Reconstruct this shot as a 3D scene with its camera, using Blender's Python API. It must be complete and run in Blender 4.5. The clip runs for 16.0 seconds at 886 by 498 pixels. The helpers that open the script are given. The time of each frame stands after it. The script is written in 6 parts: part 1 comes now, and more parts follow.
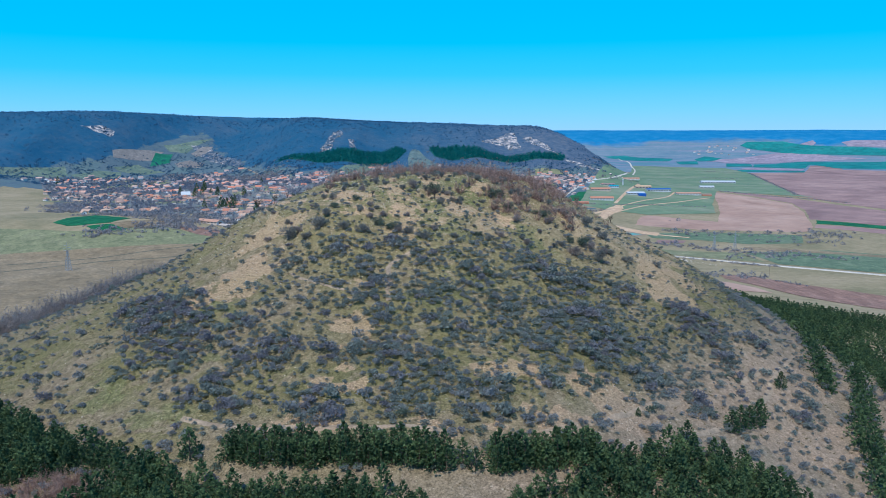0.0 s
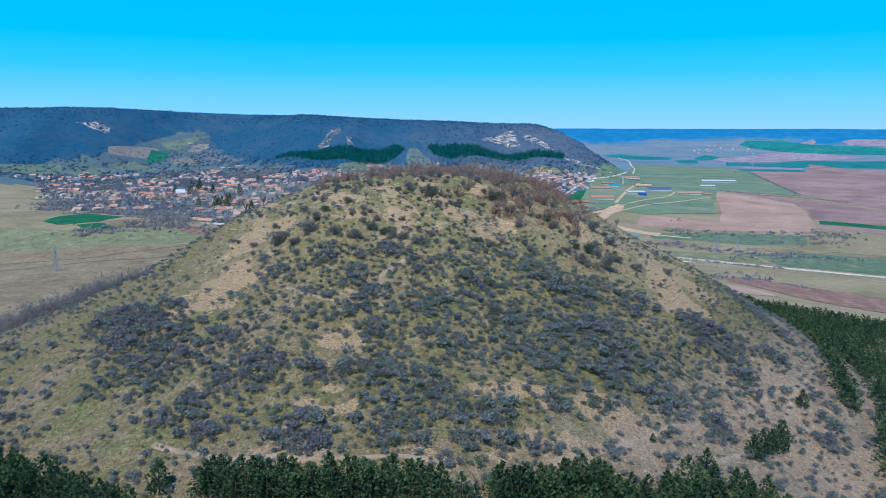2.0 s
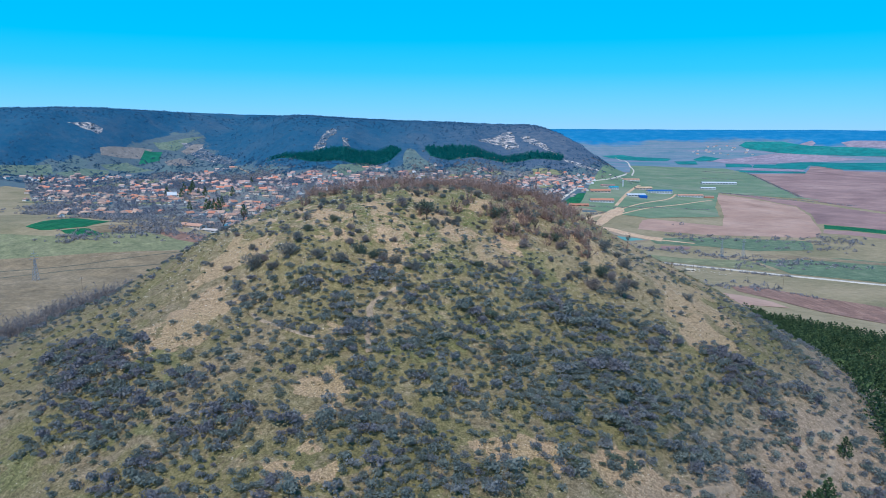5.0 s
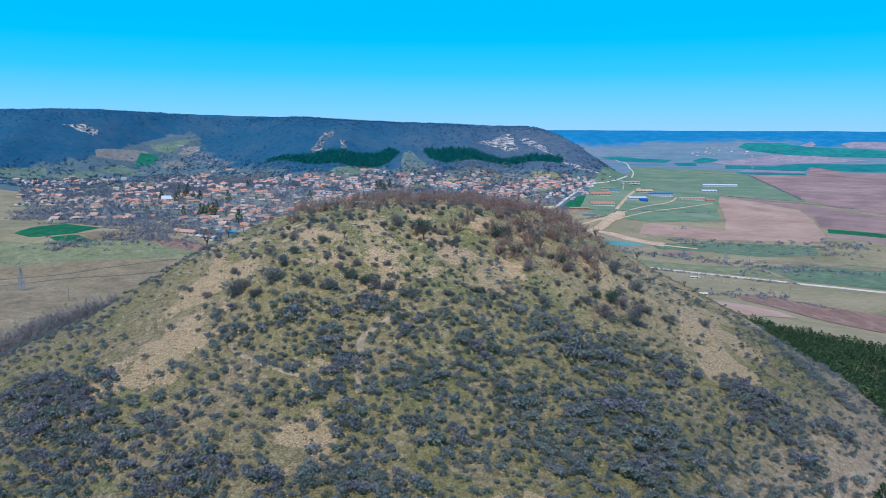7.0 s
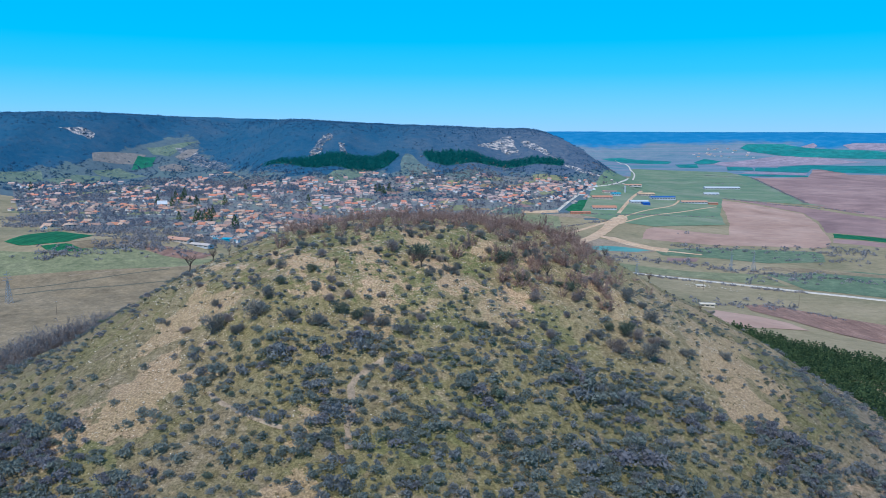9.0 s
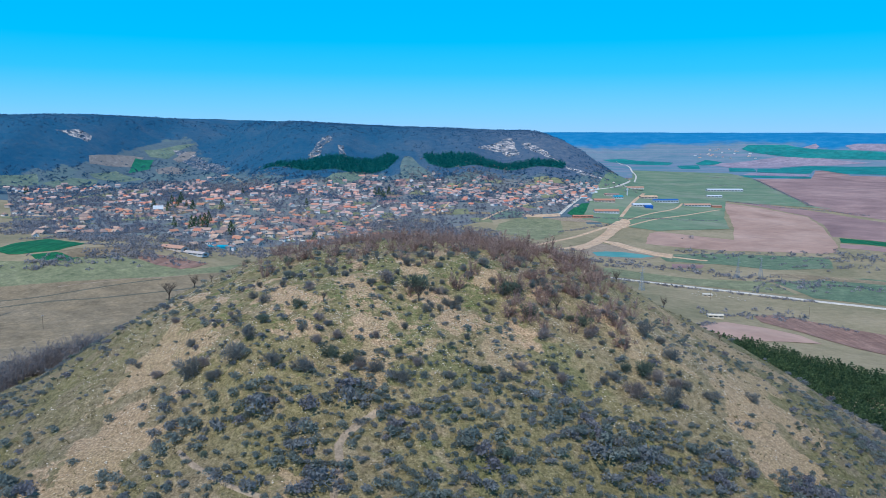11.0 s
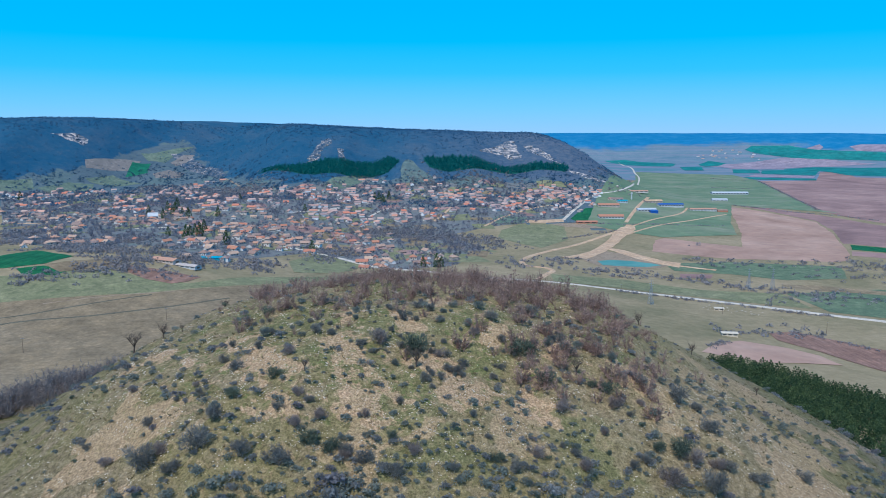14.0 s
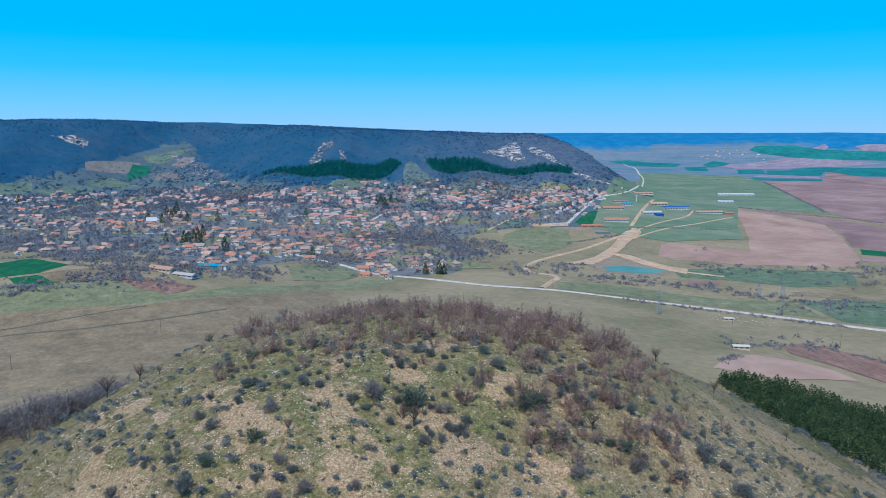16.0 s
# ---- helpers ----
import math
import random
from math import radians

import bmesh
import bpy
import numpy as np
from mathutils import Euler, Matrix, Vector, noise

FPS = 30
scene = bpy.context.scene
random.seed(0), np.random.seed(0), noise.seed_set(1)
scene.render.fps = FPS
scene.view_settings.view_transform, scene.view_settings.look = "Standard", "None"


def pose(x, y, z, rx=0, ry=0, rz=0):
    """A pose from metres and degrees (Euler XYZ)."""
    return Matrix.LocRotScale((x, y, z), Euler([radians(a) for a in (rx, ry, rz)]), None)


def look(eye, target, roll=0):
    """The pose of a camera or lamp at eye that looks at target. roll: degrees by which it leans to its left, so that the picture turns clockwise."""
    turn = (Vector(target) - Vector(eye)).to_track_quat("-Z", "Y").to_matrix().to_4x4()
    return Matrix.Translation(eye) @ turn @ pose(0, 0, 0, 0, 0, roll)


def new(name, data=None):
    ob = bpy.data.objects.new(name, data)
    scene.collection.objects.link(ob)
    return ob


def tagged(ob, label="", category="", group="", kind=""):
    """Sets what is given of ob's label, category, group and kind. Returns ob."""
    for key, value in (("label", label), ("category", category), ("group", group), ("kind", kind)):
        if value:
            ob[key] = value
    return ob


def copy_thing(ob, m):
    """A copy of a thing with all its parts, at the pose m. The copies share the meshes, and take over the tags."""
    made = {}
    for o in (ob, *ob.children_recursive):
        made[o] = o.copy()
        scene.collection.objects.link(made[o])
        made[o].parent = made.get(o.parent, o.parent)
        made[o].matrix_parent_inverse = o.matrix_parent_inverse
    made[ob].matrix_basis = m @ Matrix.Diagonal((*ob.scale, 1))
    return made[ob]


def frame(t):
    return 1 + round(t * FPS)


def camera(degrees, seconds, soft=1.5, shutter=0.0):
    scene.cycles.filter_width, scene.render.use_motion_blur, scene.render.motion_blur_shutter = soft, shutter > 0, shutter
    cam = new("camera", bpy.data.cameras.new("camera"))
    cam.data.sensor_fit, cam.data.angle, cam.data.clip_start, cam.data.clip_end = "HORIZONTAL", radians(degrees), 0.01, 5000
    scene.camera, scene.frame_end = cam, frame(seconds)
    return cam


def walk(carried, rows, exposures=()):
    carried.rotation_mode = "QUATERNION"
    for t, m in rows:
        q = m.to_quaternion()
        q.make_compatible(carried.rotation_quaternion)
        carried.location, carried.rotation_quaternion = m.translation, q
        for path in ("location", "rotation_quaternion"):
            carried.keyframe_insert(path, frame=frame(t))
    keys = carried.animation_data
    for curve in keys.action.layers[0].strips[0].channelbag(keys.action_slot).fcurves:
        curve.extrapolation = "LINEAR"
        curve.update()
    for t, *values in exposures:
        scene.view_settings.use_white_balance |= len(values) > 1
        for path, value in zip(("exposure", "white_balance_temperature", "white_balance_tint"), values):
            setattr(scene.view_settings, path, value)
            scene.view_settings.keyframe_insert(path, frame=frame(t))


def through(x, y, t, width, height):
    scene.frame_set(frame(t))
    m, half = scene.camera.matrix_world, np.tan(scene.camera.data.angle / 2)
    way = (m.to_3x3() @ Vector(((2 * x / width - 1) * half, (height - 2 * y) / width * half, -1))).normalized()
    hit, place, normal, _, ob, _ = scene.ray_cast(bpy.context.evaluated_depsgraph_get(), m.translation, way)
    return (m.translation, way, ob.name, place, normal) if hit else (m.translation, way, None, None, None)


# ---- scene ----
import collections

# the camera and its flight
cam = camera(61.0, 16.0, soft=0.8)
PATH = [
    (0.0, -0.00, -0.00, 130.00, 0.000, -8.756, 0.000),
    (0.5, -0.05, 3.67, 130.11, -0.031, -8.821, -0.109),
    (1.0, 0.00, 7.53, 130.20, -0.051, -8.879, -0.166),
    (1.5, 0.11, 11.57, 130.25, -0.077, -8.908, -0.195),
    (2.0, 0.21, 15.63, 130.37, -0.096, -8.930, -0.208),
    (2.5, 0.28, 19.79, 130.71, -0.132, -8.946, -0.227),
    (3.0, 0.38, 23.83, 131.10, -0.151, -8.950, -0.257),
    (3.5, 0.37, 27.93, 131.59, -0.185, -8.962, -0.285),
    (4.0, 0.40, 32.28, 132.18, -0.226, -8.975, -0.299),
    (6.5, 0.78, 53.26, 135.85, -0.349, -8.907, -0.323),
    (7.0, 0.81, 57.67, 136.90, -0.384, -8.909, -0.313),
    (7.5, 0.92, 61.79, 138.01, -0.396, -8.889, -0.286),
    (8.0, 0.97, 66.00, 139.08, -0.404, -8.885, -0.254),
    (8.5, 0.99, 70.29, 140.18, -0.400, -8.878, -0.249),
    (9.0, 1.05, 74.52, 141.31, -0.391, -8.855, -0.234),
    (11.5, 1.39, 97.07, 147.25, -0.373, -8.848, -0.148),
    (12.0, 1.36, 101.45, 148.52, -0.372, -8.870, -0.158),
    (12.5, 1.40, 105.92, 149.67, -0.372, -8.861, -0.141),
    (13.0, 1.37, 110.08, 150.89, -0.353, -8.865, -0.114),
    (13.5, 1.41, 114.42, 152.12, -0.340, -8.877, -0.074),
    (14.0, 1.44, 118.96, 153.29, -0.301, -8.870, -0.041),
    (14.5, 1.63, 123.49, 154.55, -0.247, -8.886, -0.014),
    (15.0, 1.76, 127.69, 155.89, -0.199, -8.881, 0.010),
    (15.5, 1.85, 131.85, 157.25, -0.150, -8.888, 0.039),
    (16.0, 1.94, 135.96, 158.77, -0.087, -8.931, 0.054),
]
walk(cam, [(t, pose(x, y, z, 90 + pitch, roll, yaw)) for t, x, y, z, yaw, pitch, roll in PATH], [(0.0, 0.11, 5880, 10), (8.0, 0.06, 5880, 10), (16.0, -0.03, 5880, 10)])

# ---- sky and sun ----
SUN_AZIMUTH, SUN_HEIGHT = -158.0, 56.0   # degrees clockwise from +y, degrees above the horizon
world = bpy.data.worlds.new("sky")
scene.world = world
world.use_nodes = True
wn = world.node_tree.nodes
wl = world.node_tree.links
sky = wn.new("ShaderNodeTexSky")
sky.sky_type, sky.sun_disc = "NISHITA", False
sky.sun_elevation, sky.sun_rotation = radians(SUN_HEIGHT), radians(SUN_AZIMUTH)
sky.altitude, sky.air_density, sky.dust_density, sky.ozone_density = 100, 1.0, 0.2, 2.5

# haze lies pale along the horizon, and the blue deepens quickly above it
place = wn.new("ShaderNodeTexCoord")
split = wn.new("ShaderNodeSeparateXYZ")
wl.new(place.outputs["Generated"], split.inputs[0])
band = wn.new("ShaderNodeValToRGB")
stops = [(0.0, (0.30, 0.60, 0.92)), (0.03, (0.185, 0.595, 0.955)), (0.075, (0.04, 0.54, 0.965)), (0.12, (0.004, 0.50, 1.0)), (0.18, (0.0, 0.46, 1.0)), (0.5, (0.01, 0.30, 0.80)), (1.0, (0.02, 0.22, 0.62))]
while len(band.color_ramp.elements) < len(stops):
    band.color_ramp.elements.new(0.5)
for el, (p, c) in zip(band.color_ramp.elements, stops):
    el.position, el.color = p, (*c, 1)
wl.new(split.outputs["Z"], band.inputs["Fac"])
haze = wn.new("ShaderNodeBackground")
wl.new(band.outputs["Color"], haze.inputs["Color"])
haze.inputs["Strength"].default_value = 1.03
wl.new(sky.outputs[0], wn["Background"].inputs["Color"])
wn["Background"].inputs["Strength"].default_value = 0.12
both = wn.new("ShaderNodeMixShader")
both.inputs["Fac"].default_value = 0.97
wl.new(wn["Background"].outputs[0], both.inputs[1])
wl.new(haze.outputs[0], both.inputs[2])
wl.new(both.outputs[0], wn["World Output"].inputs["Surface"])
sun_data = bpy.data.lights.new("sun", "SUN")
sun_data.energy, sun_data.angle, sun_data.color = 4.2, radians(0.6), (1.0, 0.94, 0.84)
sun = new("sun", sun_data)
a, e = radians(SUN_AZIMUTH), radians(SUN_HEIGHT)
sun.matrix_world = look((math.sin(a) * math.cos(e) * 900, math.cos(a) * math.cos(e) * 900, math.sin(e) * 900), (0, 0, 0))


# ---- materials ----
def nodes_of(name, rough=0.95, spec=0.15):
    m = bpy.data.materials.new(name)
    m.use_nodes = True
    n, l = m.node_tree.nodes, m.node_tree.links
    b = n["Principled BSDF"]
    b.inputs["Roughness"].default_value = rough
    b.inputs["Specular IOR Level"].default_value = spec
    return m, n, l, b


def noisy(n, l, where, size, detail=4.0, rough=0.55, warp=0.0):
    t = n.new("ShaderNodeTexNoise")
    t.inputs["Scale"].default_value, t.inputs["Detail"].default_value = 1.0 / size, detail
    t.inputs["Roughness"].default_value, t.inputs["Distortion"].default_value = rough, warp
    l.new(where, t.inputs["Vector"])
    return t.outputs["Fac"]


def ramp(n, l, fac, stops):
    r = n.new("ShaderNodeValToRGB")
    e = r.color_ramp.elements
    while len(e) < len(stops):
        e.new(0.5)
    for el, (p, c) in zip(e, stops):
        el.position, el.color = p, (*c, 1)
    l.new(fac, r.inputs["Fac"])
    return r.outputs["Color"]


def blend(n, l, fac, a, b, kind="MIX"):
    x = n.new("ShaderNodeMix")
    x.data_type, x.blend_type = "RGBA", kind
    for v, s in ((fac, 0), (a, 6), (b, 7)):
        if isinstance(v, (int, float)):
            x.inputs[s].default_value = v
        elif isinstance(v, tuple):
            x.inputs[s].default_value = (*v, 1)
        else:
            l.new(v, x.inputs[s])
    return x.outputs[2]


def bumped(n, l, b, fac, strength, distance):
    u = n.new("ShaderNodeBump")
    u.inputs["Strength"].default_value, u.inputs["Distance"].default_value = strength, distance
    l.new(fac, u.inputs["Height"])
    l.new(u.outputs[0], b.inputs["Normal"])


def stretched(n, l, sx, sy, turn=0.0):
    """Places on the ground, squeezed along one way, for furrows and mown rows."""
    g = n.new("ShaderNodeNewGeometry")
    m = n.new("ShaderNodeMapping")
    m.inputs["Rotation"].default_value = (0, 0, radians(turn))
    m.inputs["Scale"].default_value = (sx, sy, 1)
    l.new(g.outputs["Position"], m.inputs["Vector"])
    return m.outputs[0]


def soil(name, dark, mid, light, patch=60.0, grain=3.0, rows=None, bump=0.3, speckle=0.7):
    """Open ground: large patches, fine grain, and furrows where rows = (turn, spacing)."""
    m, n, l, b = nodes_of(name)
    g = n.new("ShaderNodeNewGeometry").outputs["Position"]
    large, fine = noisy(n, l, g, patch, 5, 0.6, 0.6), noisy(n, l, g, grain, 6, 0.65)
    col = ramp(n, l, large, [(0.3, dark), (0.5, mid), (0.7, light)])
    col = blend(n, l, 0.12 + 0.61 * speckle, col, ramp(n, l, fine, [(0.32, dark), (0.52, mid), (0.72, light)]))
    if rows:
        band = noisy(n, l, stretched(n, l, 1.0 / rows[1], 0.012, rows[0]), 1.0, 3, 0.6)
        col = blend(n, l, 0.55, col, ramp(n, l, band, [(0.38, dark), (0.5, mid), (0.62, light)]))
    mottle = ramp(n, l, noisy(n, l, g, patch * 0.28, 6, 0.7, 0.5), [(0.3, (0.72, 0.74, 0.76)), (0.5, (1, 1, 1)), (0.7, (1.3, 1.27, 1.22))])
    col = blend(n, l, min(1.0, 0.3 + speckle), col, mottle, "MULTIPLY")
    tuft = ramp(n, l, noisy(n, l, g, grain * 0.4, 3, 0.7), [(0.35, (0.75, 0.77, 0.78)), (0.65, (1.25, 1.23, 1.2))])
    col = blend(n, l, speckle, col, tuft, "MULTIPLY")
    l.new(col, b.inputs["Base Color"])
    bumped(n, l, b, fine, bump, grain * 0.3)
    return m


def plain_paint(name, colour, other=None, size=2.0, rough=0.8, metal=0.0, spec=0.3):
    m, n, l, b = nodes_of(name, rough, spec)
    g = n.new("ShaderNodeNewGeometry").outputs["Position"]
    other = other or tuple(c * 0.72 for c in colour)
    col = ramp(n, l, noisy(n, l, g, size, 6, 0.65), [(0.3, other), (0.65, colour)])
    l.new(col, b.inputs["Base Color"])
    b.inputs["Metallic"].default_value = metal
    return m


def hue_by_object(name, colours, rough=0.85, size=1.2):
    """One weathered colour for each object, out of a row of colours."""
    m, n, l, b = nodes_of(name, rough, 0.25)
    g = n.new("ShaderNodeNewGeometry").outputs["Position"]
    o = n.new("ShaderNodeObjectInfo")
    base = ramp(n, l, o.outputs["Random"], [(i / len(colours), c) for i, c in enumerate(colours)])
    n[-1].color_ramp.interpolation = "CONSTANT"
    stain = ramp(n, l, noisy(n, l, g, size, 5, 0.7), [(0.3, (0.62, 0.6, 0.58)), (0.62, (1, 1, 1))])
    l.new(blend(n, l, 1.0, base, stain, "MULTIPLY"), b.inputs["Base Color"])
    return m


def hue_by_place(name, colours, size=14.0, rough=0.85):
    m, n, l, b = nodes_of(name, rough, 0.25)
    o = n.new("ShaderNodeNewGeometry")
    base = ramp(n, l, o.outputs["Random Per Island"], [(i / len(colours), c) for i, c in enumerate(colours)])
    n[-1].color_ramp.interpolation = "CONSTANT"
    l.new(base, b.inputs["Base Color"])
    return m


def leafy(name, dark, mid, light, clump=3.5, rough=0.8, through=0.35):
    """Twigs or needles: every piece its own tone, every plant a little different."""
    m, n, l, b = nodes_of(name, rough, 0.12)
    o = n.new("ShaderNodeNewGeometry")
    piece = ramp(n, l, o.outputs["Random Per Island"], [(0.0, dark), (0.5, mid), (1.0, light)])
    plant = ramp(n, l, noisy(n, l, o.outputs["Position"], clump, 2, 0.5), [(0.3, dark), (0.5, mid), (0.7, light)])
    l.new(blend(n, l, 0.6, piece, plant), b.inputs["Base Color"])
    thin, both = n.new("ShaderNodeBsdfTranslucent"), n.new("ShaderNodeMixShader")
    both.inputs[0].default_value = through
    l.new(b.inputs["Base Color"].links[0].from_socket, thin.inputs["Color"])
    l.new(b.outputs[0], both.inputs[1])
    l.new(thin.outputs[0], both.inputs[2])
    l.new(both.outputs[0], n["Material Output"].inputs["Surface"])
    return m


BARE_SPOTS = ((88, 300, 83, 9), (70, 305, 92, 8), (49, 272, 98, 7), (60, 290, 95, 7), (59, 268, 92, 7), (77, 279, 85, 11), (79, 260, 81, 13), (82, 308, 86, 10), (97, 300, 77, 12), (-60, 227, 84, 12), (-64, 216, 82, 8), (43, 171, 67, 11), (60, 184, 63, 11), (92, 196, 55, 22), (104, 224, 56, 14), (0, 154, 64, 8), (-25, 155, 64, 8), (25, 158, 64, 9), (-12, 246, 100, 10), (20, 250, 100, 8), (-60, 252, 96, 12), (78, 262, 82, 13), (75, 245, 74, 10), (-25, 191, 79, 6), (-25, 172, 72, 6), (-25, 213, 85, 4), (18, 178, 73, 5))
SUMMIT_SPOTS = ((-18, 282, 114, 3.6), (1, 290, 114, 4), (-6, 278, 113, 4), (-19, 268, 111, 4.7), (-16, 266, 112, 3.3), (13, 276, 111, 5), (1, 264, 108, 5), (-16, 260, 109, 4.4), (20, 323, 111, 3), (-36, 264, 108, 6), (-61, 280, 104, 3.3), (-42, 274, 109, 3.6), (-31, 259, 108, 5), (-52, 271, 106, 3), (-66, 278, 101, 3.9), (-12, 251, 105, 6), (6, 257, 105, 6), (-28, 247, 104, 4.2), (26, 277, 108, 5), (19, 258, 100, 5), (42, 275, 102, 5))
GREEN_SPOTS = ((-48, 294, 109, 7), (-31, 281, 111, 10), (-12, 303, 114, 9), (-12, 275, 113, 7), (3, 277, 112, 6), (-20, 262, 110, 7), (11, 271, 108, 7), (39, 279, 104, 6), (13, 283, 113, 7), (-6, 251, 104, 6), (-6, 209, 85, 7), (12, 216, 87, 8), (2, 238, 97, 8), (28, 248, 95, 8), (-66, 188, 72, 4), (-61, 205, 79, 4), (-66, 167, 65, 7), (-85, 182, 66, 5), (47, 227, 82, 3))


def spots(n, l, where, rough, places, stir=44.0):
    """One mask out of worn, uneven round places (x, y, z, radius)."""
    total = None
    shake = n.new("ShaderNodeTexNoise")
    shake.inputs["Scale"].default_value, shake.inputs["Detail"].default_value = 4.0 / stir, 5
    l.new(where, shake.inputs["Vector"])
    shift = n.new("ShaderNodeVectorMath")
    shift.operation = "MULTIPLY_ADD"
    shift.inputs[1].default_value = (stir, stir, 6)
    l.new(shake.outputs["Color"], shift.inputs[0])
    l.new(where, shift.inputs[2])
    back = n.new("ShaderNodeVectorMath")
    back.operation = "SUBTRACT"
    back.inputs[1].default_value = (stir / 2, stir / 2, 3)
    l.new(shift.outputs[0], back.inputs[0])
    where = back.outputs[0]
    for x, y, z, r in places:
        d = n.new("ShaderNodeVectorMath")
        d.operation = "DISTANCE"
        d.inputs[1].default_value = (x, y, z)
        l.new(where, d.inputs[0])
        m = n.new("ShaderNodeMapRange")
        m.inputs["From Min"].default_value, m.inputs["From Max"].default_value = r * 1.5, r * 0.3
        l.new(d.outputs["Value"], m.inputs["Value"])
        if total is None:
            total = m.outputs[0]
        else:
            k = n.new("ShaderNodeMath")
            k.operation = "MAXIMUM"
            l.new(total, k.inputs[0])
            l.new(m.outputs[0], k.inputs[1])
            total = k.outputs[0]
    k = n.new("ShaderNodeMath")
    k.operation = "ADD"
    l.new(total, k.inputs[0])
    l.new(rough, k.inputs[1])
    return k.outputs[0]


def hill_ground():
    m, n, l, b = nodes_of("hill_turf")
    g = n.new("ShaderNodeNewGeometry")
    p = g.outputs["Position"]
    broad, mid, fine, speck = noisy(n, l, p, 48, 4, 0.6, 0.8), noisy(n, l, p, 8, 5, 0.7, 0.6), noisy(n, l, p, 1.5, 9, 0.85), noisy(n, l, p, 0.5, 5, 0.85)
    straw = ramp(n, l, fine, [(0.34, (0.08, 0.060, 0.035)), (0.5, (0.176, 0.134, 0.083)), (0.66, (0.31, 0.24, 0.158))])
    grass = ramp(n, l, fine, [(0.34, (0.057, 0.052, 0.021)), (0.5, (0.130, 0.114, 0.048)), (0.66, (0.235, 0.195, 0.096))])
    col = blend(n, l, ramp(n, l, broad, [(0.33, (0, 0, 0)), (0.52, (1, 1, 1))]), straw, grass)
    col = blend(n, l, ramp(n, l, mid, [(0.50, (0, 0, 0)), (0.60, (0.8, 0.8, 0.8))]), col, straw)
    earth = ramp(n, l, speck, [(0.34, (0.20, 0.118, 0.066)), (0.5, (0.41, 0.262, 0.152)), (0.66, (0.69, 0.49, 0.325))])
    bare = ramp(n, l, spots(n, l, p, mid, BARE_SPOTS), [(0.95, (0, 0, 0)), (1.4, (0.5, 0.5, 0.5))])
    col = blend(n, l, bare, col, earth)
    col = blend(n, l, ramp(n, l, noisy(n, l, p, 5, 7, 0.8, 0.8), [(0.60, (0, 0, 0)), (0.68, (0.5, 0.5, 0.5))]), col, earth)
    # broken turf of the top: small bare scrapes and fresh green tufts
    top = n.new("ShaderNodeSeparateXYZ")
    l.new(p, top.inputs[0])
    height = n.new("ShaderNodeMapRange")
    height.inputs["From Min"].default_value, height.inputs["From Max"].default_value = 92, 106
    l.new(top.outputs["Z"], height.inputs["Value"])
    # dry straw tone; extra brightness is put in towards the top and east
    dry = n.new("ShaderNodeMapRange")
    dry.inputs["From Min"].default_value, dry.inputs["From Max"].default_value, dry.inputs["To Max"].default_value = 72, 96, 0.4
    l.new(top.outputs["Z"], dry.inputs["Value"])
    brighter_east = n.new("ShaderNodeMapRange")
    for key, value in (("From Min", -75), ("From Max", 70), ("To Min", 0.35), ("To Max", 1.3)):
        brighter_east.inputs[key].default_value = value
    l.new(top.outputs["X"], brighter_east.inputs["Value"])
    col = blend(n, l, blend(n, l, 1.0, dry.outputs[0], brighter_east.outputs[0], "MULTIPLY"), col, ramp(n, l, fine, [(0.34, (0.135, 0.10, 0.042)), (0.5, (0.285, 0.215, 0.105)), (0.66, (0.46, 0.355, 0.205))]))
    lush = ramp(n, l, spots(n, l, p, mid, GREEN_SPOTS), [(0.78, (0, 0, 0)), (1.15, (0.6, 0.6, 0.6))])
    col = blend(n, l, lush, col, ramp(n, l, fine, [(0.36, (0.052, 0.064, 0.022)), (0.5, (0.118, 0.122, 0.046)), (0.64, (0.198, 0.19, 0.082))]))
    scrape = ramp(n, l, noisy(n, l, p, 2.6, 8, 0.82, 0.6), [(0.54, (0, 0, 0)), (0.60, (0.7, 0.7, 0.7))])
    col = blend(n, l, blend(n, l, 1.0, scrape, height.outputs[0], "MULTIPLY"), col, earth)
    worn = ramp(n, l, spots(n, l, p, noisy(n, l, p, 3.2, 6, 0.75, 0.6), SUMMIT_SPOTS, 20.0), [(0.95, (0, 0, 0)), (1.25, (0.62, 0.62, 0.62))])
    col = blend(n, l, worn, col, earth)
    tufts = ramp(n, l, noisy(n, l, p, 2.4, 7, 0.8, 0.6), [(0.55, (0, 0, 0)), (0.61, (0.7, 0.7, 0.7))])
    col = blend(n, l, blend(n, l, 1.0, tufts, height.outputs[0], "MULTIPLY"), col, (0.09, 0.125, 0.032))
    # worn pinkish earth round the foot, below the shrubs
    high = n.new("ShaderNodeSeparateXYZ")
    l.new(p, high.inputs[0])
    lift = n.new("ShaderNodeMath")
    lift.operation = "MULTIPLY_ADD"
    lift.inputs[1].default_value = 16.0
    l.new(mid, lift.inputs[0])
    l.new(high.outputs["Z"], lift.inputs[2])
    part_of = n.new("ShaderNodeMath")
    part_of.operation = "MULTIPLY"
    part_of.inputs[1].default_value = 0.01
    l.new(lift.outputs[0], part_of.inputs[0])
    apron = ramp(n, l, fine, [(0.36, (0.128, 0.093, 0.063)), (0.5, (0.235, 0.172, 0.12)), (0.64, (0.37, 0.277, 0.202))])
    side = n.new("ShaderNodeMath")
    side.operation = "MULTIPLY_ADD"
    side.inputs[1].default_value, side.inputs[2].default_value = 0.005, 0.5
    l.new(high.outputs["X"], side.inputs[0])
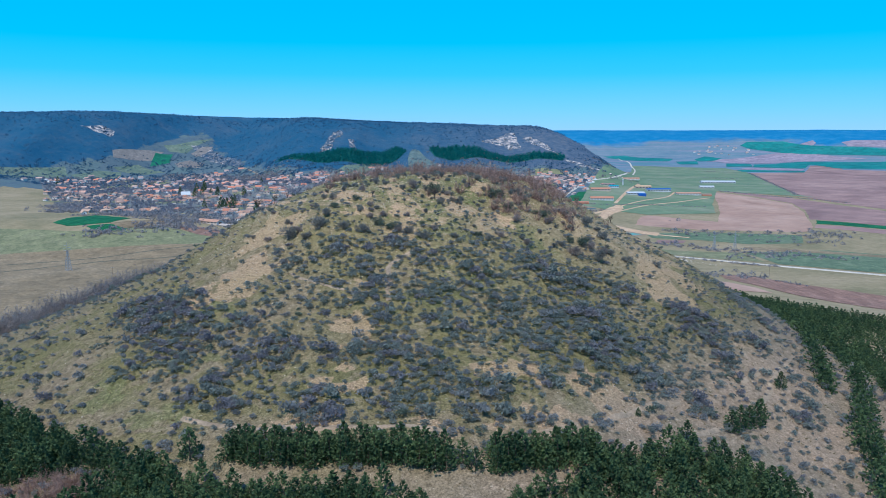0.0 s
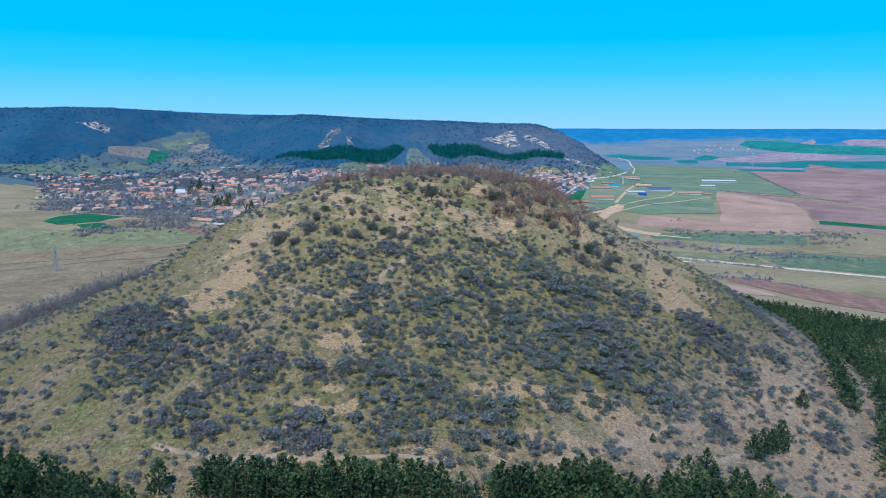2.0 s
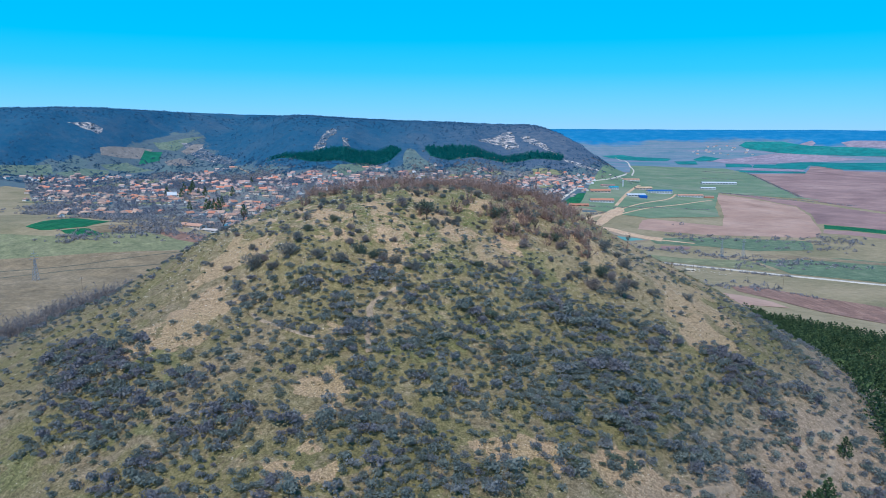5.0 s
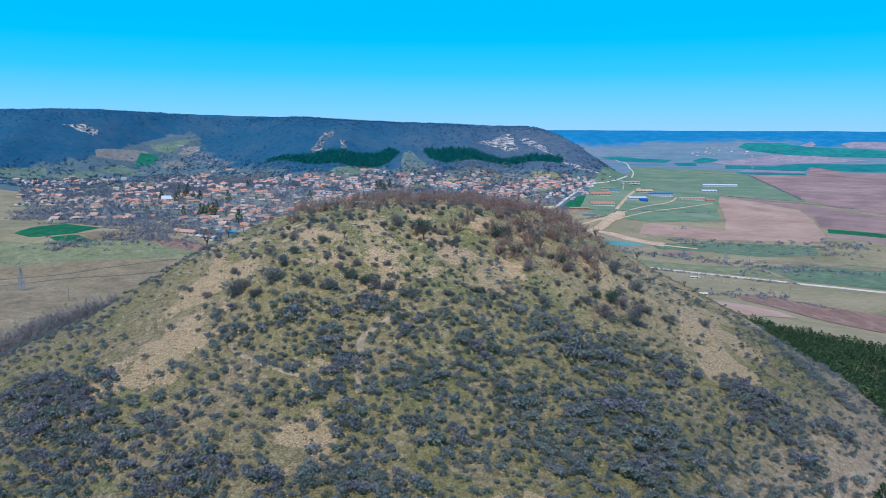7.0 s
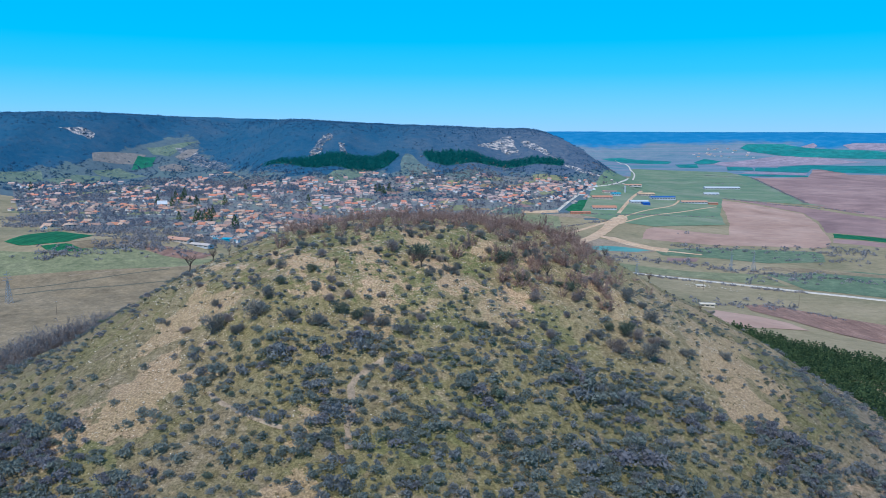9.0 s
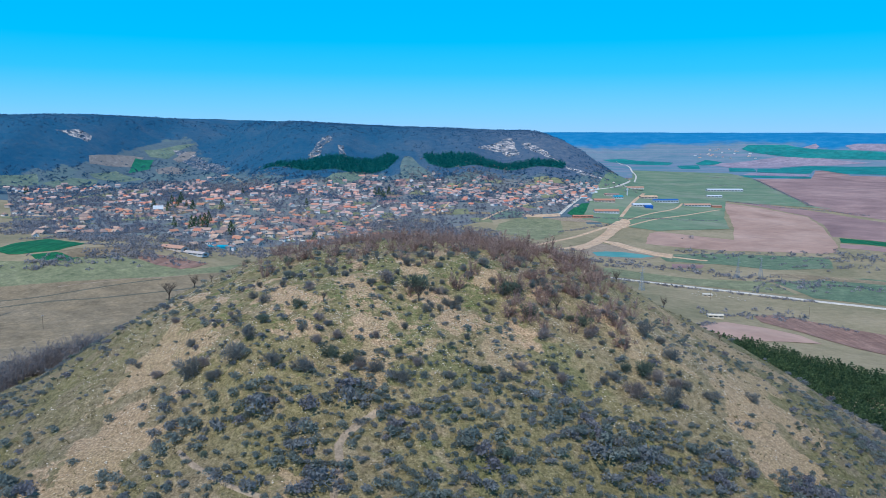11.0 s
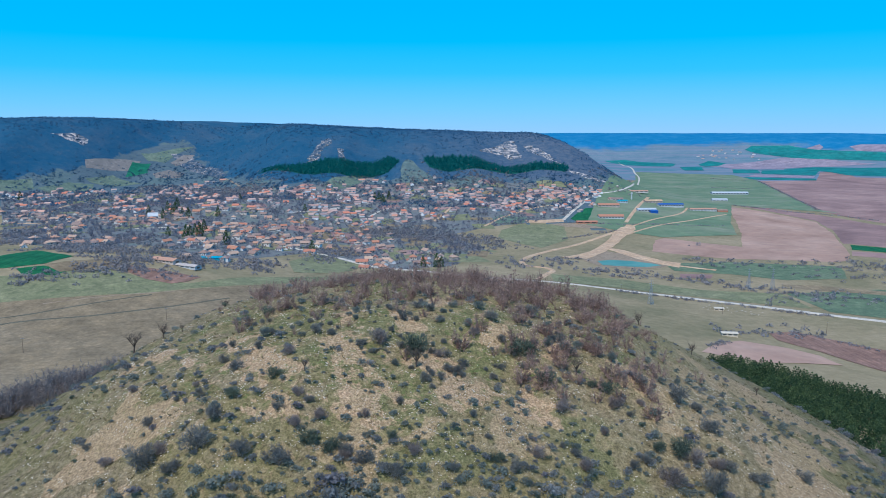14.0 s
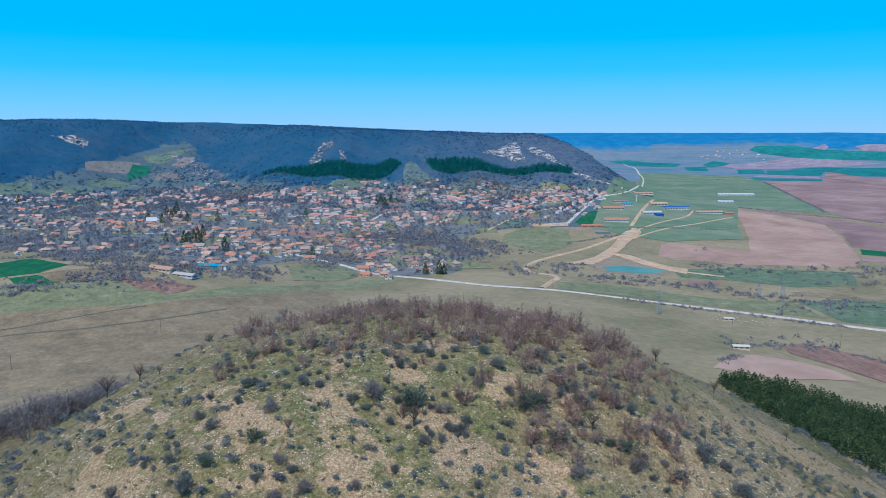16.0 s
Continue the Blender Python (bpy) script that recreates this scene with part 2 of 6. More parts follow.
    east = ramp(n, l, side.outputs[0], [(0.1, (0, 0, 0)), (0.35, (0.5, 0.5, 0.5)), (0.55, (1, 1, 1))])
    low = ramp(n, l, part_of.outputs[0], [(0.70, (0.75, 0.75, 0.75)), (0.78, (0, 0, 0))])
    col = blend(n, l, blend(n, l, 1.0, low, east, "MULTIPLY"), col, apron)
    stones = ramp(n, l, noisy(n, l, p, 0.7, 4, 0.75), [(0.63, (0, 0, 0)), (0.69, (0.6, 0.6, 0.6))])
    col = blend(n, l, stones, col, (0.56, 0.48, 0.36))
    grit = ramp(n, l, noisy(n, l, p, 0.45, 3, 0.7), [(0.36, (0.56, 0.56, 0.56)), (0.5, (1, 1, 1)), (0.64, (1.42, 1.39, 1.34))])
    col = blend(n, l, 0.8, col, grit, "MULTIPLY")
    # the valley floor takes over where the slope ends
    far = ramp(n, l, noisy(n, l, p, 110, 6, 0.6, 0.5), [(0.35, (0.165, 0.145, 0.072)), (0.5, (0.285, 0.22, 0.122)), (0.66, (0.375, 0.282, 0.172))])
    far = blend(n, l, 0.45, far, ramp(n, l, noisy(n, l, p, 7, 6, 0.65), [(0.3, (0.12, 0.106, 0.06)), (0.55, (0.24, 0.195, 0.112)), (0.75, (0.34, 0.265, 0.17))]))
    xyz = n.new("ShaderNodeSeparateXYZ")
    l.new(p, xyz.inputs[0])
    ring = n.new("ShaderNodeVectorMath")
    ring.operation = "DISTANCE"
    ring.inputs[1].default_value = (-5, 283, 70)
    l.new(p, ring.inputs[0])
    scale = n.new("ShaderNodeMath")
    scale.operation = "MULTIPLY"
    scale.inputs[1].default_value = 0.001
    l.new(ring.outputs["Value"], scale.inputs[0])
    l.new(blend(n, l, ramp(n, l, scale.outputs[0], [(0.20, (0, 0, 0)), (0.26, (1, 1, 1))]), col, far), b.inputs["Base Color"])
    bumped(n, l, b, fine, 0.6, 0.5)
    return m


def hazy_land(name):
    """Far farmland of long fields, rising into a wooded plateau, with blue distance haze mixed into the colours."""
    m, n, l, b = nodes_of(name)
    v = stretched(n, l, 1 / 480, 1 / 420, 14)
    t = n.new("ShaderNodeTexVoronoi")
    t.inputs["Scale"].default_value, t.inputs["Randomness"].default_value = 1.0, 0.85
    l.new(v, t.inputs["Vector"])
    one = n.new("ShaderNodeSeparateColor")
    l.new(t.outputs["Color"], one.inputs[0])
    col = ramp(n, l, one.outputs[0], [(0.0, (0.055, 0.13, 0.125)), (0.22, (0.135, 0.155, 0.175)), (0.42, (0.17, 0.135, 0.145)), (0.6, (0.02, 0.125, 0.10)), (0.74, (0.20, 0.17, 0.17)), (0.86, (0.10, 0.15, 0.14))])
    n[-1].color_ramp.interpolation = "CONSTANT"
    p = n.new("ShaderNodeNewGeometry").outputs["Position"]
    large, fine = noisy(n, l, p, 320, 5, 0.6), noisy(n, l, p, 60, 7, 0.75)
    # pale blue haze painted over the fields, deep blue haze over the plateau wood
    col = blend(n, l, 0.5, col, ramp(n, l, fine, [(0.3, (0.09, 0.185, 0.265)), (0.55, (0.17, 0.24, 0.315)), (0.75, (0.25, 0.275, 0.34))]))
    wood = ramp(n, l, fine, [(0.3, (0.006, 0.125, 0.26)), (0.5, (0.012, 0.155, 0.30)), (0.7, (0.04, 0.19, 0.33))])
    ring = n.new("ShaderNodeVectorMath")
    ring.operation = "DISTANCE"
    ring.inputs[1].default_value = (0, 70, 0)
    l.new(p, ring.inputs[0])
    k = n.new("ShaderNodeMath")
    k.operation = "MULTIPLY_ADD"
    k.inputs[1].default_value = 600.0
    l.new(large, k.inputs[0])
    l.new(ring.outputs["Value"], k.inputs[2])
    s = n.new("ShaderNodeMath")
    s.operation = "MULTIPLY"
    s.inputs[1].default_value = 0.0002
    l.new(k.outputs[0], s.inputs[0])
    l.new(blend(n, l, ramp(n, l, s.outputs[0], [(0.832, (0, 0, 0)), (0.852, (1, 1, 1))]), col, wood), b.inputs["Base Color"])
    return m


def broken_rock(name="limestone_scar", cover=0.475):
    """Pale limestone that breaks through dark woodland soil, the soil blued like the ridge by painted haze."""
    m, n, l, b = nodes_of(name)
    p = n.new("ShaderNodeNewGeometry").outputs["Position"]
    rock = ramp(n, l, noisy(n, l, p, 5, 5, 0.7), [(0.35, (0.35, 0.30, 0.27)), (0.6, (0.68, 0.565, 0.48))])
    hazy_soil = ramp(n, l, noisy(n, l, p, 12, 4, 0.6), [(0.35, (0.02, 0.065, 0.115)), (0.65, (0.085, 0.10, 0.115))])
    show = ramp(n, l, noisy(n, l, p, 16, 9, 0.78, 1.2), [(cover, (0, 0, 0)), (cover + 0.11, (1, 1, 1))])
    l.new(blend(n, l, show, hazy_soil, rock), b.inputs["Base Color"])
    return m


TURF = hill_ground()
FIELD_GREEN = soil("winter_wheat", (0.008, 0.075, 0.03), (0.012, 0.105, 0.042), (0.03, 0.14, 0.055), 80, 4, (12, 5), 0.1)
MEADOW = soil("meadow_grass", (0.115, 0.128, 0.066), (0.18, 0.18, 0.095), (0.25, 0.232, 0.138), 45, 6, None, 0.12)
STREAM_MEADOW = soil("stream_meadow", (0.075, 0.115, 0.07), (0.115, 0.155, 0.088), (0.18, 0.195, 0.13), 50, 7, None, 0.12)
# distant pastures, muted in colour to stand in for haze
HAZY_GREEN = soil("hazy_ridge_pasture", (0.08, 0.122, 0.095), (0.115, 0.155, 0.115), (0.165, 0.185, 0.14), 40, 9)
HAZY_OLIVE = soil("hazy_ridge_grass", (0.065, 0.105, 0.11), (0.095, 0.135, 0.13), (0.14, 0.17, 0.14), 50, 9)
HAZY_TAN = soil("hazy_ridge_fallow", (0.135, 0.13, 0.12), (0.185, 0.165, 0.15), (0.24, 0.21, 0.19), 35, 7)
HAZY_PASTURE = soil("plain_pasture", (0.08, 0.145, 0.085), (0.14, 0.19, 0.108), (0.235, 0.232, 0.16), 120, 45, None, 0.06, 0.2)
# wheat and ploughland turned teal and mauve by haze mixed into the colour
HAZY_WHEAT = soil("hazy_ridge_wheat", (0.008, 0.10, 0.06), (0.014, 0.125, 0.075), (0.03, 0.15, 0.09), 80, 10)
HAZY_FAR_WHEAT = soil("hazy_far_wheat", (0.008, 0.14, 0.13), (0.016, 0.165, 0.155), (0.05, 0.18, 0.17), 300, 60)
HAZY_FAR_BROWN = soil("hazy_far_ploughland", (0.20, 0.175, 0.215), (0.25, 0.205, 0.24), (0.30, 0.235, 0.26), 260, 50)
DRY_GRASS = soil("dry_pasture", (0.148, 0.108, 0.062), (0.215, 0.16, 0.096), (0.285, 0.218, 0.14), 70, 5, None, 0.15)
PLOUGHED = soil("ploughed_soil", (0.165, 0.10, 0.092), (0.265, 0.162, 0.14), (0.38, 0.245, 0.205), 150, 40, None, 0.06, 0.2)
TILLED = soil("tilled_pale_soil", (0.27, 0.16, 0.115), (0.36, 0.225, 0.165), (0.45, 0.30, 0.225), 110, 34, None, 0.06, 0.2)
RED_SOIL = soil("red_brown_soil", (0.165, 0.092, 0.066), (0.225, 0.13, 0.096), (0.30, 0.185, 0.14), 40, 3, (-40, 5))
SAND = soil("sandy_track", (0.36, 0.225, 0.13), (0.47, 0.312, 0.195), (0.58, 0.425, 0.29), 20, 2)
TRODDEN = soil("trodden_earth", (0.19, 0.138, 0.09), (0.265, 0.198, 0.135), (0.35, 0.268, 0.19), 12, 1.0)
ASPHALT = soil("bleached_asphalt", (0.39, 0.335, 0.27), (0.48, 0.42, 0.345), (0.55, 0.49, 0.41), 30, 2, None, 0.05)
CHALK = broken_rock()
SCREE = broken_rock("scattered_limestone", 0.53)
TOWN_GROUND = soil("garden_ground", (0.10, 0.112, 0.114), (0.155, 0.152, 0.152), (0.125, 0.175, 0.122), 26, 4)
SHRUB = leafy("grey_twigs", (0.122, 0.134, 0.140), (0.21, 0.22, 0.218), (0.305, 0.308, 0.295), 4.0, 0.85, 0.48)
SHRUB_TEAL = leafy("grey_green_twigs", (0.110, 0.133, 0.120), (0.19, 0.216, 0.19), (0.28, 0.30, 0.256), 4.0, 0.85, 0.48)
SHRUB_PLUM = leafy("purple_grey_twigs", (0.114, 0.115, 0.130), (0.19, 0.185, 0.20), (0.278, 0.264, 0.27), 5.0, 0.85, 0.48)
SHRUB_DRY = leafy("dry_tufts", (0.10, 0.10, 0.06), (0.18, 0.165, 0.10), (0.28, 0.25, 0.17), 5.0)
GRASS_BLADES = leafy("grass_blades", (0.11, 0.09, 0.042), (0.19, 0.152, 0.078), (0.29, 0.23, 0.135), 7.0)
# town branches, bluer than TREE_GREY: the town's haze is in the colour
HAZY_TWIGS = leafy("hazy_garden_branches", (0.155, 0.158, 0.182), (0.225, 0.22, 0.245), (0.32, 0.302, 0.325), 18.0, 0.9, 0.5)
TREE_GREY = leafy("grey_branches", (0.195, 0.182, 0.185), (0.285, 0.262, 0.258), (0.39, 0.355, 0.345), 18.0, 0.9, 0.5)
# ridge woodland tones: distance haze is painted in as blue
HAZY_WOOD = (0.006, 0.066, 0.128), (0.018, 0.078, 0.136), (0.058, 0.098, 0.138)
HAZY_PLAIN = hazy_land("hazy_land")
# ridge-foot grass tones, blued by the same painted haze
HAZY_SCRUB = (0.055, 0.092, 0.115), (0.09, 0.125, 0.142), (0.11, 0.165, 0.135)


def ridge_cover():
    """Rough grass of the ridge foot that gives way to leafless woodland along an uneven edge; both carry painted blue
    haze.
    """
    m, n, l, b = nodes_of("ridge_cover")
    p = n.new("ShaderNodeNewGeometry").outputs["Position"]
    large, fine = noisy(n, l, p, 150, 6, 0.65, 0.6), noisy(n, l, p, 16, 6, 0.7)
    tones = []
    for dark, mid, light in (HAZY_SCRUB, HAZY_WOOD):
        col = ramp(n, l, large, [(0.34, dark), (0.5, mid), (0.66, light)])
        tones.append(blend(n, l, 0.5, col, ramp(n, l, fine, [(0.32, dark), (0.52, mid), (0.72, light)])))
    # browner oak wood towards the east end
    where = n.new("ShaderNodeSeparateXYZ")
    l.new(p, where.inputs[0])
    oak = n.new("ShaderNodeMapRange")
    for key, value in (("From Min", -150), ("From Max", 260), ("To Max", 0.5)):
        oak.inputs[key].default_value = value
    l.new(where.outputs["X"], oak.inputs["Value"])
    tones[1] = blend(n, l, oak.outputs[0], tones[1], ramp(n, l, fine, [(0.34, (0.07, 0.085, 0.12)), (0.5, (0.12, 0.122, 0.142)), (0.66, (0.18, 0.165, 0.17))]))
    share = n.new("ShaderNodeAttribute")
    share.attribute_name = "woodland"
    edge = n.new("ShaderNodeMath")
    edge.operation = "MULTIPLY_ADD"
    edge.inputs[1].default_value = 0.9
    l.new(noisy(n, l, p, 45, 8, 0.7, 0.8), edge.inputs[0])
    l.new(share.outputs["Fac"], edge.inputs[2])
    l.new(blend(n, l, ramp(n, l, edge.outputs[0], [(0.90, (0, 0, 0)), (1.0, (1, 1, 1))]), *tones), b.inputs["Base Color"])
    bumped(n, l, b, fine, 0.6, 5.0)
    return m


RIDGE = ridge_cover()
SHRUB_BROWN = leafy("brown_twigs", (0.165, 0.10, 0.08), (0.31, 0.20, 0.158), (0.46, 0.325, 0.262), 4.0)
THORN_DARK = leafy("dark_thorn_twigs", (0.175, 0.142, 0.125), (0.285, 0.235, 0.208), (0.40, 0.34, 0.305), 5.0, 0.85, 0.55)
DITCH = soil("rank_ditch_grass", (0.07, 0.065, 0.045), (0.11, 0.10, 0.07), (0.16, 0.145, 0.10), 15, 2)
SHRUB_GREEN = leafy("evergreen_twigs", (0.07, 0.092, 0.07), (0.12, 0.15, 0.11), (0.19, 0.22, 0.155), 4.0, 0.85, 0.45)
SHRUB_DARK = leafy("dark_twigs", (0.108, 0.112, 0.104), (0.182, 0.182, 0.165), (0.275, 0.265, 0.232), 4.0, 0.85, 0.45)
NEEDLES = leafy("pine_needles", (0.020, 0.044, 0.025), (0.062, 0.105, 0.048), (0.145, 0.20, 0.078), 6.0)
# far copy of the needles, teal from painted distance haze
HAZY_NEEDLES = leafy("hazy_pine_needles", (0.008, 0.14, 0.14), (0.014, 0.18, 0.172), (0.028, 0.215, 0.20), 14.0, 0.9, 0.45)
# dark floor fills gaps between far pines; shade and haze are in its colour
PINE_FLOOR_SHADE = soil("shaded_pine_floor", (0.006, 0.07, 0.065), (0.01, 0.09, 0.08), (0.02, 0.11, 0.095), 40, 6)
BARK = plain_paint("bark", (0.12, 0.09, 0.07), (0.05, 0.04, 0.032), 0.5, 0.95)
# bare ridge trees, their blue is distance haze put into the colour
HAZY_BARE_WOOD = leafy("hazy_bare_woodland", (0.04, 0.135, 0.225), (0.066, 0.155, 0.238), (0.115, 0.172, 0.24), 90.0, 0.9, 0.6)
STONE = plain_paint("pale_stone", (0.62, 0.54, 0.42), (0.42, 0.35, 0.26), 0.6, 0.95)
STEEL = plain_paint("galvanised_steel", (0.40, 0.41, 0.41), (0.30, 0.31, 0.32), 0.7, 0.5, 0.6)
WALLS = hue_by_object("painted_plaster", [(0.68, 0.63, 0.59), (0.58, 0.50, 0.44), (0.80, 0.78, 0.76), (0.48, 0.41, 0.36), (0.66, 0.60, 0.54), (0.44, 0.39, 0.37)])
ROOFS = hue_by_object("clay_roof_tiles", [(0.46, 0.215, 0.135), (0.36, 0.225, 0.17), (0.50, 0.28, 0.19), (0.31, 0.205, 0.165), (0.45, 0.30, 0.225), (0.47, 0.20, 0.13), (0.28, 0.20, 0.17), (0.52, 0.35, 0.25)])
WALLS_FAR = hue_by_place("far_painted_plaster", [(0.66, 0.60, 0.57), (0.52, 0.45, 0.41), (0.78, 0.75, 0.73), (0.44, 0.38, 0.36), (0.62, 0.55, 0.50)])
# far roofs repeat the ROOFS hues with some blue haze mixed in
ROOFS_FAR = hue_by_place("far_clay_tiles", [(0.47, 0.23, 0.16), (0.37, 0.24, 0.20), (0.50, 0.29, 0.22), (0.31, 0.22, 0.20), (0.44, 0.30, 0.25), (0.50, 0.19, 0.12)])
GLASS = plain_paint("dark_window_glass", (0.03, 0.04, 0.05), (0.02, 0.025, 0.03), 1.0, 0.12, 0.0, 0.5)
WOOD = plain_paint("weathered_wood", (0.22, 0.15, 0.10), (0.12, 0.085, 0.06), 0.6)
WHITE = plain_paint("white_sheet_metal", (0.50, 0.51, 0.51), (0.38, 0.40, 0.41), 5, 0.5)
BLUE = plain_paint("blue_sheet_metal", (0.02, 0.10, 0.36), (0.015, 0.07, 0.26), 5, 0.45)
TEAL = plain_paint("turquoise_tarpaulin", (0.01, 0.30, 0.42), (0.01, 0.22, 0.33), 5, 0.5)


def pond_water():
    m, n, l, b = nodes_of("pond_water", 0.6, 0.12)
    g = n.new("ShaderNodeNewGeometry").outputs["Position"]
    l.new(ramp(n, l, noisy(n, l, g, 30, 3), [(0.35, (0.075, 0.215, 0.185)), (0.65, (0.115, 0.26, 0.22))]), b.inputs["Base Color"])
    bumped(n, l, b, noisy(n, l, g, 0.8, 3), 0.08, 0.1)
    return m


WATER = pond_water()


# ---- shape of the land ----
SUMMIT = (-5.0, 283.0, 114.0)
LEVELS = (113, 108, 100, 90, 80, 70, 60, 45, 30, 20, -5)
# contour radii of the hill in eight directions, from the side towards the start of the flight, turning east
CONTOURS = {
    0: (8, 20, 41, 62, 88, 119, 153, 201, 264, 330, 460),
    45: (8, 17, 38, 57, 75, 97, 112, 146, 208, 290, 420),
    90: (17, 37, 55, 74, 96, 116, 131, 159, 184, 250, 370),
    135: (31, 65, 78, 98, 120, 136, 154, 183, 200, 250, 370),
    180: (43, 69, 85, 100, 117, 132, 148, 174, 214, 270, 390),
    225: (35, 64, 77, 95, 112, 123, 142, 177, 230, 280, 400),
    270: (21, 45, 67, 83, 100, 122, 148, 182, 233, 290, 410),
    315: (12, 38, 57, 69, 99, 117, 137, 190, 252, 320, 450),
}


def ease(a, b, v):
    u = np.clip((v - a) / (b - a), 0, 1)
    return u * u * (3 - 2 * u)


def waves(x, y, size, seed=0.0):
    """A soft, uneven wave of about that size, between -1 and 1."""
    a, b = x / size * 6.28, y / size * 6.28
    return (np.sin(a + 1.3 * np.sin(0.7 * b + seed) + seed) * np.cos(b * 0.9 + 1.1 * np.sin(0.6 * a + 2 * seed) + 1.7 * seed)
            + 0.5 * np.sin(1.9 * a + 2.3 * b + 3 * seed) * np.cos(2.2 * b - 1.6 * a + seed)) / 1.5


def hill_height(x, y):
    dx, dy = x - SUMMIT[0], y - SUMMIT[1]
    way = (np.degrees(np.arctan2(dx, -dy)) % 360) / 45
    i = np.floor(way).astype(int) % 8
    u = way - np.floor(way)
    u = u * u * (3 - 2 * u) * 0.6 + u * 0.4
    table = np.array([CONTOURS[k] for k in sorted(CONTOURS)], float)
    radii = table[i] * (1 - u)[..., None] + table[(i + 1) % 8] * u[..., None]
    far = np.hypot(dx, dy)
    total = 0.0
    for shift in (-8.0, -3.0, 3.0, 8.0):
        r = np.maximum(np.abs(far + shift), 0.0)
        z = np.where(r < radii[..., 0], SUMMIT[2], LEVELS[-1])
        for k in range(len(LEVELS) - 1):
            lo, hi = radii[..., k], radii[..., k + 1]
            part = LEVELS[k] + (LEVELS[k + 1] - LEVELS[k]) * (r - lo) / (hi - lo)
            z = np.where((r >= lo) & (r < hi), part, z)
        total = total + z
    return total / 4


def ridge_height(x, y):
    """The long wooded ridge behind the town, with its blunt east end."""
    crest = 186 - 37 * ease(-1000, 320, x) + 4 * waves(x, y, 700, 2.0)
    foot = 1560 + 0.10 * x + 70 * waves(x, y * 0, 520, 0.7) + 260 * np.exp(-((x + 640) / 190) ** 2)
    rise = ease(0, 1, (y - foot) / (560 + 120 * np.exp(-((x + 640) / 190) ** 2)))
    east = 1 - ease(250, 560, x + 0.05 * (y - 2000))
    near = 28 * np.exp(-((x + 1150) / 330) ** 2 - ((y - 1500) / 200) ** 2)
    gullies = 7 * waves(x, y * 0.25, 170, 1.1) * rise * (1 - 0.8 * ease(0.75, 1.0, rise))
    apron = 26 * ease(-420, 60, y - foot) * (1 - ease(200, 700, x))
    return (((crest - apron) * rise + gullies) * east + apron + near) * (1 - ease(2900, 3500, y))


def land(x, y):
    x, y = np.asarray(x, float), np.asarray(y, float)
    plain = 20 * np.exp(-(np.maximum(0, y - 560) / 330) ** 2) + 1.5 * waves(x, y, 900, 0.4)
    # the town stands on a bench above the stream
    bench = 28 * ease(60, 330, -x) - 20 * ease(60, 330, x)
    plain = plain + bench * np.where(x > 0, ease(360, 600, y), ease(600, 800, y)) * (1 - ease(1250, 1650, y))
    hill = hill_height(x, y)
    k = np.clip(0.5 + 0.5 * (hill - plain) / 9, 0, 1)
    z = plain + (hill - plain) * k + 9 * k * (1 - k)
    ridge = ridge_height(x, y)
    z = z + ridge
    far = np.hypot(x, y - 70)
    low = 1 - ease(30, 120, ridge)
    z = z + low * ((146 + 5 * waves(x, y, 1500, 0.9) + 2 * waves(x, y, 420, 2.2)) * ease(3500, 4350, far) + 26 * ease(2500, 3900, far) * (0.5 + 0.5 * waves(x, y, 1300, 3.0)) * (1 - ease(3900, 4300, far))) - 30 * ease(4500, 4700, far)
    # a low bank runs along the west foot of the hill
    z = z + 9 * np.exp(-((x + 144 - 0.3 * (y - 440)) / 20) ** 2) * ease(320, 410, y) * (1 - ease(440, 530, y))
    near = np.exp(-(np.hypot(x + 5, y - 283) / 210) ** 4)
    return z + near * (0.9 * waves(x, y, 43, 5.0) + 0.35 * waves(x, y, 14, 1.0))


# ---- helpers for building ----
def h(x, y):
    return float(land(x, y))


def part(name, mesh, material, parent=None, label=""):
    """Links a mesh, or a bmesh, as one object under a thing."""
    if isinstance(mesh, bmesh.types.BMesh):
        bm, mesh = mesh, bpy.data.meshes.new(name)
        bm.to_mesh(mesh)
        bm.free()
    if material and not mesh.materials:
        mesh.materials.append(material)
    ob = new(name, mesh)
    if parent:
        ob.parent = parent
    return tagged(ob, label)


def raw_mesh(name, verts, faces, smooth=False):
    """A mesh from arrays of places and of triangles or quads."""
    verts, faces = np.asarray(verts, np.float32), np.asarray(faces, np.int32)
    me = bpy.data.meshes.new(name)
    me.vertices.add(len(verts))
    me.vertices.foreach_set("co", verts.ravel())
    k = faces.shape[1]
    me.loops.add(faces.size)
    me.loops.foreach_set("vertex_index", faces.ravel())
    me.polygons.add(len(faces))
    me.polygons.foreach_set("loop_start", np.arange(0, faces.size, k, dtype=np.int32))
    if smooth:
        me.polygons.foreach_set("use_smooth", np.ones(len(faces), bool))
    me.update(calc_edges=True)
    return me


def boxes(bm, *blocks):
    """Adds blocks (x0, y0, z0, x1, y1, z1) to a bmesh."""
    for x0, y0, z0, x1, y1, z1 in blocks:
        bmesh.ops.create_cube(bm, size=1, matrix=Matrix.Translation(((x0 + x1) / 2, (y0 + y1) / 2, (z0 + z1) / 2)) @ Matrix.Diagonal((x1 - x0, y1 - y0, z1 - z0, 1)))
    return bm


def beam(bm, p, q, r, sides=4, r2=None):
    p, q = Vector(p), Vector(q)
    d = q - p
    m = Matrix.Translation((p + q) / 2) @ d.to_track_quat("Z", "Y").to_matrix().to_4x4()
    bmesh.ops.create_cone(bm, cap_ends=True, segments=sides, radius1=r, radius2=r if r2 is None else r2, depth=d.length, matrix=m)


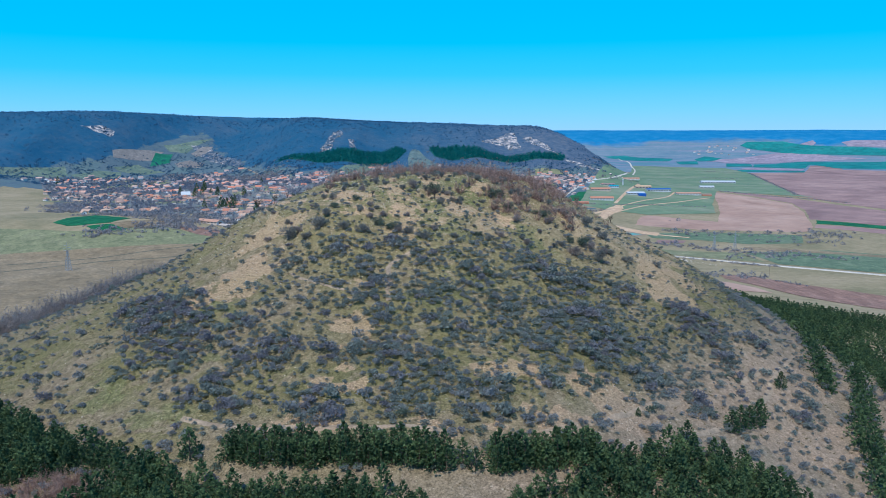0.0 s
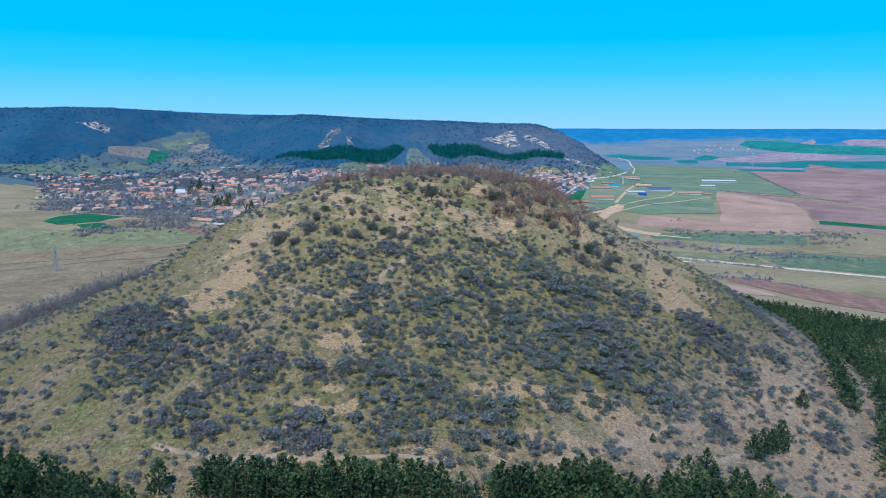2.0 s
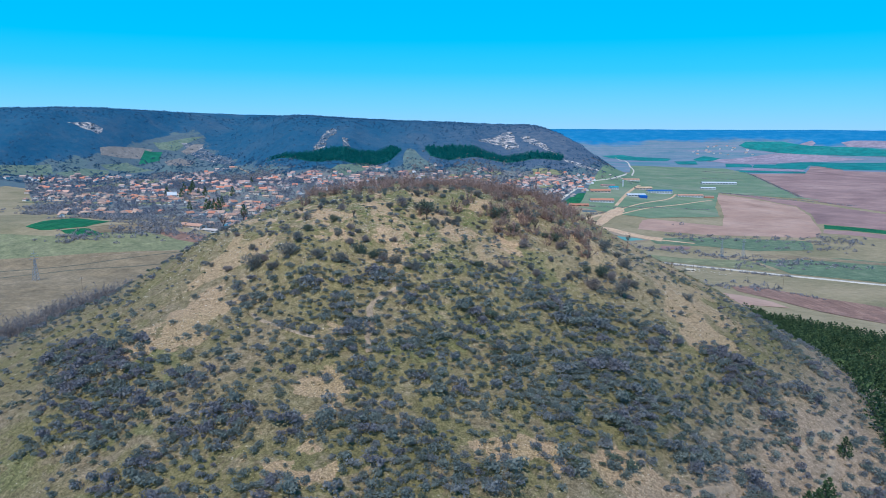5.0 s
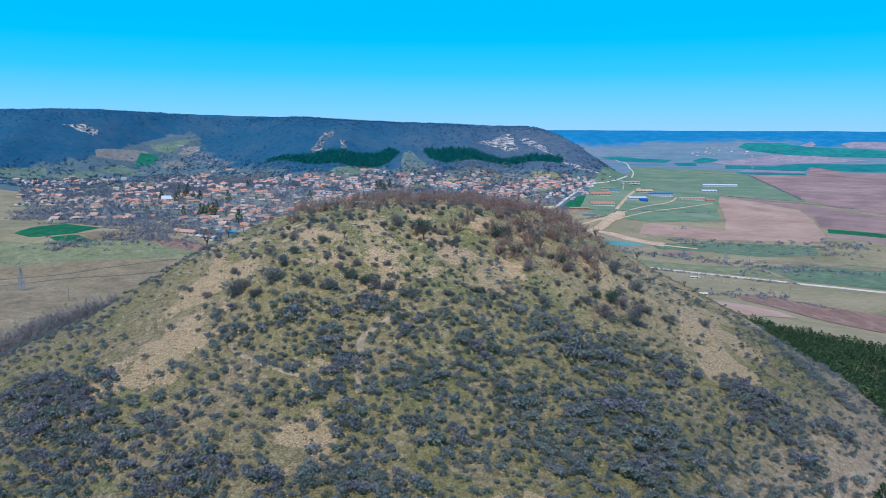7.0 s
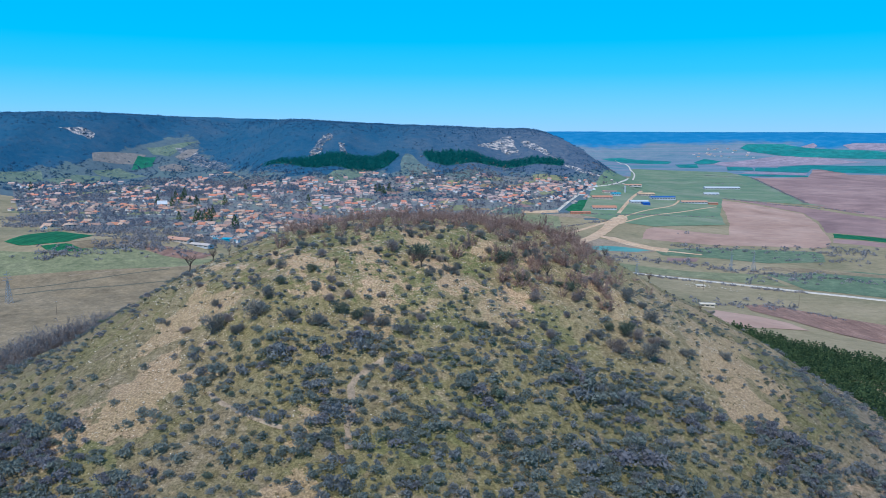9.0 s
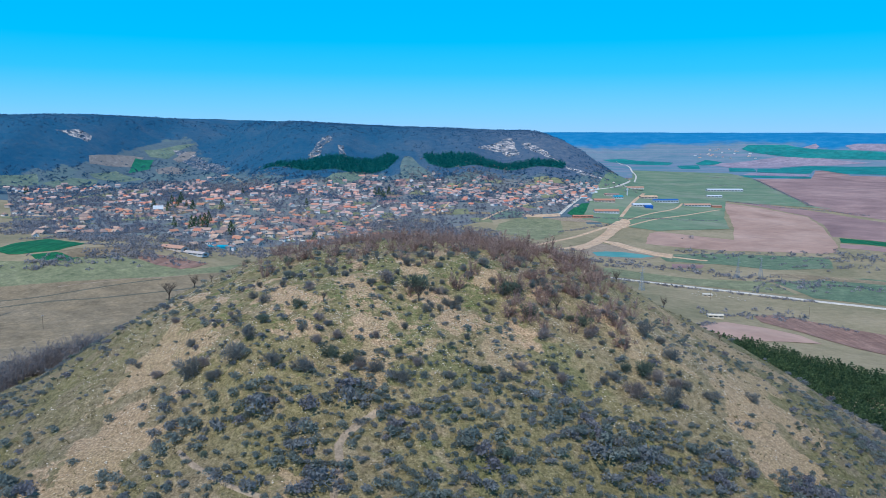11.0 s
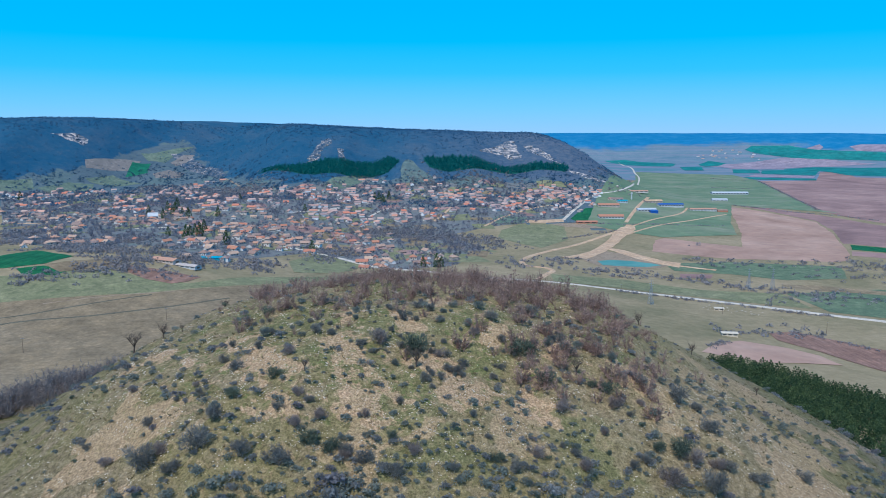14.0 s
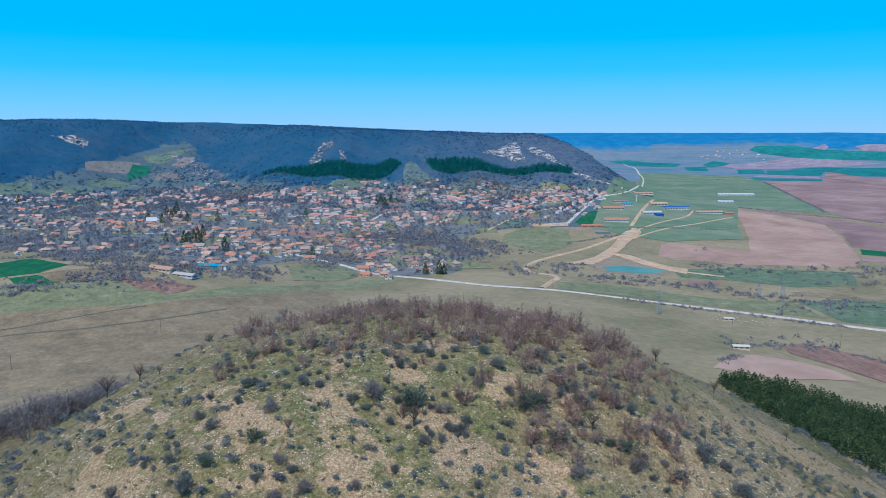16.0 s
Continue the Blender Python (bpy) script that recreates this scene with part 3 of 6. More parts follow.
def inside(poly, x, y):
    x, y = np.asarray(x, float), np.asarray(y, float)
    hit = np.zeros(x.shape, bool)
    for (x0, y0), (x1, y1) in zip(poly, poly[1:] + poly[:1]):
        with np.errstate(divide="ignore", invalid="ignore"):
            cross = (x1 - x0) * (y - y0) / (y1 - y0) + x0
        hit ^= ((y0 > y) != (y1 > y)) & (x < cross)
    return hit


def steps(*runs):
    """Grid lines: runs of (start, end, spacing)."""
    v = []
    for a, b, s in runs:
        v += list(np.arange(a, b, s))
    return np.array(v + [runs[-1][1]])


GRID_X = steps((-4700, -1500, 160), (-1500, -1100, 24), (-1100, -240, 12), (-240, 240, 3), (240, 480, 12), (480, 900, 24), (900, 2900, 40), (2900, 4700, 150))
GRID_Y = steps((-900, 90, 45), (90, 470, 3), (470, 1450, 22), (1450, 2250, 14), (2250, 4450, 28), (4450, 4750, 75))
SHEET = land(*np.meshgrid(GRID_X, GRID_Y))


def sheet(x, y):
    """The height of the ground sheet between its grid lines."""
    x, y = np.asarray(x, float), np.asarray(y, float)
    i = np.clip(np.searchsorted(GRID_X, x) - 1, 0, len(GRID_X) - 2)
    j = np.clip(np.searchsorted(GRID_Y, y) - 1, 0, len(GRID_Y) - 2)
    u, v = (x - GRID_X[i]) / (GRID_X[i + 1] - GRID_X[i]), (y - GRID_Y[j]) / (GRID_Y[j + 1] - GRID_Y[j])
    return (SHEET[j, i] * (1 - u) + SHEET[j, i + 1] * u) * (1 - v) + (SHEET[j + 1, i] * (1 - u) + SHEET[j + 1, i + 1] * u) * v


def patch(name, poly, material, label, category="field", lift=0.15, step=25.0, rough=0.06, kind="structure"):
    """A piece of land with its own cover, laid over the ground sheet, with a worn outline."""
    rng = random.Random(len(poly) * 1000 + int(abs(poly[0][0])))
    ring = []
    for (x0, y0), (x1, y1) in zip(poly, poly[1:] + poly[:1]):
        far = math.hypot(x1 - x0, y1 - y0)
        k = max(2, int(far / 18))
        for i in range(k):
            s = i / k
            w = min(far * rough, 9 if rough > 0.1 else 2.5) * (rng.random() - 0.5) * (1 if i else 0.3)
            ring.append((x0 + (x1 - x0) * s - (y1 - y0) / far * w, y0 + (y1 - y0) * s + (x1 - x0) / far * w))
    bm = bmesh.new()
    bm.faces.new([bm.verts.new((x, y, 0)) for x, y in ring])
    bmesh.ops.triangulate(bm, faces=bm.faces[:])
    xs, ys = [p[0] for p in ring], [p[1] for p in ring]
    for axis, vals, lines in ((0, xs, GRID_X), (1, ys, GRID_Y)):
        for v in lines[(lines > min(vals)) & (lines < max(vals))]:
            co, no = [0, 0, 0], [0, 0, 0]
            co[axis], no[axis] = v, 1
            bmesh.ops.bisect_plane(bm, geom=bm.verts[:] + bm.edges[:] + bm.faces[:], plane_co=co, plane_no=no)
    bm.verts.ensure_lookup_table()
    z = sheet([v.co.x for v in bm.verts], [v.co.y for v in bm.verts])
    for v, q in zip(bm.verts, z):
        v.co.z = q + lift
    for f in bm.faces:
        if f.normal.z < 0:
            f.normal_flip()
        f.smooth = True
    return tagged(part(name, bm, material), label, category, "", kind)


def ribbon(name, line, width, material, label, category="road", lift=0.4, kind="structure", gap=12.0, verge=0.8):
    """A road or track along a bent line, with a slightly raised bed."""
    pts = [Vector((x, y, 0)) for x, y in line]
    fine = []
    for i in range(len(pts) - 1):
        a, b, c, d = pts[max(i - 1, 0)], pts[i], pts[i + 1], pts[min(i + 2, len(pts) - 1)]
        k = max(2, int((c - b).length / gap))
        for j in range(k):
            s = j / k
            fine.append(0.5 * (2 * b + (c - a) * s + (2 * a - 5 * b + 4 * c - d) * s * s + (3 * b - a - 3 * c + d) * s ** 3))
    fine.append(pts[-1])
    rng = random.Random(int(width * 100) + len(line))
    rows = []
    for i, p in enumerate(fine):
        way = (fine[min(i + 1, len(fine) - 1)] - fine[max(i - 1, 0)]).normalized()
        side = Vector((way.y, -way.x, 0))
        w = width * (0.5 + 0.05 * (rng.random() - 0.5))
        rows.append([p + side * (w + verge), p + side * w, p, p - side * w, p - side * (w + verge)])
    flat = [v for r in rows for v in r]
    z = sheet([v.x for v in flat], [v.y for v in flat])
    drop = (0.0, lift, lift + 0.08, lift, 0.0)
    verts = [(v.x, v.y, q + drop[i % 5]) for i, (v, q) in enumerate(zip(flat, z))]
    faces = [(i * 5 + j, i * 5 + j + 1, i * 5 + j + 6, i * 5 + j + 5) for i in range(len(rows) - 1) for j in range(4)]
    me = raw_mesh(name, verts, faces)
    me.flip_normals()
    return tagged(part(name, me, material), label, category, "", kind)


# ---- plants, as arrays of triangles round their foot ----
def blades(rng, feet, tips, width):
    """Thin triangles from feet to tips, each turned at random."""
    d = tips - feet
    side = np.cross(d, rng.normal(size=d.shape))
    side *= (width / np.maximum(np.linalg.norm(side, axis=1), 1e-6))[:, None] if np.ndim(width) else width / np.maximum(np.linalg.norm(side, axis=1), 1e-6)[:, None]
    return np.stack([feet + side, feet - side, tips], 1)


def sprays(rng, centres, outward, size):
    """Small, nearly equal-sided tufts of twigs, most of them facing outward."""
    n = outward + rng.normal(size=centres.shape) * 0.55
    n /= np.linalg.norm(n, axis=1)[:, None]
    u = np.cross(n, rng.normal(size=n.shape))
    u /= np.linalg.norm(u, axis=1)[:, None]
    v = np.cross(n, u)
    k = size[:, None]
    return np.stack([centres + u * k, centres - u * k * 0.55 + v * k * 0.85, centres - u * k * 0.6 - v * k * 0.8], 1)


def twig_bush(seed, pieces=120, tall=1.0):
    """A leafless shrub, one metre in radius: rounded lobes of dense twig tufts, with loose twigs round the rim."""
    rng = np.random.default_rng(seed)
    count = 6
    a, r = rng.uniform(0, 6.283, count), rng.uniform(0.2, 0.6, count)
    lobes = np.stack([np.cos(a) * r, np.sin(a) * r, rng.uniform(0.3, 0.62, count) * tall], 1)
    lobes[0] = (0, 0, 0.62 * tall)
    full = int(pieces * 0.6)
    pick = rng.integers(0, count, pieces)
    out = rng.normal(size=(pieces, 3))
    out[:, 2] = np.abs(out[:, 2]) - 0.25
    out /= np.linalg.norm(out, axis=1)[:, None]
    c = lobes[pick] + out * (rng.uniform(0.45, 1.0, pieces) * 0.44)[:, None] * (1, 1, 0.85 * tall)
    c[:, 2] = np.abs(c[:, 2]) + 0.03
    body = sprays(rng, c[:full], out[:full], rng.uniform(0.08, 0.155, full))
    way = out[full:] + rng.normal(size=(pieces - full, 3)) * 0.45 + (0, 0, 0.3)
    way /= np.linalg.norm(way, axis=1)[:, None]
    size = rng.uniform(0.10, 0.26, pieces - full)[:, None]
    return np.concatenate([body, blades(rng, c[full:] - way * size * 0.4, c[full:] + way * size, rng.uniform(0.022, 0.045, pieces - full))])


def fine_bush(seed, pieces=820):
    """A leafless shrub for close view, one metre in radius: lobes of very fine twigs, dense within and open at the rim."""
    rng = np.random.default_rng(seed)
    count = 8
    a, r = rng.uniform(0, 6.283, count), rng.uniform(0.1, 0.6, count)
    lobes = np.stack([np.cos(a) * r, np.sin(a) * r, rng.uniform(0.35, 0.85, count)], 1)
    pick = rng.integers(0, count, pieces)
    out = rng.normal(size=(pieces, 3))
    out /= np.linalg.norm(out, axis=1)[:, None]
    c = lobes[pick] + out * (rng.uniform(0, 1, pieces) ** 0.45 * 0.40)[:, None]
    c[:, 2] = np.abs(c[:, 2]) + 0.02
    way = out * 0.7 + (c + (0, 0, 0.3)) * 0.6 + rng.normal(size=(pieces, 3)) * 0.45
    way /= np.linalg.norm(way, axis=1)[:, None]
    size = rng.uniform(0.07, 0.2, pieces)[:, None]
    twigs = blades(rng, c - way * size * 0.6, c + way * size, rng.uniform(0.013, 0.034, pieces))
    stems = blades(rng, rng.normal(size=(14, 3)) * (0.1, 0.1, 0.0), lobes[rng.integers(0, count, 14)] + rng.normal(size=(14, 3)) * 0.15, np.full(14, 0.022))
    return np.concatenate([twigs, stems])


def haze_bush(seed, stems=16, twigs=520):
    """A tall leafless thicket bush, one metre in radius: upright stems that fan out, and a cloud of very fine twigs."""
    rng = np.random.default_rng(seed)
    a, lean = rng.uniform(0, 6.283, stems), rng.uniform(0.2, 1.15, stems)
    feet = np.stack([np.cos(a) * 0.2, np.sin(a) * 0.2, np.zeros(stems)], 1) * rng.uniform(0.2, 1.4, stems)[:, None]
    ends = np.stack([np.cos(a) * lean, np.sin(a) * lean, rng.uniform(0.8, 1.6, stems) * (1.15 - 0.45 * lean)], 1)
    pick, u = rng.integers(0, stems, twigs), rng.uniform(0.2, 1.05, twigs)[:, None]
    base = feet[pick] * (1 - u) + ends[pick] * u + rng.normal(size=(twigs, 3)) * 0.07
    way = (ends - feet)[pick] * 0.4 + rng.normal(size=(twigs, 3)) * 0.65
    way /= np.linalg.norm(way, axis=1)[:, None]
    fine = blades(rng, base, base + way * rng.uniform(0.10, 0.28, twigs)[:, None], rng.uniform(0.014, 0.034, twigs))
    return np.concatenate([blades(rng, feet, ends, np.full(stems, 0.028)), fine])


def grass_tuft(seed, count=6):
    rng = np.random.default_rng(seed)
    foot = rng.normal(size=(count, 3)) * (0.4, 0.4, 0.0)
    tip = foot + rng.normal(size=(count, 3)) * (0.35, 0.35, 0.1) + (0, 0, 0.6)
    return blades(rng, foot, tip, rng.uniform(0.08, 0.2, count))


def pine_crown(seed, layers=11, arms=9, tufts=7, broad=1.0):
    """A young pine, one metre high: whorls of boughs that rise at the ends, fine sprays of needles, and a pointed leader."""
    rng = np.random.default_rng(seed)
    tri = []
    for k in range(layers):
        s = k / (layers - 1)
        z = 0.06 + 0.86 * s
        reach = (0.43 * (1 - s) ** 0.66 * (0.8 + 0.2 * min(1, s * 5)) + 0.03) * rng.uniform(0.85, 1.15)
        count = max(4, int(arms * (1 - 0.5 * s)))
        for j in range(count):
            a = 6.283 * (j + rng.uniform(-0.3, 0.3)) / count + k * 0.9
            r = reach * rng.uniform(0.72, 1.15)
            u = rng.uniform(0.2, 1.0, tufts) ** 0.6
            c = np.stack([np.cos(a) * r * u + rng.normal(size=tufts) * 0.018, np.sin(a) * r * u + rng.normal(size=tufts) * 0.018, z - 0.05 * u + 0.07 * u * u + rng.normal(size=tufts) * 0.012], 1)
            d = np.stack([np.cos(a) + rng.normal(size=tufts) * 0.6, np.sin(a) + rng.normal(size=tufts) * 0.6, 0.75 + rng.normal(size=tufts) * 0.4], 1)
            d /= np.linalg.norm(d, axis=1)[:, None]
            g = rng.uniform(0.035, 0.075, tufts)[:, None]
            tri.append(blades(rng, c - d * g * 0.6, c + d * g, rng.uniform(0.024, 0.046, tufts) * broad))
    tip = blades(rng, np.array([[0, 0, 0.87]] * 6), np.array([[0, 0, 1.0]] * 6) + rng.normal(size=(6, 3)) * 0.025, np.full(6, 0.014))
    return np.concatenate(tri + [tip])


def far_tree(seed, pieces=46):
    """A leafless tree seen from far off, one metre high: a short trunk and a loose round crown of twig sprays with gaps."""
    rng = np.random.default_rng(seed)
    out = rng.normal(size=(pieces, 3))
    out /= np.linalg.norm(out, axis=1)[:, None]
    c = out * (rng.uniform(0, 1, pieces) ** 0.5)[:, None] * (0.36, 0.36, 0.32) + (0, 0, 0.58)
    way = out + (0, 0, 0.5) + rng.normal(size=(pieces, 3)) * 0.4
    way /= np.linalg.norm(way, axis=1)[:, None]
    crown = blades(rng, c - way * 0.08, c + way * rng.uniform(0.12, 0.24, pieces)[:, None], rng.uniform(0.04, 0.085, pieces))
    return np.concatenate([blades(rng, np.zeros((2, 3)), np.array([[0, 0, 0.6]] * 2), np.full(2, 0.035)), crown])


def far_bush(seed, pieces=22):
    """A leafless bush seen from far off, one metre wide: a low, uneven dome of twig tufts from the ground up."""
    rng = np.random.default_rng(seed)
    out = rng.normal(size=(pieces, 3))
    out /= np.linalg.norm(out, axis=1)[:, None]
    out[:, 2] = np.abs(out[:, 2])
    c = out * (rng.uniform(0.25, 1, pieces) ** 0.5)[:, None] * (0.5, 0.5, 0.55)
    full = int(pieces * 0.7)
    way = out[full:] + rng.normal(size=(pieces - full, 3)) * 0.4 + (0, 0, 0.3)
    return np.concatenate([sprays(rng, c[:full], out[:full], rng.uniform(0.10, 0.19, full)), blades(rng, c[full:] - way * 0.08, c[full:] + way * 0.16, rng.uniform(0.03, 0.06, pieces - full))])


def clump(seed, pieces=12):
    """The crown of one far tree: a loose, lumpy dome of lightly tilted sprays."""
    rng = np.random.default_rng(seed)
    a, r = rng.uniform(0, 6.283, pieces), rng.uniform(0, 1, pieces) ** 0.5 * 0.5
    c = np.stack([np.cos(a) * r, np.sin(a) * r, 0.9 - 1.3 * r * r], 1)
    turn = rng.uniform(0, 6.283, pieces)
    size = rng.uniform(0.22, 0.4, pieces)[:, None]
    tri = [c + np.stack([np.cos(turn + k * 2.1), np.sin(turn + k * 2.1), rng.normal(size=pieces) * 0.3], 1) * size for k in range(3)]
    return np.stack(tri, 1)


def tri_mesh(name, tris):
    return raw_mesh(name, tris.reshape(-1, 3), np.arange(len(tris) * 3).reshape(-1, 3))


def scatter(name, models, xs, ys, sizes, material, label, category, seed=0, sink=0.05, squash=(0.8, 1.15), base=None):
    """Many plants joined into one object: a model at every place, turned and scaled."""
    rng = np.random.default_rng(seed)
    xs, ys, sizes = np.asarray(xs, float), np.asarray(ys, float), np.asarray(sizes, float)
    z = land(xs, ys)
    out = []
    pick = rng.integers(0, len(models), len(xs))
    turn, tallness = rng.uniform(0, 6.283, len(xs)), rng.uniform(*squash, len(xs))
    for k, model in enumerate(models):
        w = pick == k
        if not w.any():
            continue
        c, s, g = np.cos(turn[w])[:, None, None], np.sin(turn[w])[:, None, None], sizes[w][:, None, None]
        x = (model[None, :, :, 0] * c - model[None, :, :, 1] * s) * g + xs[w][:, None, None]
        y = (model[None, :, :, 0] * s + model[None, :, :, 1] * c) * g + ys[w][:, None, None]
        q = model[None, :, :, 2] * g * tallness[w][:, None, None] + (z[w] - sink * sizes[w])[:, None, None]
        out.append(np.stack([x, y, q], -1).reshape(-1, 3, 3))
    return tagged(part(name, tri_mesh(name, np.concatenate(out)), material), label, category, "", "stuff")


def spread(rng, count, box, keep):
    """Random places in a box (x0, y0, x1, y1), thinned by keep(x, y), which gives a share from 0 to 1."""
    x, y = rng.uniform(box[0], box[2], count), rng.uniform(box[1], box[3], count)
    w = rng.uniform(size=count) < keep(x, y)
    return x[w], y[w]


def blob(x, y, cx, cy, r):
    return np.exp(-((x - cx) ** 2 + (y - cy) ** 2) / (r * r))


# ---- the ground ----
GX, GY = np.meshgrid(GRID_X, GRID_Y)
far = np.hypot(GX, GY)
shrink = np.where(far > 4750, 4750 / far, 1.0)
GX, GY = GX * shrink, GY * shrink
idx = np.arange(GX.size).reshape(GX.shape)
quads = np.stack([idx[:-1, :-1], idx[:-1, 1:], idx[1:, 1:], idx[1:, :-1]], -1).reshape(-1, 4)
mesh = raw_mesh("ground", np.stack([GX, GY, land(GX, GY)], -1).reshape(-1, 3), quads, True)
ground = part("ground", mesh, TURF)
for extra in (RIDGE, HAZY_PLAIN):
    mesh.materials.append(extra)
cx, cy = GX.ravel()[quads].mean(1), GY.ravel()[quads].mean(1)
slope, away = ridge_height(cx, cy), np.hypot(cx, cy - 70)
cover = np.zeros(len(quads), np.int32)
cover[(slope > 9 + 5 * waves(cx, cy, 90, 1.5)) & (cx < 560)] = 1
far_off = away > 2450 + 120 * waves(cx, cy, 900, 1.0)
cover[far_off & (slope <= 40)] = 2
wooded = mesh.attributes.new("woodland", "FLOAT", "POINT")
woods = (ridge_height(GX, GY) - 52 - 14 * waves(GX, GY, 120, 4.0) - 75 * np.exp(-((GX + 700) / 90) ** 2)) / 50 + 0.5
wooded.data.foreach_set("value", np.clip(woods, 0, 1).astype(np.float32).ravel())
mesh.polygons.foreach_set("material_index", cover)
tagged(ground, "stony grass hill, wide valley floor and far plateau", "ground", "", "structure")

# ---- fields, water and roads of the valley ----
patch("field", [(-400, 766), (-404, 812), (-395, 853), (-334, 803), (-342, 768), (-370, 752), (-379, 752)], FIELD_GREEN, "bright green winter wheat field below the town", "field", 0.3, 30, 0.03)
patch("field", [(-359, 751), (-340, 760), (-312, 744), (-317, 733), (-346, 736)], FIELD_GREEN, "smaller wheat field beside the hedge", "field", 0.3, 30, 0.03)
patch("field", [(-274, 774), (-250, 772), (-206, 764), (-211, 746), (-221, 733), (-244, 738), (-264, 752)], RED_SOIL, "ploughed red-brown field by the sheds", "field", 0.3, 30, 0.03)
patch("meadow", [(-633, 731), (-458, 743), (-358, 731), (-281, 757), (-246, 740), (-209, 740), (-179, 785), (-75, 900), (-34, 910), (-65, 854), (-171, 756), (-232, 702), (-325, 673), (-430, 647), (-540, 638)], MEADOW, "long olive green meadow below the town", "meadow", 0.1, 30, 0.03)
patch("pasture", [(-540, 638), (-430, 647), (-325, 673), (-231, 701), (-167, 756), (-101, 837), (-60, 640), (-130, 540), (-190, 470), (-240, 380), (-330, 300), (-520, 300)], DRY_GRASS, "wide dry tan pasture at the foot of the hill", "pasture", 0.12, 30, 0.03)
patch("field", [(286, 1112), (318, 1207), (336, 1225), (369, 1199), (423, 1150), (470, 1271), (512, 1393), (548, 1516), (587, 1641), (620, 1587), (652, 1512), (670, 1442), (624, 1298), (568, 1160), (538, 1084), (510, 1038), (490, 1026), (435, 1042), (369, 1051), (322, 1081)], TILLED, "large pale tilled field with a curved edge", "field", 0.2, 30, 0.03)
patch("field", [(609, 1698), (654, 1655), (717, 1537), (740, 1480), (804, 1159), (702, 1025), (616, 1150), (590, 1181), (580, 1181), (640, 1324), (677, 1457), (659, 1527)], PLOUGHED, "dark brown ploughed field", "field", 0.22, 30, 0.03)
patch("field", [(1004, 2484), (1199, 2504), (1400, 2883), (1481, 2865), (1404, 2649), (1718, 2364), (820, 1180), (779, 1428), (759, 1515), (749, 1591), (837, 1913)], PLOUGHED, "wide mauve-brown ploughed field of the plain", "field", 0.25, 30, 0.03)
patch("field", [(584, 1170), (613, 1144), (668, 1075), (645, 1041), (590, 1106), (562, 1125)], FIELD_GREEN, "narrow bright green wheat strip", "field", 0.3, 30, 0.03)
patch("field", [(554, 1111), (585, 1097), (674, 988), (643, 947), (562, 1058), (535, 1075)], PLOUGHED, "narrow brown strip beside the wheat", "field", 0.26, 30, 0.03)
patch("pond", [(196, 1029), (216, 1040), (239, 1035), (260, 1016), (268, 1004), (248, 992), (221, 993), (196, 998)], WATER, "small turquoise pond with bare banks", "pond", 0.4, 30, 0.03)
patch("sand_bank", [(178, 1050), (194, 1080), (225, 1112), (246, 1085), (263, 1051), (280, 1008), (262, 988), (228, 978), (194, 985), (182, 1015)], TRODDEN, "bare brown bank round the pond", "sand bank", 0.26, 30, 0.03)
patch("sand_bank", [(236, 1140), (252, 1121), (264, 1076), (279, 1038), (296, 1018), (284, 988), (268, 1012), (250, 1054), (236, 1104)], SAND, "bright sandy bank beside the pond", "sand bank", 0.33, 30, 0.05)
patch("track_junction", [(318, 1332), (292, 1312), (268, 1262), (246, 1196), (216, 1128), (182, 1078), (168, 1046), (186, 1044), (218, 1098), (250, 1167), (278, 1230), (312, 1296)], SAND, "wide worn sandy ground where the tracks meet", "track", 0.46, 30, 0.06)
patch("verge", [(260, 1342), (302, 1331), (284, 1299), (240, 1298), (205, 1312), (180, 1340)], TRODDEN, "bare pinkish ground beside the farm road", "verge", 0.31, 30, 0.06)
patch("field", [(223, 1376), (267, 1476), (307, 1499), (309, 1369), (287, 1342), (233, 1344)], FIELD_GREEN, "green sports ground beside the farm road", "field", 0.35, 30, 0.03)
patch("meadow", [(275, 1019), (359, 1027), (480, 996), (447, 922), (376, 913), (329, 948), (272, 968)], STREAM_MEADOW, "rough green river meadow with scattered shrubs", "meadow", 0.2, 30, 0.03)
patch("meadow", [(343, 843), (448, 864), (530, 799), (444, 686), (374, 738), (344, 759)], STREAM_MEADOW, "dark green meadow between stream and road", "meadow", 0.2, 30, 0.03)
patch("meadow", [(121, 905), (192, 904), (266, 858), (339, 845), (336, 772), (274, 807), (178, 843), (115, 849)], MEADOW, "smooth green meadow beside the road", "meadow", 0.2, 30, 0.03)
patch("field", [(273, 951), (309, 945), (298, 923), (265, 925)], PLOUGHED, "small brown patch among stream-side bushes", "field", 0.24, 30, 0.03)
patch("field", [(359, 890), (397, 884), (443, 856), (494, 821), (482, 803), (432, 837), (366, 867)], DRY_GRASS, "pale bare strip along the stream", "field", 0.26, 30, 0.03)
ribbon("road", [(-242, 1076), (-190, 1032), (-160, 1016), (-116, 992), (-80, 954), (-47, 927), (-10, 905), (58, 857), (122, 841), (174, 827), (223, 813), (269, 793), (309, 769), (344, 742), (367, 726), (408, 696), (463, 657)], 6, ASPHALT, "pale straight country road", "road", 0.4)
ribbon("road", [(209, 1368), (263, 1508), (309, 1623), (382, 1706), (470, 1930), (654, 2573), (724, 2908), (775, 3160), (826, 3585)], 4.5, ASPHALT, "winding pale road to the far plain", "road", 0.44)
ribbon("road", [(445, 1708), (370, 1513), (311, 1355)], 6, SAND, "dusty farm street", "road", 0.48)
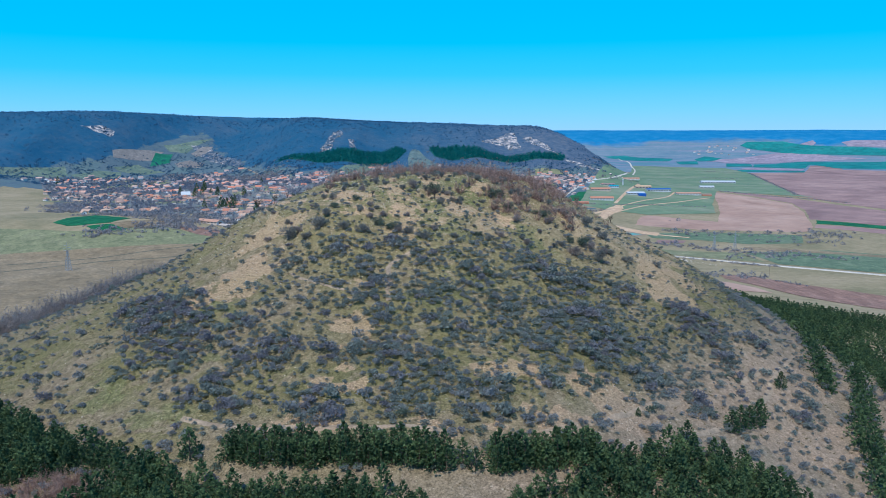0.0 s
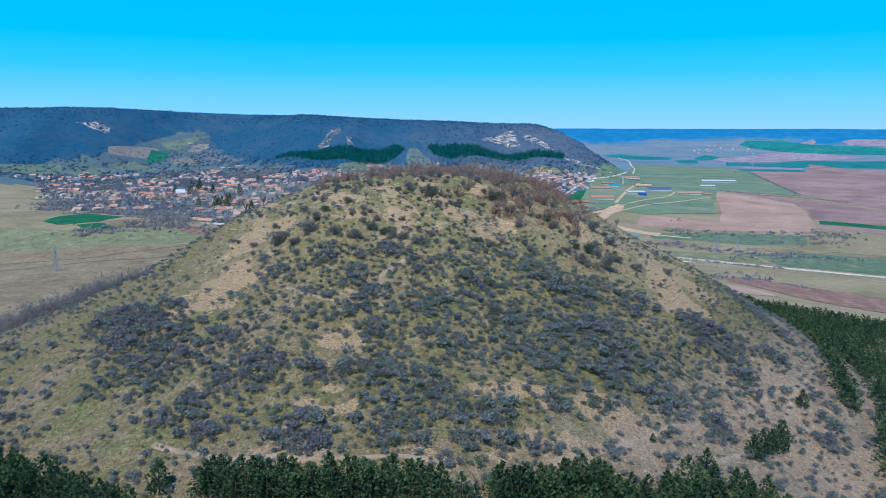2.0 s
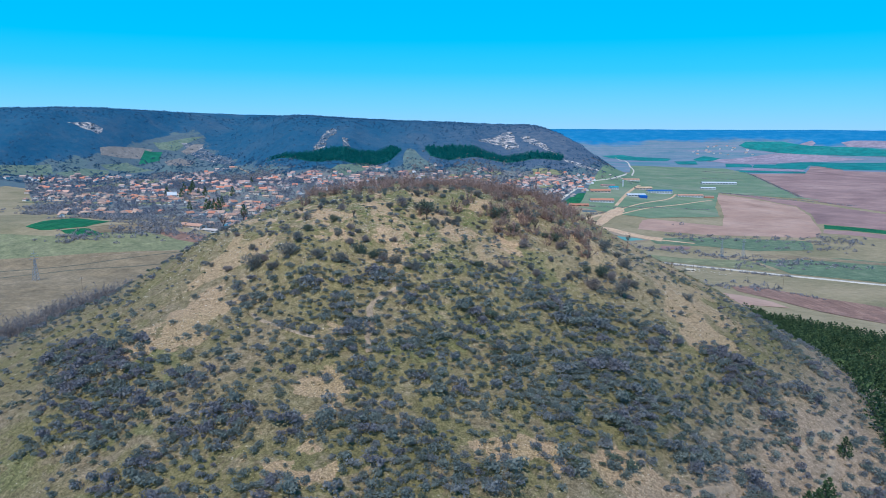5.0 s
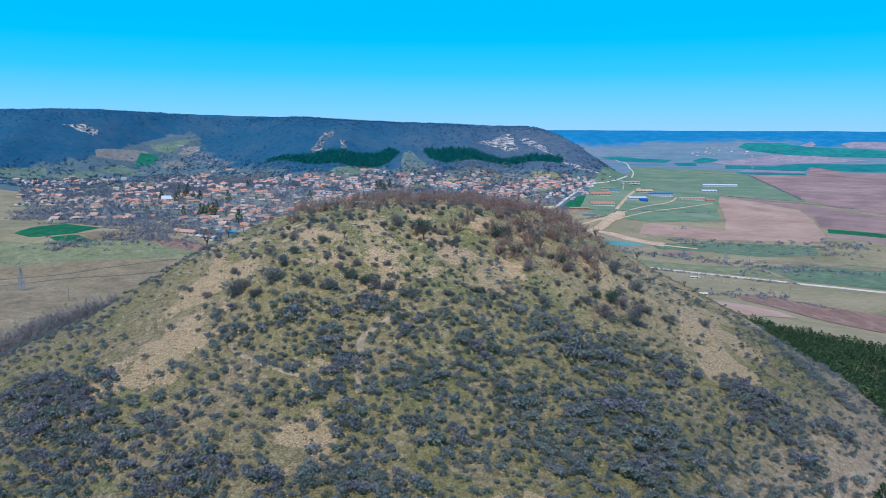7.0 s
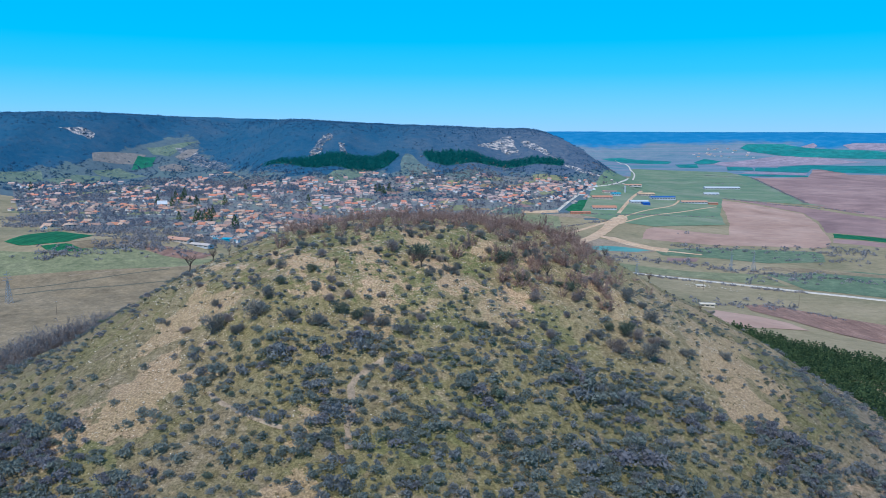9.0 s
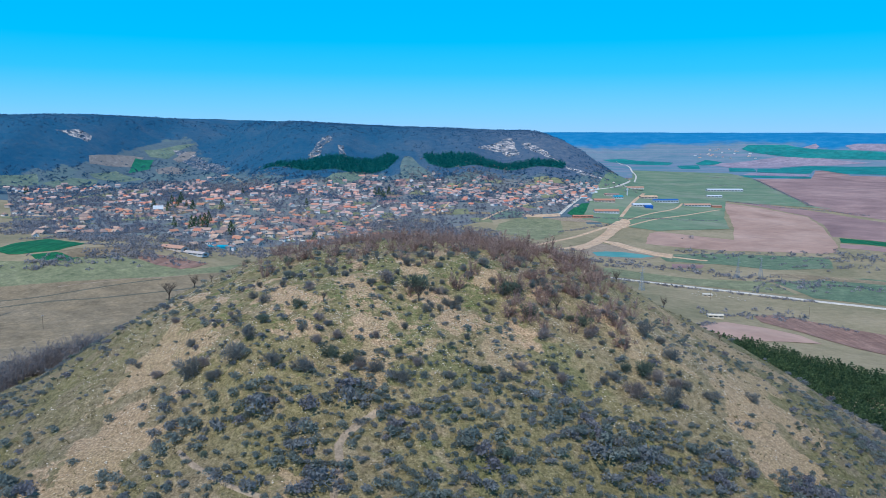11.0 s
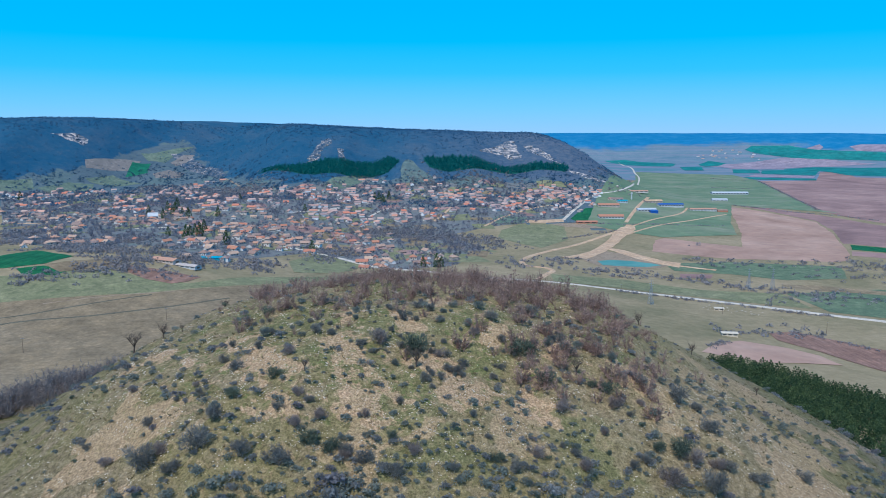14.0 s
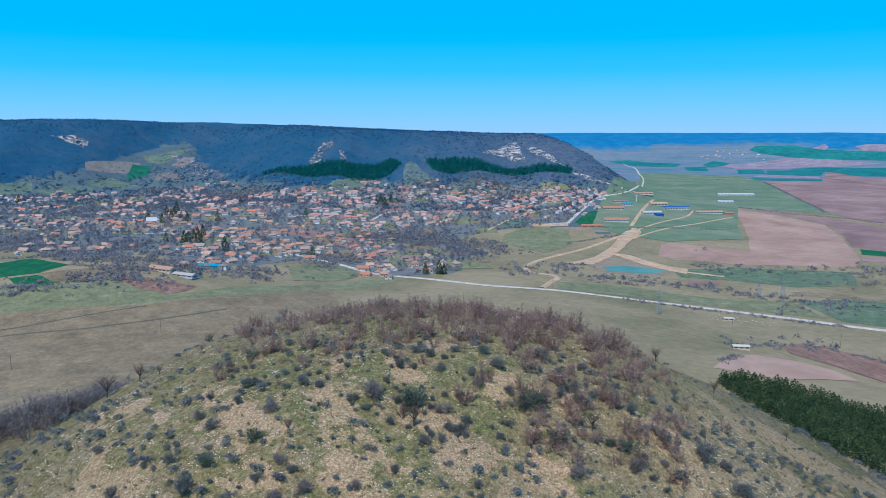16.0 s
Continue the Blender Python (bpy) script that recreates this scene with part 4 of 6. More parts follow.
ribbon("dirt_track", [(312, 1336), (277, 1259), (232, 1160), (197, 1091), (156, 1044)], 8, SAND, "wide sandy track to the pond", "track", 0.52)
ribbon("dirt_track", [(275, 1268), (323, 1336), (381, 1410), (446, 1493), (482, 1566)], 4, SAND, "sandy track through grass", "track", 0.56)
ribbon("dirt_track", [(284, 1251), (334, 1308), (399, 1375), (472, 1448), (534, 1505)], 4, SAND, "sandy track through grass", "track", 0.6)
ribbon("dirt_track", [(99, 853), (118, 908), (127, 931), (120, 951), (103, 952), (98, 984), (113, 1036), (146, 1097), (180, 1146), (223, 1205), (270, 1267)], 5, SAND, "winding sandy track to the road", "track", 0.64)
ribbon("dirt_track", [(232, 1132), (246, 1099), (264, 1055), (279, 1012), (304, 986), (322, 972)], 4, SAND, "sandy track along the pond", "track", 0.68)
patch("field", [(250, 668), (275, 680), (310, 640), (360, 585), (420, 520), (380, 470), (325, 515), (282, 580), (264, 618), (246, 645)], RED_SOIL, "ploughed red-brown field below the hill", lift=0.3)
patch("field", [(170, 585), (190, 612), (213, 630), (240, 622), (258, 606), (262, 585), (236, 582), (205, 572)], TILLED, "pale bare field below the hill", lift=0.28)
patch("field", [(-727.6, 1874.6), (-743.5, 1960.8), (-705.2, 1977.6), (-691.7, 1918.0)], HAZY_WHEAT, "small bright green field on the ridge slope", lift=0.24)
ribbon("footpath", [(22, 157), (34, 164), (43, 171), (51, 178), (61, 186)], 0.9, TRODDEN, "trodden sandy footpath round the foot of the hill", "path", 0.1, "structure", 2.0, 0.4)
ribbon("footpath", [(56, 170), (63, 174), (76, 186), (87, 199), (95, 210), (100, 219), (109, 230), (116, 240)], 0.8, TRODDEN, "trodden sandy footpath past the young pines", "path", 0.1, "structure", 2.0, 0.4)
ribbon("footpath", [(86, 209), (92, 215), (98, 221)], 0.8, TRODDEN, "short worn shortcut above the young pines", "path", 0.1, "structure", 2.0, 0.4)
ribbon("footpath", [(-15, 205), (-16, 211), (-15.5, 217), (-16.5, 221), (-14, 225), (-9, 229)], 0.7, TRODDEN, "narrow eroded gully path climbing between shrubs", "path", 0.1, "structure", 2.0, 0.4)
ribbon("footpath", [(-46, 223), (-40, 217), (-35, 213), (-28, 210)], 0.45, TRODDEN, "faint goat path across the scree", "path", 0.1, "structure", 2.0, 0.3)
ribbon("footpath", [(-60, 165), (-55, 162), (-46, 158), (-39, 157), (-20, 155), (0, 154)], 0.7, TRODDEN, "worn footpath between shrubs and pines", "path", 0.1, "structure", 2.0, 0.4)
patch("town_ground", [(-836, 1559), (-792, 1685), (-684, 1705), (-658, 1820), (-584, 1867), (-456, 1733), (-351, 1646), (-248, 1646), (-151, 1700), (-67, 1673), (26, 1694), (146, 1727), (261, 1694), (322, 1646), (224, 1404), (110, 1313), (19, 1217), (67, 1072), (14, 943), (-52, 920), (-85, 945), (-147, 1019), (-199, 904), (-239, 865), (-315, 915), (-336, 834), (-489, 959)], TOWN_GROUND, "garden and yard ground of the town", "town ground", 0.06, 40)

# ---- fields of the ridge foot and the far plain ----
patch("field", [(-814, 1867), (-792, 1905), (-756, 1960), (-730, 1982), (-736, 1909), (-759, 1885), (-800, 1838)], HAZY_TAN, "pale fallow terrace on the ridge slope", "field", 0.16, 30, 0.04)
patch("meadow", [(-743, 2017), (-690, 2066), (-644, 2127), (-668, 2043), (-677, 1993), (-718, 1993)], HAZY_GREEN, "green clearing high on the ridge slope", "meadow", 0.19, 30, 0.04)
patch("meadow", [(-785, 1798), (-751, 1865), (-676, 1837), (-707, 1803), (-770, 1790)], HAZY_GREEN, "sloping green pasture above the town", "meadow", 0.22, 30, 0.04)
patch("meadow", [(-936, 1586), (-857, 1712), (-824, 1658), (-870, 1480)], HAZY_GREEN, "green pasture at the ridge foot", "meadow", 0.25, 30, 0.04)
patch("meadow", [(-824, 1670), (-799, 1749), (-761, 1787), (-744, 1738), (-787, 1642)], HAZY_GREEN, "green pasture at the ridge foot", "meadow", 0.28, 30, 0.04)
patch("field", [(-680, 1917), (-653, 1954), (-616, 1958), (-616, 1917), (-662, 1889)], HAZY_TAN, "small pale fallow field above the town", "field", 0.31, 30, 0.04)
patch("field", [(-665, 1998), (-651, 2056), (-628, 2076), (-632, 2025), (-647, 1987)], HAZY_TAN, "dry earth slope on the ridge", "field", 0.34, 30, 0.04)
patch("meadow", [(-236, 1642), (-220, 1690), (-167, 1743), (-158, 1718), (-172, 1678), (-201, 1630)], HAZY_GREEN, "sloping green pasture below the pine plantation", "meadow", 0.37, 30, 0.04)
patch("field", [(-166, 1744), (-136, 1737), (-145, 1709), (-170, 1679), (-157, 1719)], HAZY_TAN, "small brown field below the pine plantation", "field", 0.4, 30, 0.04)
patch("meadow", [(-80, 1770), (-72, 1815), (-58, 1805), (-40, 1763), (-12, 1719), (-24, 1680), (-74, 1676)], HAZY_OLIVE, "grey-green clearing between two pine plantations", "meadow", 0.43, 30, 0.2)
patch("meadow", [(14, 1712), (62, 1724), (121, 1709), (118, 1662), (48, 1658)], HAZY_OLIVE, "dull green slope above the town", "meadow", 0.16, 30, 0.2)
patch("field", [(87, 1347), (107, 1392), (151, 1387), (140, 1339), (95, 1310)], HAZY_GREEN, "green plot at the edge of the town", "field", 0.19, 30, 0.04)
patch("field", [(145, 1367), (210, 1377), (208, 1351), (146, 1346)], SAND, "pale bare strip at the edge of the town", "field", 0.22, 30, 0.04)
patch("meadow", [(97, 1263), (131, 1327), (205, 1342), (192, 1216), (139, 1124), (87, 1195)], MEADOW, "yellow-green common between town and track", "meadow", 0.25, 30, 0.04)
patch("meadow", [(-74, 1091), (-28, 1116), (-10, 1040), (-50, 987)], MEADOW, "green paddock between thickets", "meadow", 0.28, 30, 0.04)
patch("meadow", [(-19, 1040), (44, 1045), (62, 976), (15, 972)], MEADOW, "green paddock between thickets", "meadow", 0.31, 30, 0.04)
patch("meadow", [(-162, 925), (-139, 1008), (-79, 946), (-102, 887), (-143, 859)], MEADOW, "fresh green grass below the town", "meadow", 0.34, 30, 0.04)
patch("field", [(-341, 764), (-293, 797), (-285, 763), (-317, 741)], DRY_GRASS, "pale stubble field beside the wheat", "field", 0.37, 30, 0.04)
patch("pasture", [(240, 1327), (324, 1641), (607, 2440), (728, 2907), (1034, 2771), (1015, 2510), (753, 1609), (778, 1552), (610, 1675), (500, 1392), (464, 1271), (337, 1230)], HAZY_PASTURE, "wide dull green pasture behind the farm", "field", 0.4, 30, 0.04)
patch("field", [(1432, 3660), (1479, 3699), (1646, 3680), (1798, 3466), (2253, 3075), (2179, 2973), (1706, 3379), (1555, 3476), (1461, 3601)], HAZY_FAR_WHEAT, "far blue-green wheat field", "field", 0.77, 30, 0.04)
patch("field", [(1700, 3614), (1772, 3642), (1766, 3591), (1687, 3512), (1646, 3499)], HAZY_FAR_BROWN, "far pale fallow hillside", "field", 0.5, 30, 0.04)
patch("field", [(1852, 3531), (1916, 3548), (2094, 3385), (2043, 3302), (1836, 3436)], HAZY_FAR_BROWN, "far pale fallow hillside", "field", 0.53, 30, 0.04)
patch("field", [(1135, 3416), (1560, 3486), (1687, 3390), (1803, 3210), (1686, 3247), (1372, 3172), (1166, 3113)], HAZY_FAR_BROWN, "far mauve-brown ploughed strip", "field", 0.56, 30, 0.04)
patch("field", [(1379, 3128), (1540, 3191), (2190, 2988), (1792, 2461), (1430, 2725), (1427, 2941), (1334, 2783), (1252, 2850)], HAZY_FAR_WHEAT, "far blue-green winter wheat field", "field", 0.59, 30, 0.04)
patch("field", [(1153, 3079), (1258, 3093), (1163, 2841), (1066, 2843)], HAZY_FAR_WHEAT, "far blue-green winter wheat strip", "field", 0.62, 30, 0.04)
patch("field", [(1259, 3058), (1359, 3104), (1316, 2755), (1157, 2818)], HAZY_FAR_WHEAT, "far blue-green winter wheat strip", "field", 0.65, 30, 0.04)
patch("field", [(1035, 2666), (1234, 2575), (1199, 2504), (1012, 2563)], HAZY_FAR_WHEAT, "narrow far wheat strip", "field", 0.68, 30, 0.04)
patch("field", [(1123, 2794), (1303, 2721), (1236, 2601), (1052, 2689)], HAZY_FAR_BROWN, "narrow far ploughed strip", "field", 0.71, 30, 0.04)
patch("field", [(984, 3203), (1090, 3249), (1005, 2973), (933, 2975)], HAZY_FAR_WHEAT, "far blue-green winter wheat field", "field", 0.74, 30, 0.04)
patch("field", [(1135, 3416), (1209, 3501), (1268, 3454), (1108, 3254)], HAZY_FAR_WHEAT, "far blue-green winter wheat field", "field", 0.77, 30, 0.04)
patch("field", [(770, 3638), (876, 3667), (1048, 3452), (969, 3274), (830, 3458)], HAZY_FAR_WHEAT, "far blue-green winter wheat strip", "field", 0.5, 30, 0.04)


ribbon("ditch", [(-370, 578), (-297, 629), (-248, 647), (-200, 677), (-167, 711)], 2.5, DITCH, "shallow rank ditch across the dry pasture", "ditch", 0.2)
ribbon("ditch", [(-367, 621), (-304, 642), (-266, 669), (-225, 701)], 2.0, DITCH, "shallow rank ditch across the dry pasture", "ditch", 0.2)
ribbon("dirt_track", [(-295, 670), (-255, 691), (-212, 714)], 1.0, TRODDEN, "faint pale track in the pasture", "track", 0.2)


# ---- shrubs of the hill ----
BUSHES = [twig_bush(i, 185) for i in range(10)]
TALL_BUSHES = [haze_bush(40 + i) for i in range(6)]
PINES = [pine_crown(i, 11, 9, 5, 1.2) for i in range(6)]

FAR_PINES = [pine_crown(20 + i, 4, 4, 2, 5.0) for i in range(4)]
FAR_TREES = [far_tree(i, 34) for i in range(8)]
FAR_BUSHES = [far_bush(i) for i in range(8)]
CLUMPS = [far_bush(30 + i, 11) for i in range(8)]
rng = np.random.default_rng(7)
# thick and open places of the hillside, and the large single bushes near the top: x, y, radius
DENSE_1 = ((-82, 213, 9.1), (-94, 225, 5.7), (-74, 203, 8.2), (-67, 192, 4.8), (-56, 197, 4.5), (-43, 184, 5.2), (-52, 183, 3.4), (-68, 186, 3.6), (-82, 190, 3.8), (-55, 175, 4.3), (-59, 173, 3), (-29, 163, 5), (-28, 181, 2.7), (-49, 166, 2.6), (-24, 219, 3.3), (-19, 214, 3.8), (-21, 207, 3.6), (-28, 203, 1.5), (-17, 197, 3.5), (-14, 184, 4.5), (-22, 182, 2.7), (-5, 175, 5.2), (3, 169, 3.4), (12, 170, 4.2), (6, 190, 4.6), (11, 221, 5.4), (32, 232, 7.3), (24, 195, 6.2), (34, 207, 6.6))
DENSE_2 = ((-10, 162, 5.1), (-26, 161, 4.5), (-5, 161, 2.9), (26, 175, 3.2), (-3, 196, 2.1), (14, 161, 2.5), (20, 161, 2), (6, 160, 2.4), (47, 204, 6.6), (42, 215, 6.3), (40, 192, 4.8), (41, 232, 6.4), (82, 230, 7.8), (77, 234, 5.5), (107, 266, 5.6), (112, 255, 3.9), (52, 187, 4.6), (58, 194, 3.1), (36, 178, 2.7), (68, 188, 3.4), (84, 214, 3.9), (101, 234, 3.6), (105, 209, 2.4), (101, 200, 2.9), (55, 234, 3.9), (17, 208, 5.6), (-2, 209, 4.8), (-6, 227, 4.3), (-33, 230, 4.1), (-47, 228, 2.8), (-13, 232, 3.1))
DENSE = DENSE_1 + DENSE_2
OPEN_1 = ((-62, 226, 9), (-65, 217, 4.5), (-118, 235, 9.3), (-94, 196, 6.1), (-82, 177, 6.9), (-67, 165, 5), (-109, 212, 6.7), (-55, 182, 2.3), (-73, 191, 2), (-25, 191, 4.6), (-25, 172, 4.2), (-25, 213, 2.6), (18, 178, 3.4), (27, 168, 3.5), (47, 227, 2.6), (77, 263, 9), (75, 245, 6.5), (30, 168, 5.4), (43, 173, 5.4), (50, 193, 2.4), (69, 218, 2.4), (-60, 250, 9), (-42, 204, 3.2), (-72, 240, 7), (-48, 240, 4), (-80, 255, 9))
OPEN = OPEN_1
LARGE_1 = ((-80, 288, 1.3), (-58, 245, 1.8), (-64, 252, 1.2), (-52, 251, 1.6), (-60, 263, 1.5), (-45, 258, 1.1), (-43, 254, 1.5), (-48, 254, 0.9), (-38, 261, 1.9), (-42, 266, 1.6), (-30, 256, 2.2), (-36, 250, 1.9), (-24, 250, 1.6), (-22, 249, 1.2), (-27, 247, 1.4), (-20, 246, 2), (-24, 244, 1.8), (-38, 246, 2.5), (-40, 240, 3.5), (-32, 238, 2.6), (-25, 237, 3.1), (-21, 241, 2.6), (-17, 240, 2.4), (-14, 239, 1.6), (-50, 241, 3.6), (-44, 238, 2.5), (-47, 242, 2.1), (-28, 263, 2), (-21, 270, 1.4), (-35, 267, 1.4), (-42, 272, 1.2), (-43, 288, 1.3))
LARGE_2 = ((-38, 289, 1.8), (-3, 266, 3.8), (-11, 267, 2.9), (-14, 266, 1.8), (-6, 278, 1.9), (9, 274, 1.9), (2, 266, 1.6), (3, 262, 1.5), (12, 263, 1.3), (13, 278, 2.2), (23, 289, 2.6), (19, 271, 3.5), (23, 264, 2.7), (25, 258, 2.6), (-6, 252, 1.3), (8, 250, 1.2), (-12, 247, 1.4), (-3, 240, 1.9), (4, 238, 1.5), (-6, 236, 2.5), (-11, 238, 2.3), (-14, 240, 1.8), (-7, 244, 1.4), (11, 241, 2), (19, 245, 2), (24, 249, 1), (26, 248, 1.5), (28, 245, 2.1), (33, 255, 1.3), (10, 246, 1), (15, 240, 2), (0, 266, 1.3))
LARGE_3 = ((6, 265, 1.6), (33, 267, 1.6), (36, 266, 2.6), (37, 263, 2.5), (40, 262, 1.2), (44, 272, 2.2), (40, 272, 1.7), (43, 266, 1.4), (52, 271, 3.2), (56, 271, 1.8), (57, 264, 2.7), (57, 260, 1.2), (48, 256, 3.4), (44, 255, 2), (50, 254, 2.5), (37, 249, 1.5), (40, 251, 1.8), (44, 248, 3.5), (55, 255, 2.3), (58, 256, 2.1), (52, 249, 3.4), (63, 255, 2.6), (76, 262, 2.1), (33, 251, 0.9))
LARGE = LARGE_1 + LARGE_2 + LARGE_3
TALL_1 = ((18, 264, 2.9), (16, 271, 2.1), (30, 267, 2.1), (45, 263, 2.8), (36, 277, 3), (29, 274, 2.9), (25, 279, 2.7), (42, 292, 3.5), (42, 310, 3.8), (45, 288, 1.9), (8, 293, 3.4), (18, 299, 3.8), (-1, 294, 2.9), (-10, 294, 2.9), (-18, 288, 2.8), (-26, 290, 3.1), (-34, 291, 2.7), (-17, 301, 2.5), (55, 310, 1.5), (26, 298, 2.7), (6, 270, 3), (10, 275, 2.4))
TALL_2 = ((15, 311, 3.6), (21, 315, 3.2), (28, 318, 3.8), (35, 316, 3.4), (-45, 310, 3), (-39, 308, 2.6), (-33, 309, 3.2), (-26, 311, 2.6), (-10, 310, 3.4), (-4, 314, 3), (3, 322, 3.6), (44, 314, 3), (36, 293, 2.8), (19, 281, 3), (21, 273, 3.2), (22, 263, 2.8), (27, 270, 2.6), (38, 270, 2.5), (45, 270, 3), (11, 318, 3.2), (48, 304, 2.6), (-18, 312, 2.8))
TALL_3 = ((16, 293, 2.2), (24, 299, 2.6), (36, 301, 2.7), (34, 279, 2.2), (23, 265, 2.2), (20, 268, 2.3), (26, 261, 2), (37, 272, 2), (34, 267, 2), (38, 265, 1.8), (50, 301, 1.5), (11, 293, 2.3), (46, 268, 1.8), (46, 280, 1.9), (24, 280, 1.8), (17, 274, 1.9), (-2, 280, 1.5), (35, 283, 1.8))
TALL = TALL_1 + TALL_2 + TALL_3


def shrub_share(x, y):
    """How much of the hillside the shrubs cover."""
    d = 0.10 + 0.42 * blob(x, y, 26, 208, 30) + 0.3 * blob(x, y, 2, 192, 32) + 0.14 * blob(x, y, -45, 185, 32) + 0.42 * blob(x, y, -30, 230, 17) + 0.46 * blob(x, y, 8, 229, 18) + 0.34 * blob(x, y, 42, 232, 14) + 0.25 * blob(x, y, 55, 215, 22) + 0.12 * blob(x, y, 92, 240, 22)
    d = d * np.clip(0.8 + 0.9 * waves(x, y, 13, 2.0), 0.15, 1.4)
    for cx, cy, r in DENSE:
        d = np.maximum(d, 1.3 * np.exp(-(np.hypot(x - cx, y - cy) / (1.2 * r)) ** 4))
    for cx, cy, r in OPEN:
        d = d * (1 - 0.94 * np.exp(-(np.hypot(x - cx, y - cy) / (1.1 * r)) ** 4))
    far = np.hypot(x + 5, y - 283)
    return np.clip(d, 0, 1) * (1 - ease(128, 150, far) * (np.abs(x) < 60)) * (1 - ease(142, 175, far)) * np.where(y > 295, 0.12, 1) * (1 - 0.15 * ease(238, 250, y) * (np.abs(x) < 70))


def thicken(x, y, margin):
    t = np.zeros(np.shape(x))
    for cx, cy, r in DENSE:
        t = np.maximum(t, np.exp(-(np.hypot(x - cx, y - cy) / (margin * r)) ** 4))
    return t


cx, cy = spread(rng, 120000, (-190, 140, 175, 400), shrub_share)
thick = thicken(cx, cy, 1.2)
cs = np.clip(rng.gamma(6.0, 0.275, len(cx)), 0.6, 3.0) * (0.86 + 0.36 * thick) * np.where(cy > 238, 0.72, 1)
# no two shrubs stand closer than they would grow
kept, cells = [], collections.defaultdict(list)
for i in range(len(cx)):
    k = (int(cx[i] // 3), int(cy[i] // 3))
    room = 0.50 - 0.19 * thick[i]
    if all((cx[i] - cx[j]) ** 2 + (cy[i] - cy[j]) ** 2 > (room * (cs[i] + cs[j])) ** 2 for a in (-1, 0, 1) for b in (-1, 0, 1) for j in cells[k[0] + a, k[1] + b]):
        cells[k].append(i)
        kept.append(i)
bx, by, bs = cx[kept], cy[kept], cs[kept]
bush_meshes = [tri_mesh("bush", fine_bush(100 + i)) for i in range(6)]
for i, (x, y, r) in enumerate(LARGE):
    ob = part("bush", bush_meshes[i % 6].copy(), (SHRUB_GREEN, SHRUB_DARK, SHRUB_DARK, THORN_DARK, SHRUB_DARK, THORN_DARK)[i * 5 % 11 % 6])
    s = max(r, 0.8)
    ob.matrix_basis = pose(x + 0.3 * math.sin(i * 2.1), y + 0.3 * math.cos(i * 1.7), h(x, y) - 0.05 * s, 0, 0, i * 47 % 360) @ Matrix.Diagonal((s, s, s * (0.85 + 0.05 * (i % 5)), 1))
    tagged(ob, "leafless blue-grey shrub on the stony hillside" if s < 2 else "wide leafless grey shrub on the stony hillside", "bush", "bushes of the hillside")
order = np.argsort(-by + np.abs(bx) * 0.5 + np.where(by > 285, 400, 0))
own, rest = order[:130], order[130:]
for i in own:
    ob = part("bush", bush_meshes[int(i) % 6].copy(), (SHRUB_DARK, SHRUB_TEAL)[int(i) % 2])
    s = float(bs[i])
    ob.matrix_basis = pose(float(bx[i]), float(by[i]), h(bx[i], by[i]) - 0.04 * s, 0, 0, float(i * 47 % 360)) @ Matrix.Diagonal((s, s, s * (0.85 + 0.3 * (i % 7) / 7), 1))
    tagged(ob, "small leafless grey shrub in the hillside grass", "bush", "bushes of the hillside")
tall_meshes = [tri_mesh("bush", b) for b in TALL_BUSHES[:4]]
for i, (x, y, r) in enumerate(TALL):
    ob = part("bush", tall_meshes[i % 4], SHRUB_BROWN)
    s = max(r, 1.0) * 1.05
    ob.matrix_basis = pose(x, y, h(x, y) - 0.05 * s, 0, 0, i * 61 % 360) @ Matrix.Diagonal((s, s, s, 1))
    tagged(ob, "tall brown leafless bush near the hilltop", "bush", "tall bushes of the hilltop")
thick = thicken(bx[rest], by[rest], 1.1) * (0.45 + 0.55 * blob(bx[rest], by[rest], -75, 205, 35) + 0.4 * blob(bx[rest], by[rest], 90, 235, 25))
hue = rng.uniform(size=len(rest)) + 0.35 * waves(bx[rest], by[rest], 16, 5.0) - 0.25 * blob(bx[rest], by[rest], 15, 205, 40)
plum = hue + 0.5 * thick > 1.0
green = ~plum & (rng.uniform(size=len(rest)) < 0.07)
teal = ~plum & ~green & (hue < 0.55)
grey = ~plum & ~green & ~teal
for name, w, size, material, label in (
        ("hill_shrubs", grey, 1.0, SHRUB, "leafless blue-grey shrubs dotted over the stony hill"),
        ("hill_thorn", plum, 1.12, SHRUB_PLUM, "leafless purple-grey thorn thickets on the hillside"),
        ("hill_broom", teal, 0.92, SHRUB_TEAL, "grey-green broom-like shrubs dotted over the hill"),
        ("hill_juniper", green, 0.75, SHRUB_GREEN, "small dark green bushes among the grey shrubs")):
    scatter(name, BUSHES, bx[rest][w], by[rest][w], bs[rest][w] * size, material, label, "shrubs", len(name))
# small tufts between the shrubs
tx, ty = spread(rng, 3600, (-190, 128, 175, 420), lambda x, y: 0.55 * (1 - ease(140, 190, np.hypot(x + 5, y - 283))) * np.where(y > 330, 0.2, 1))
scatter("hill_tufts", [twig_bush(70 + i, 34, 0.8) for i in range(4)], tx, ty, rng.uniform(0.25, 0.7, len(tx)), SHRUB_DRY, "low dry tufts and seedlings on the hill", "tufts", 5)

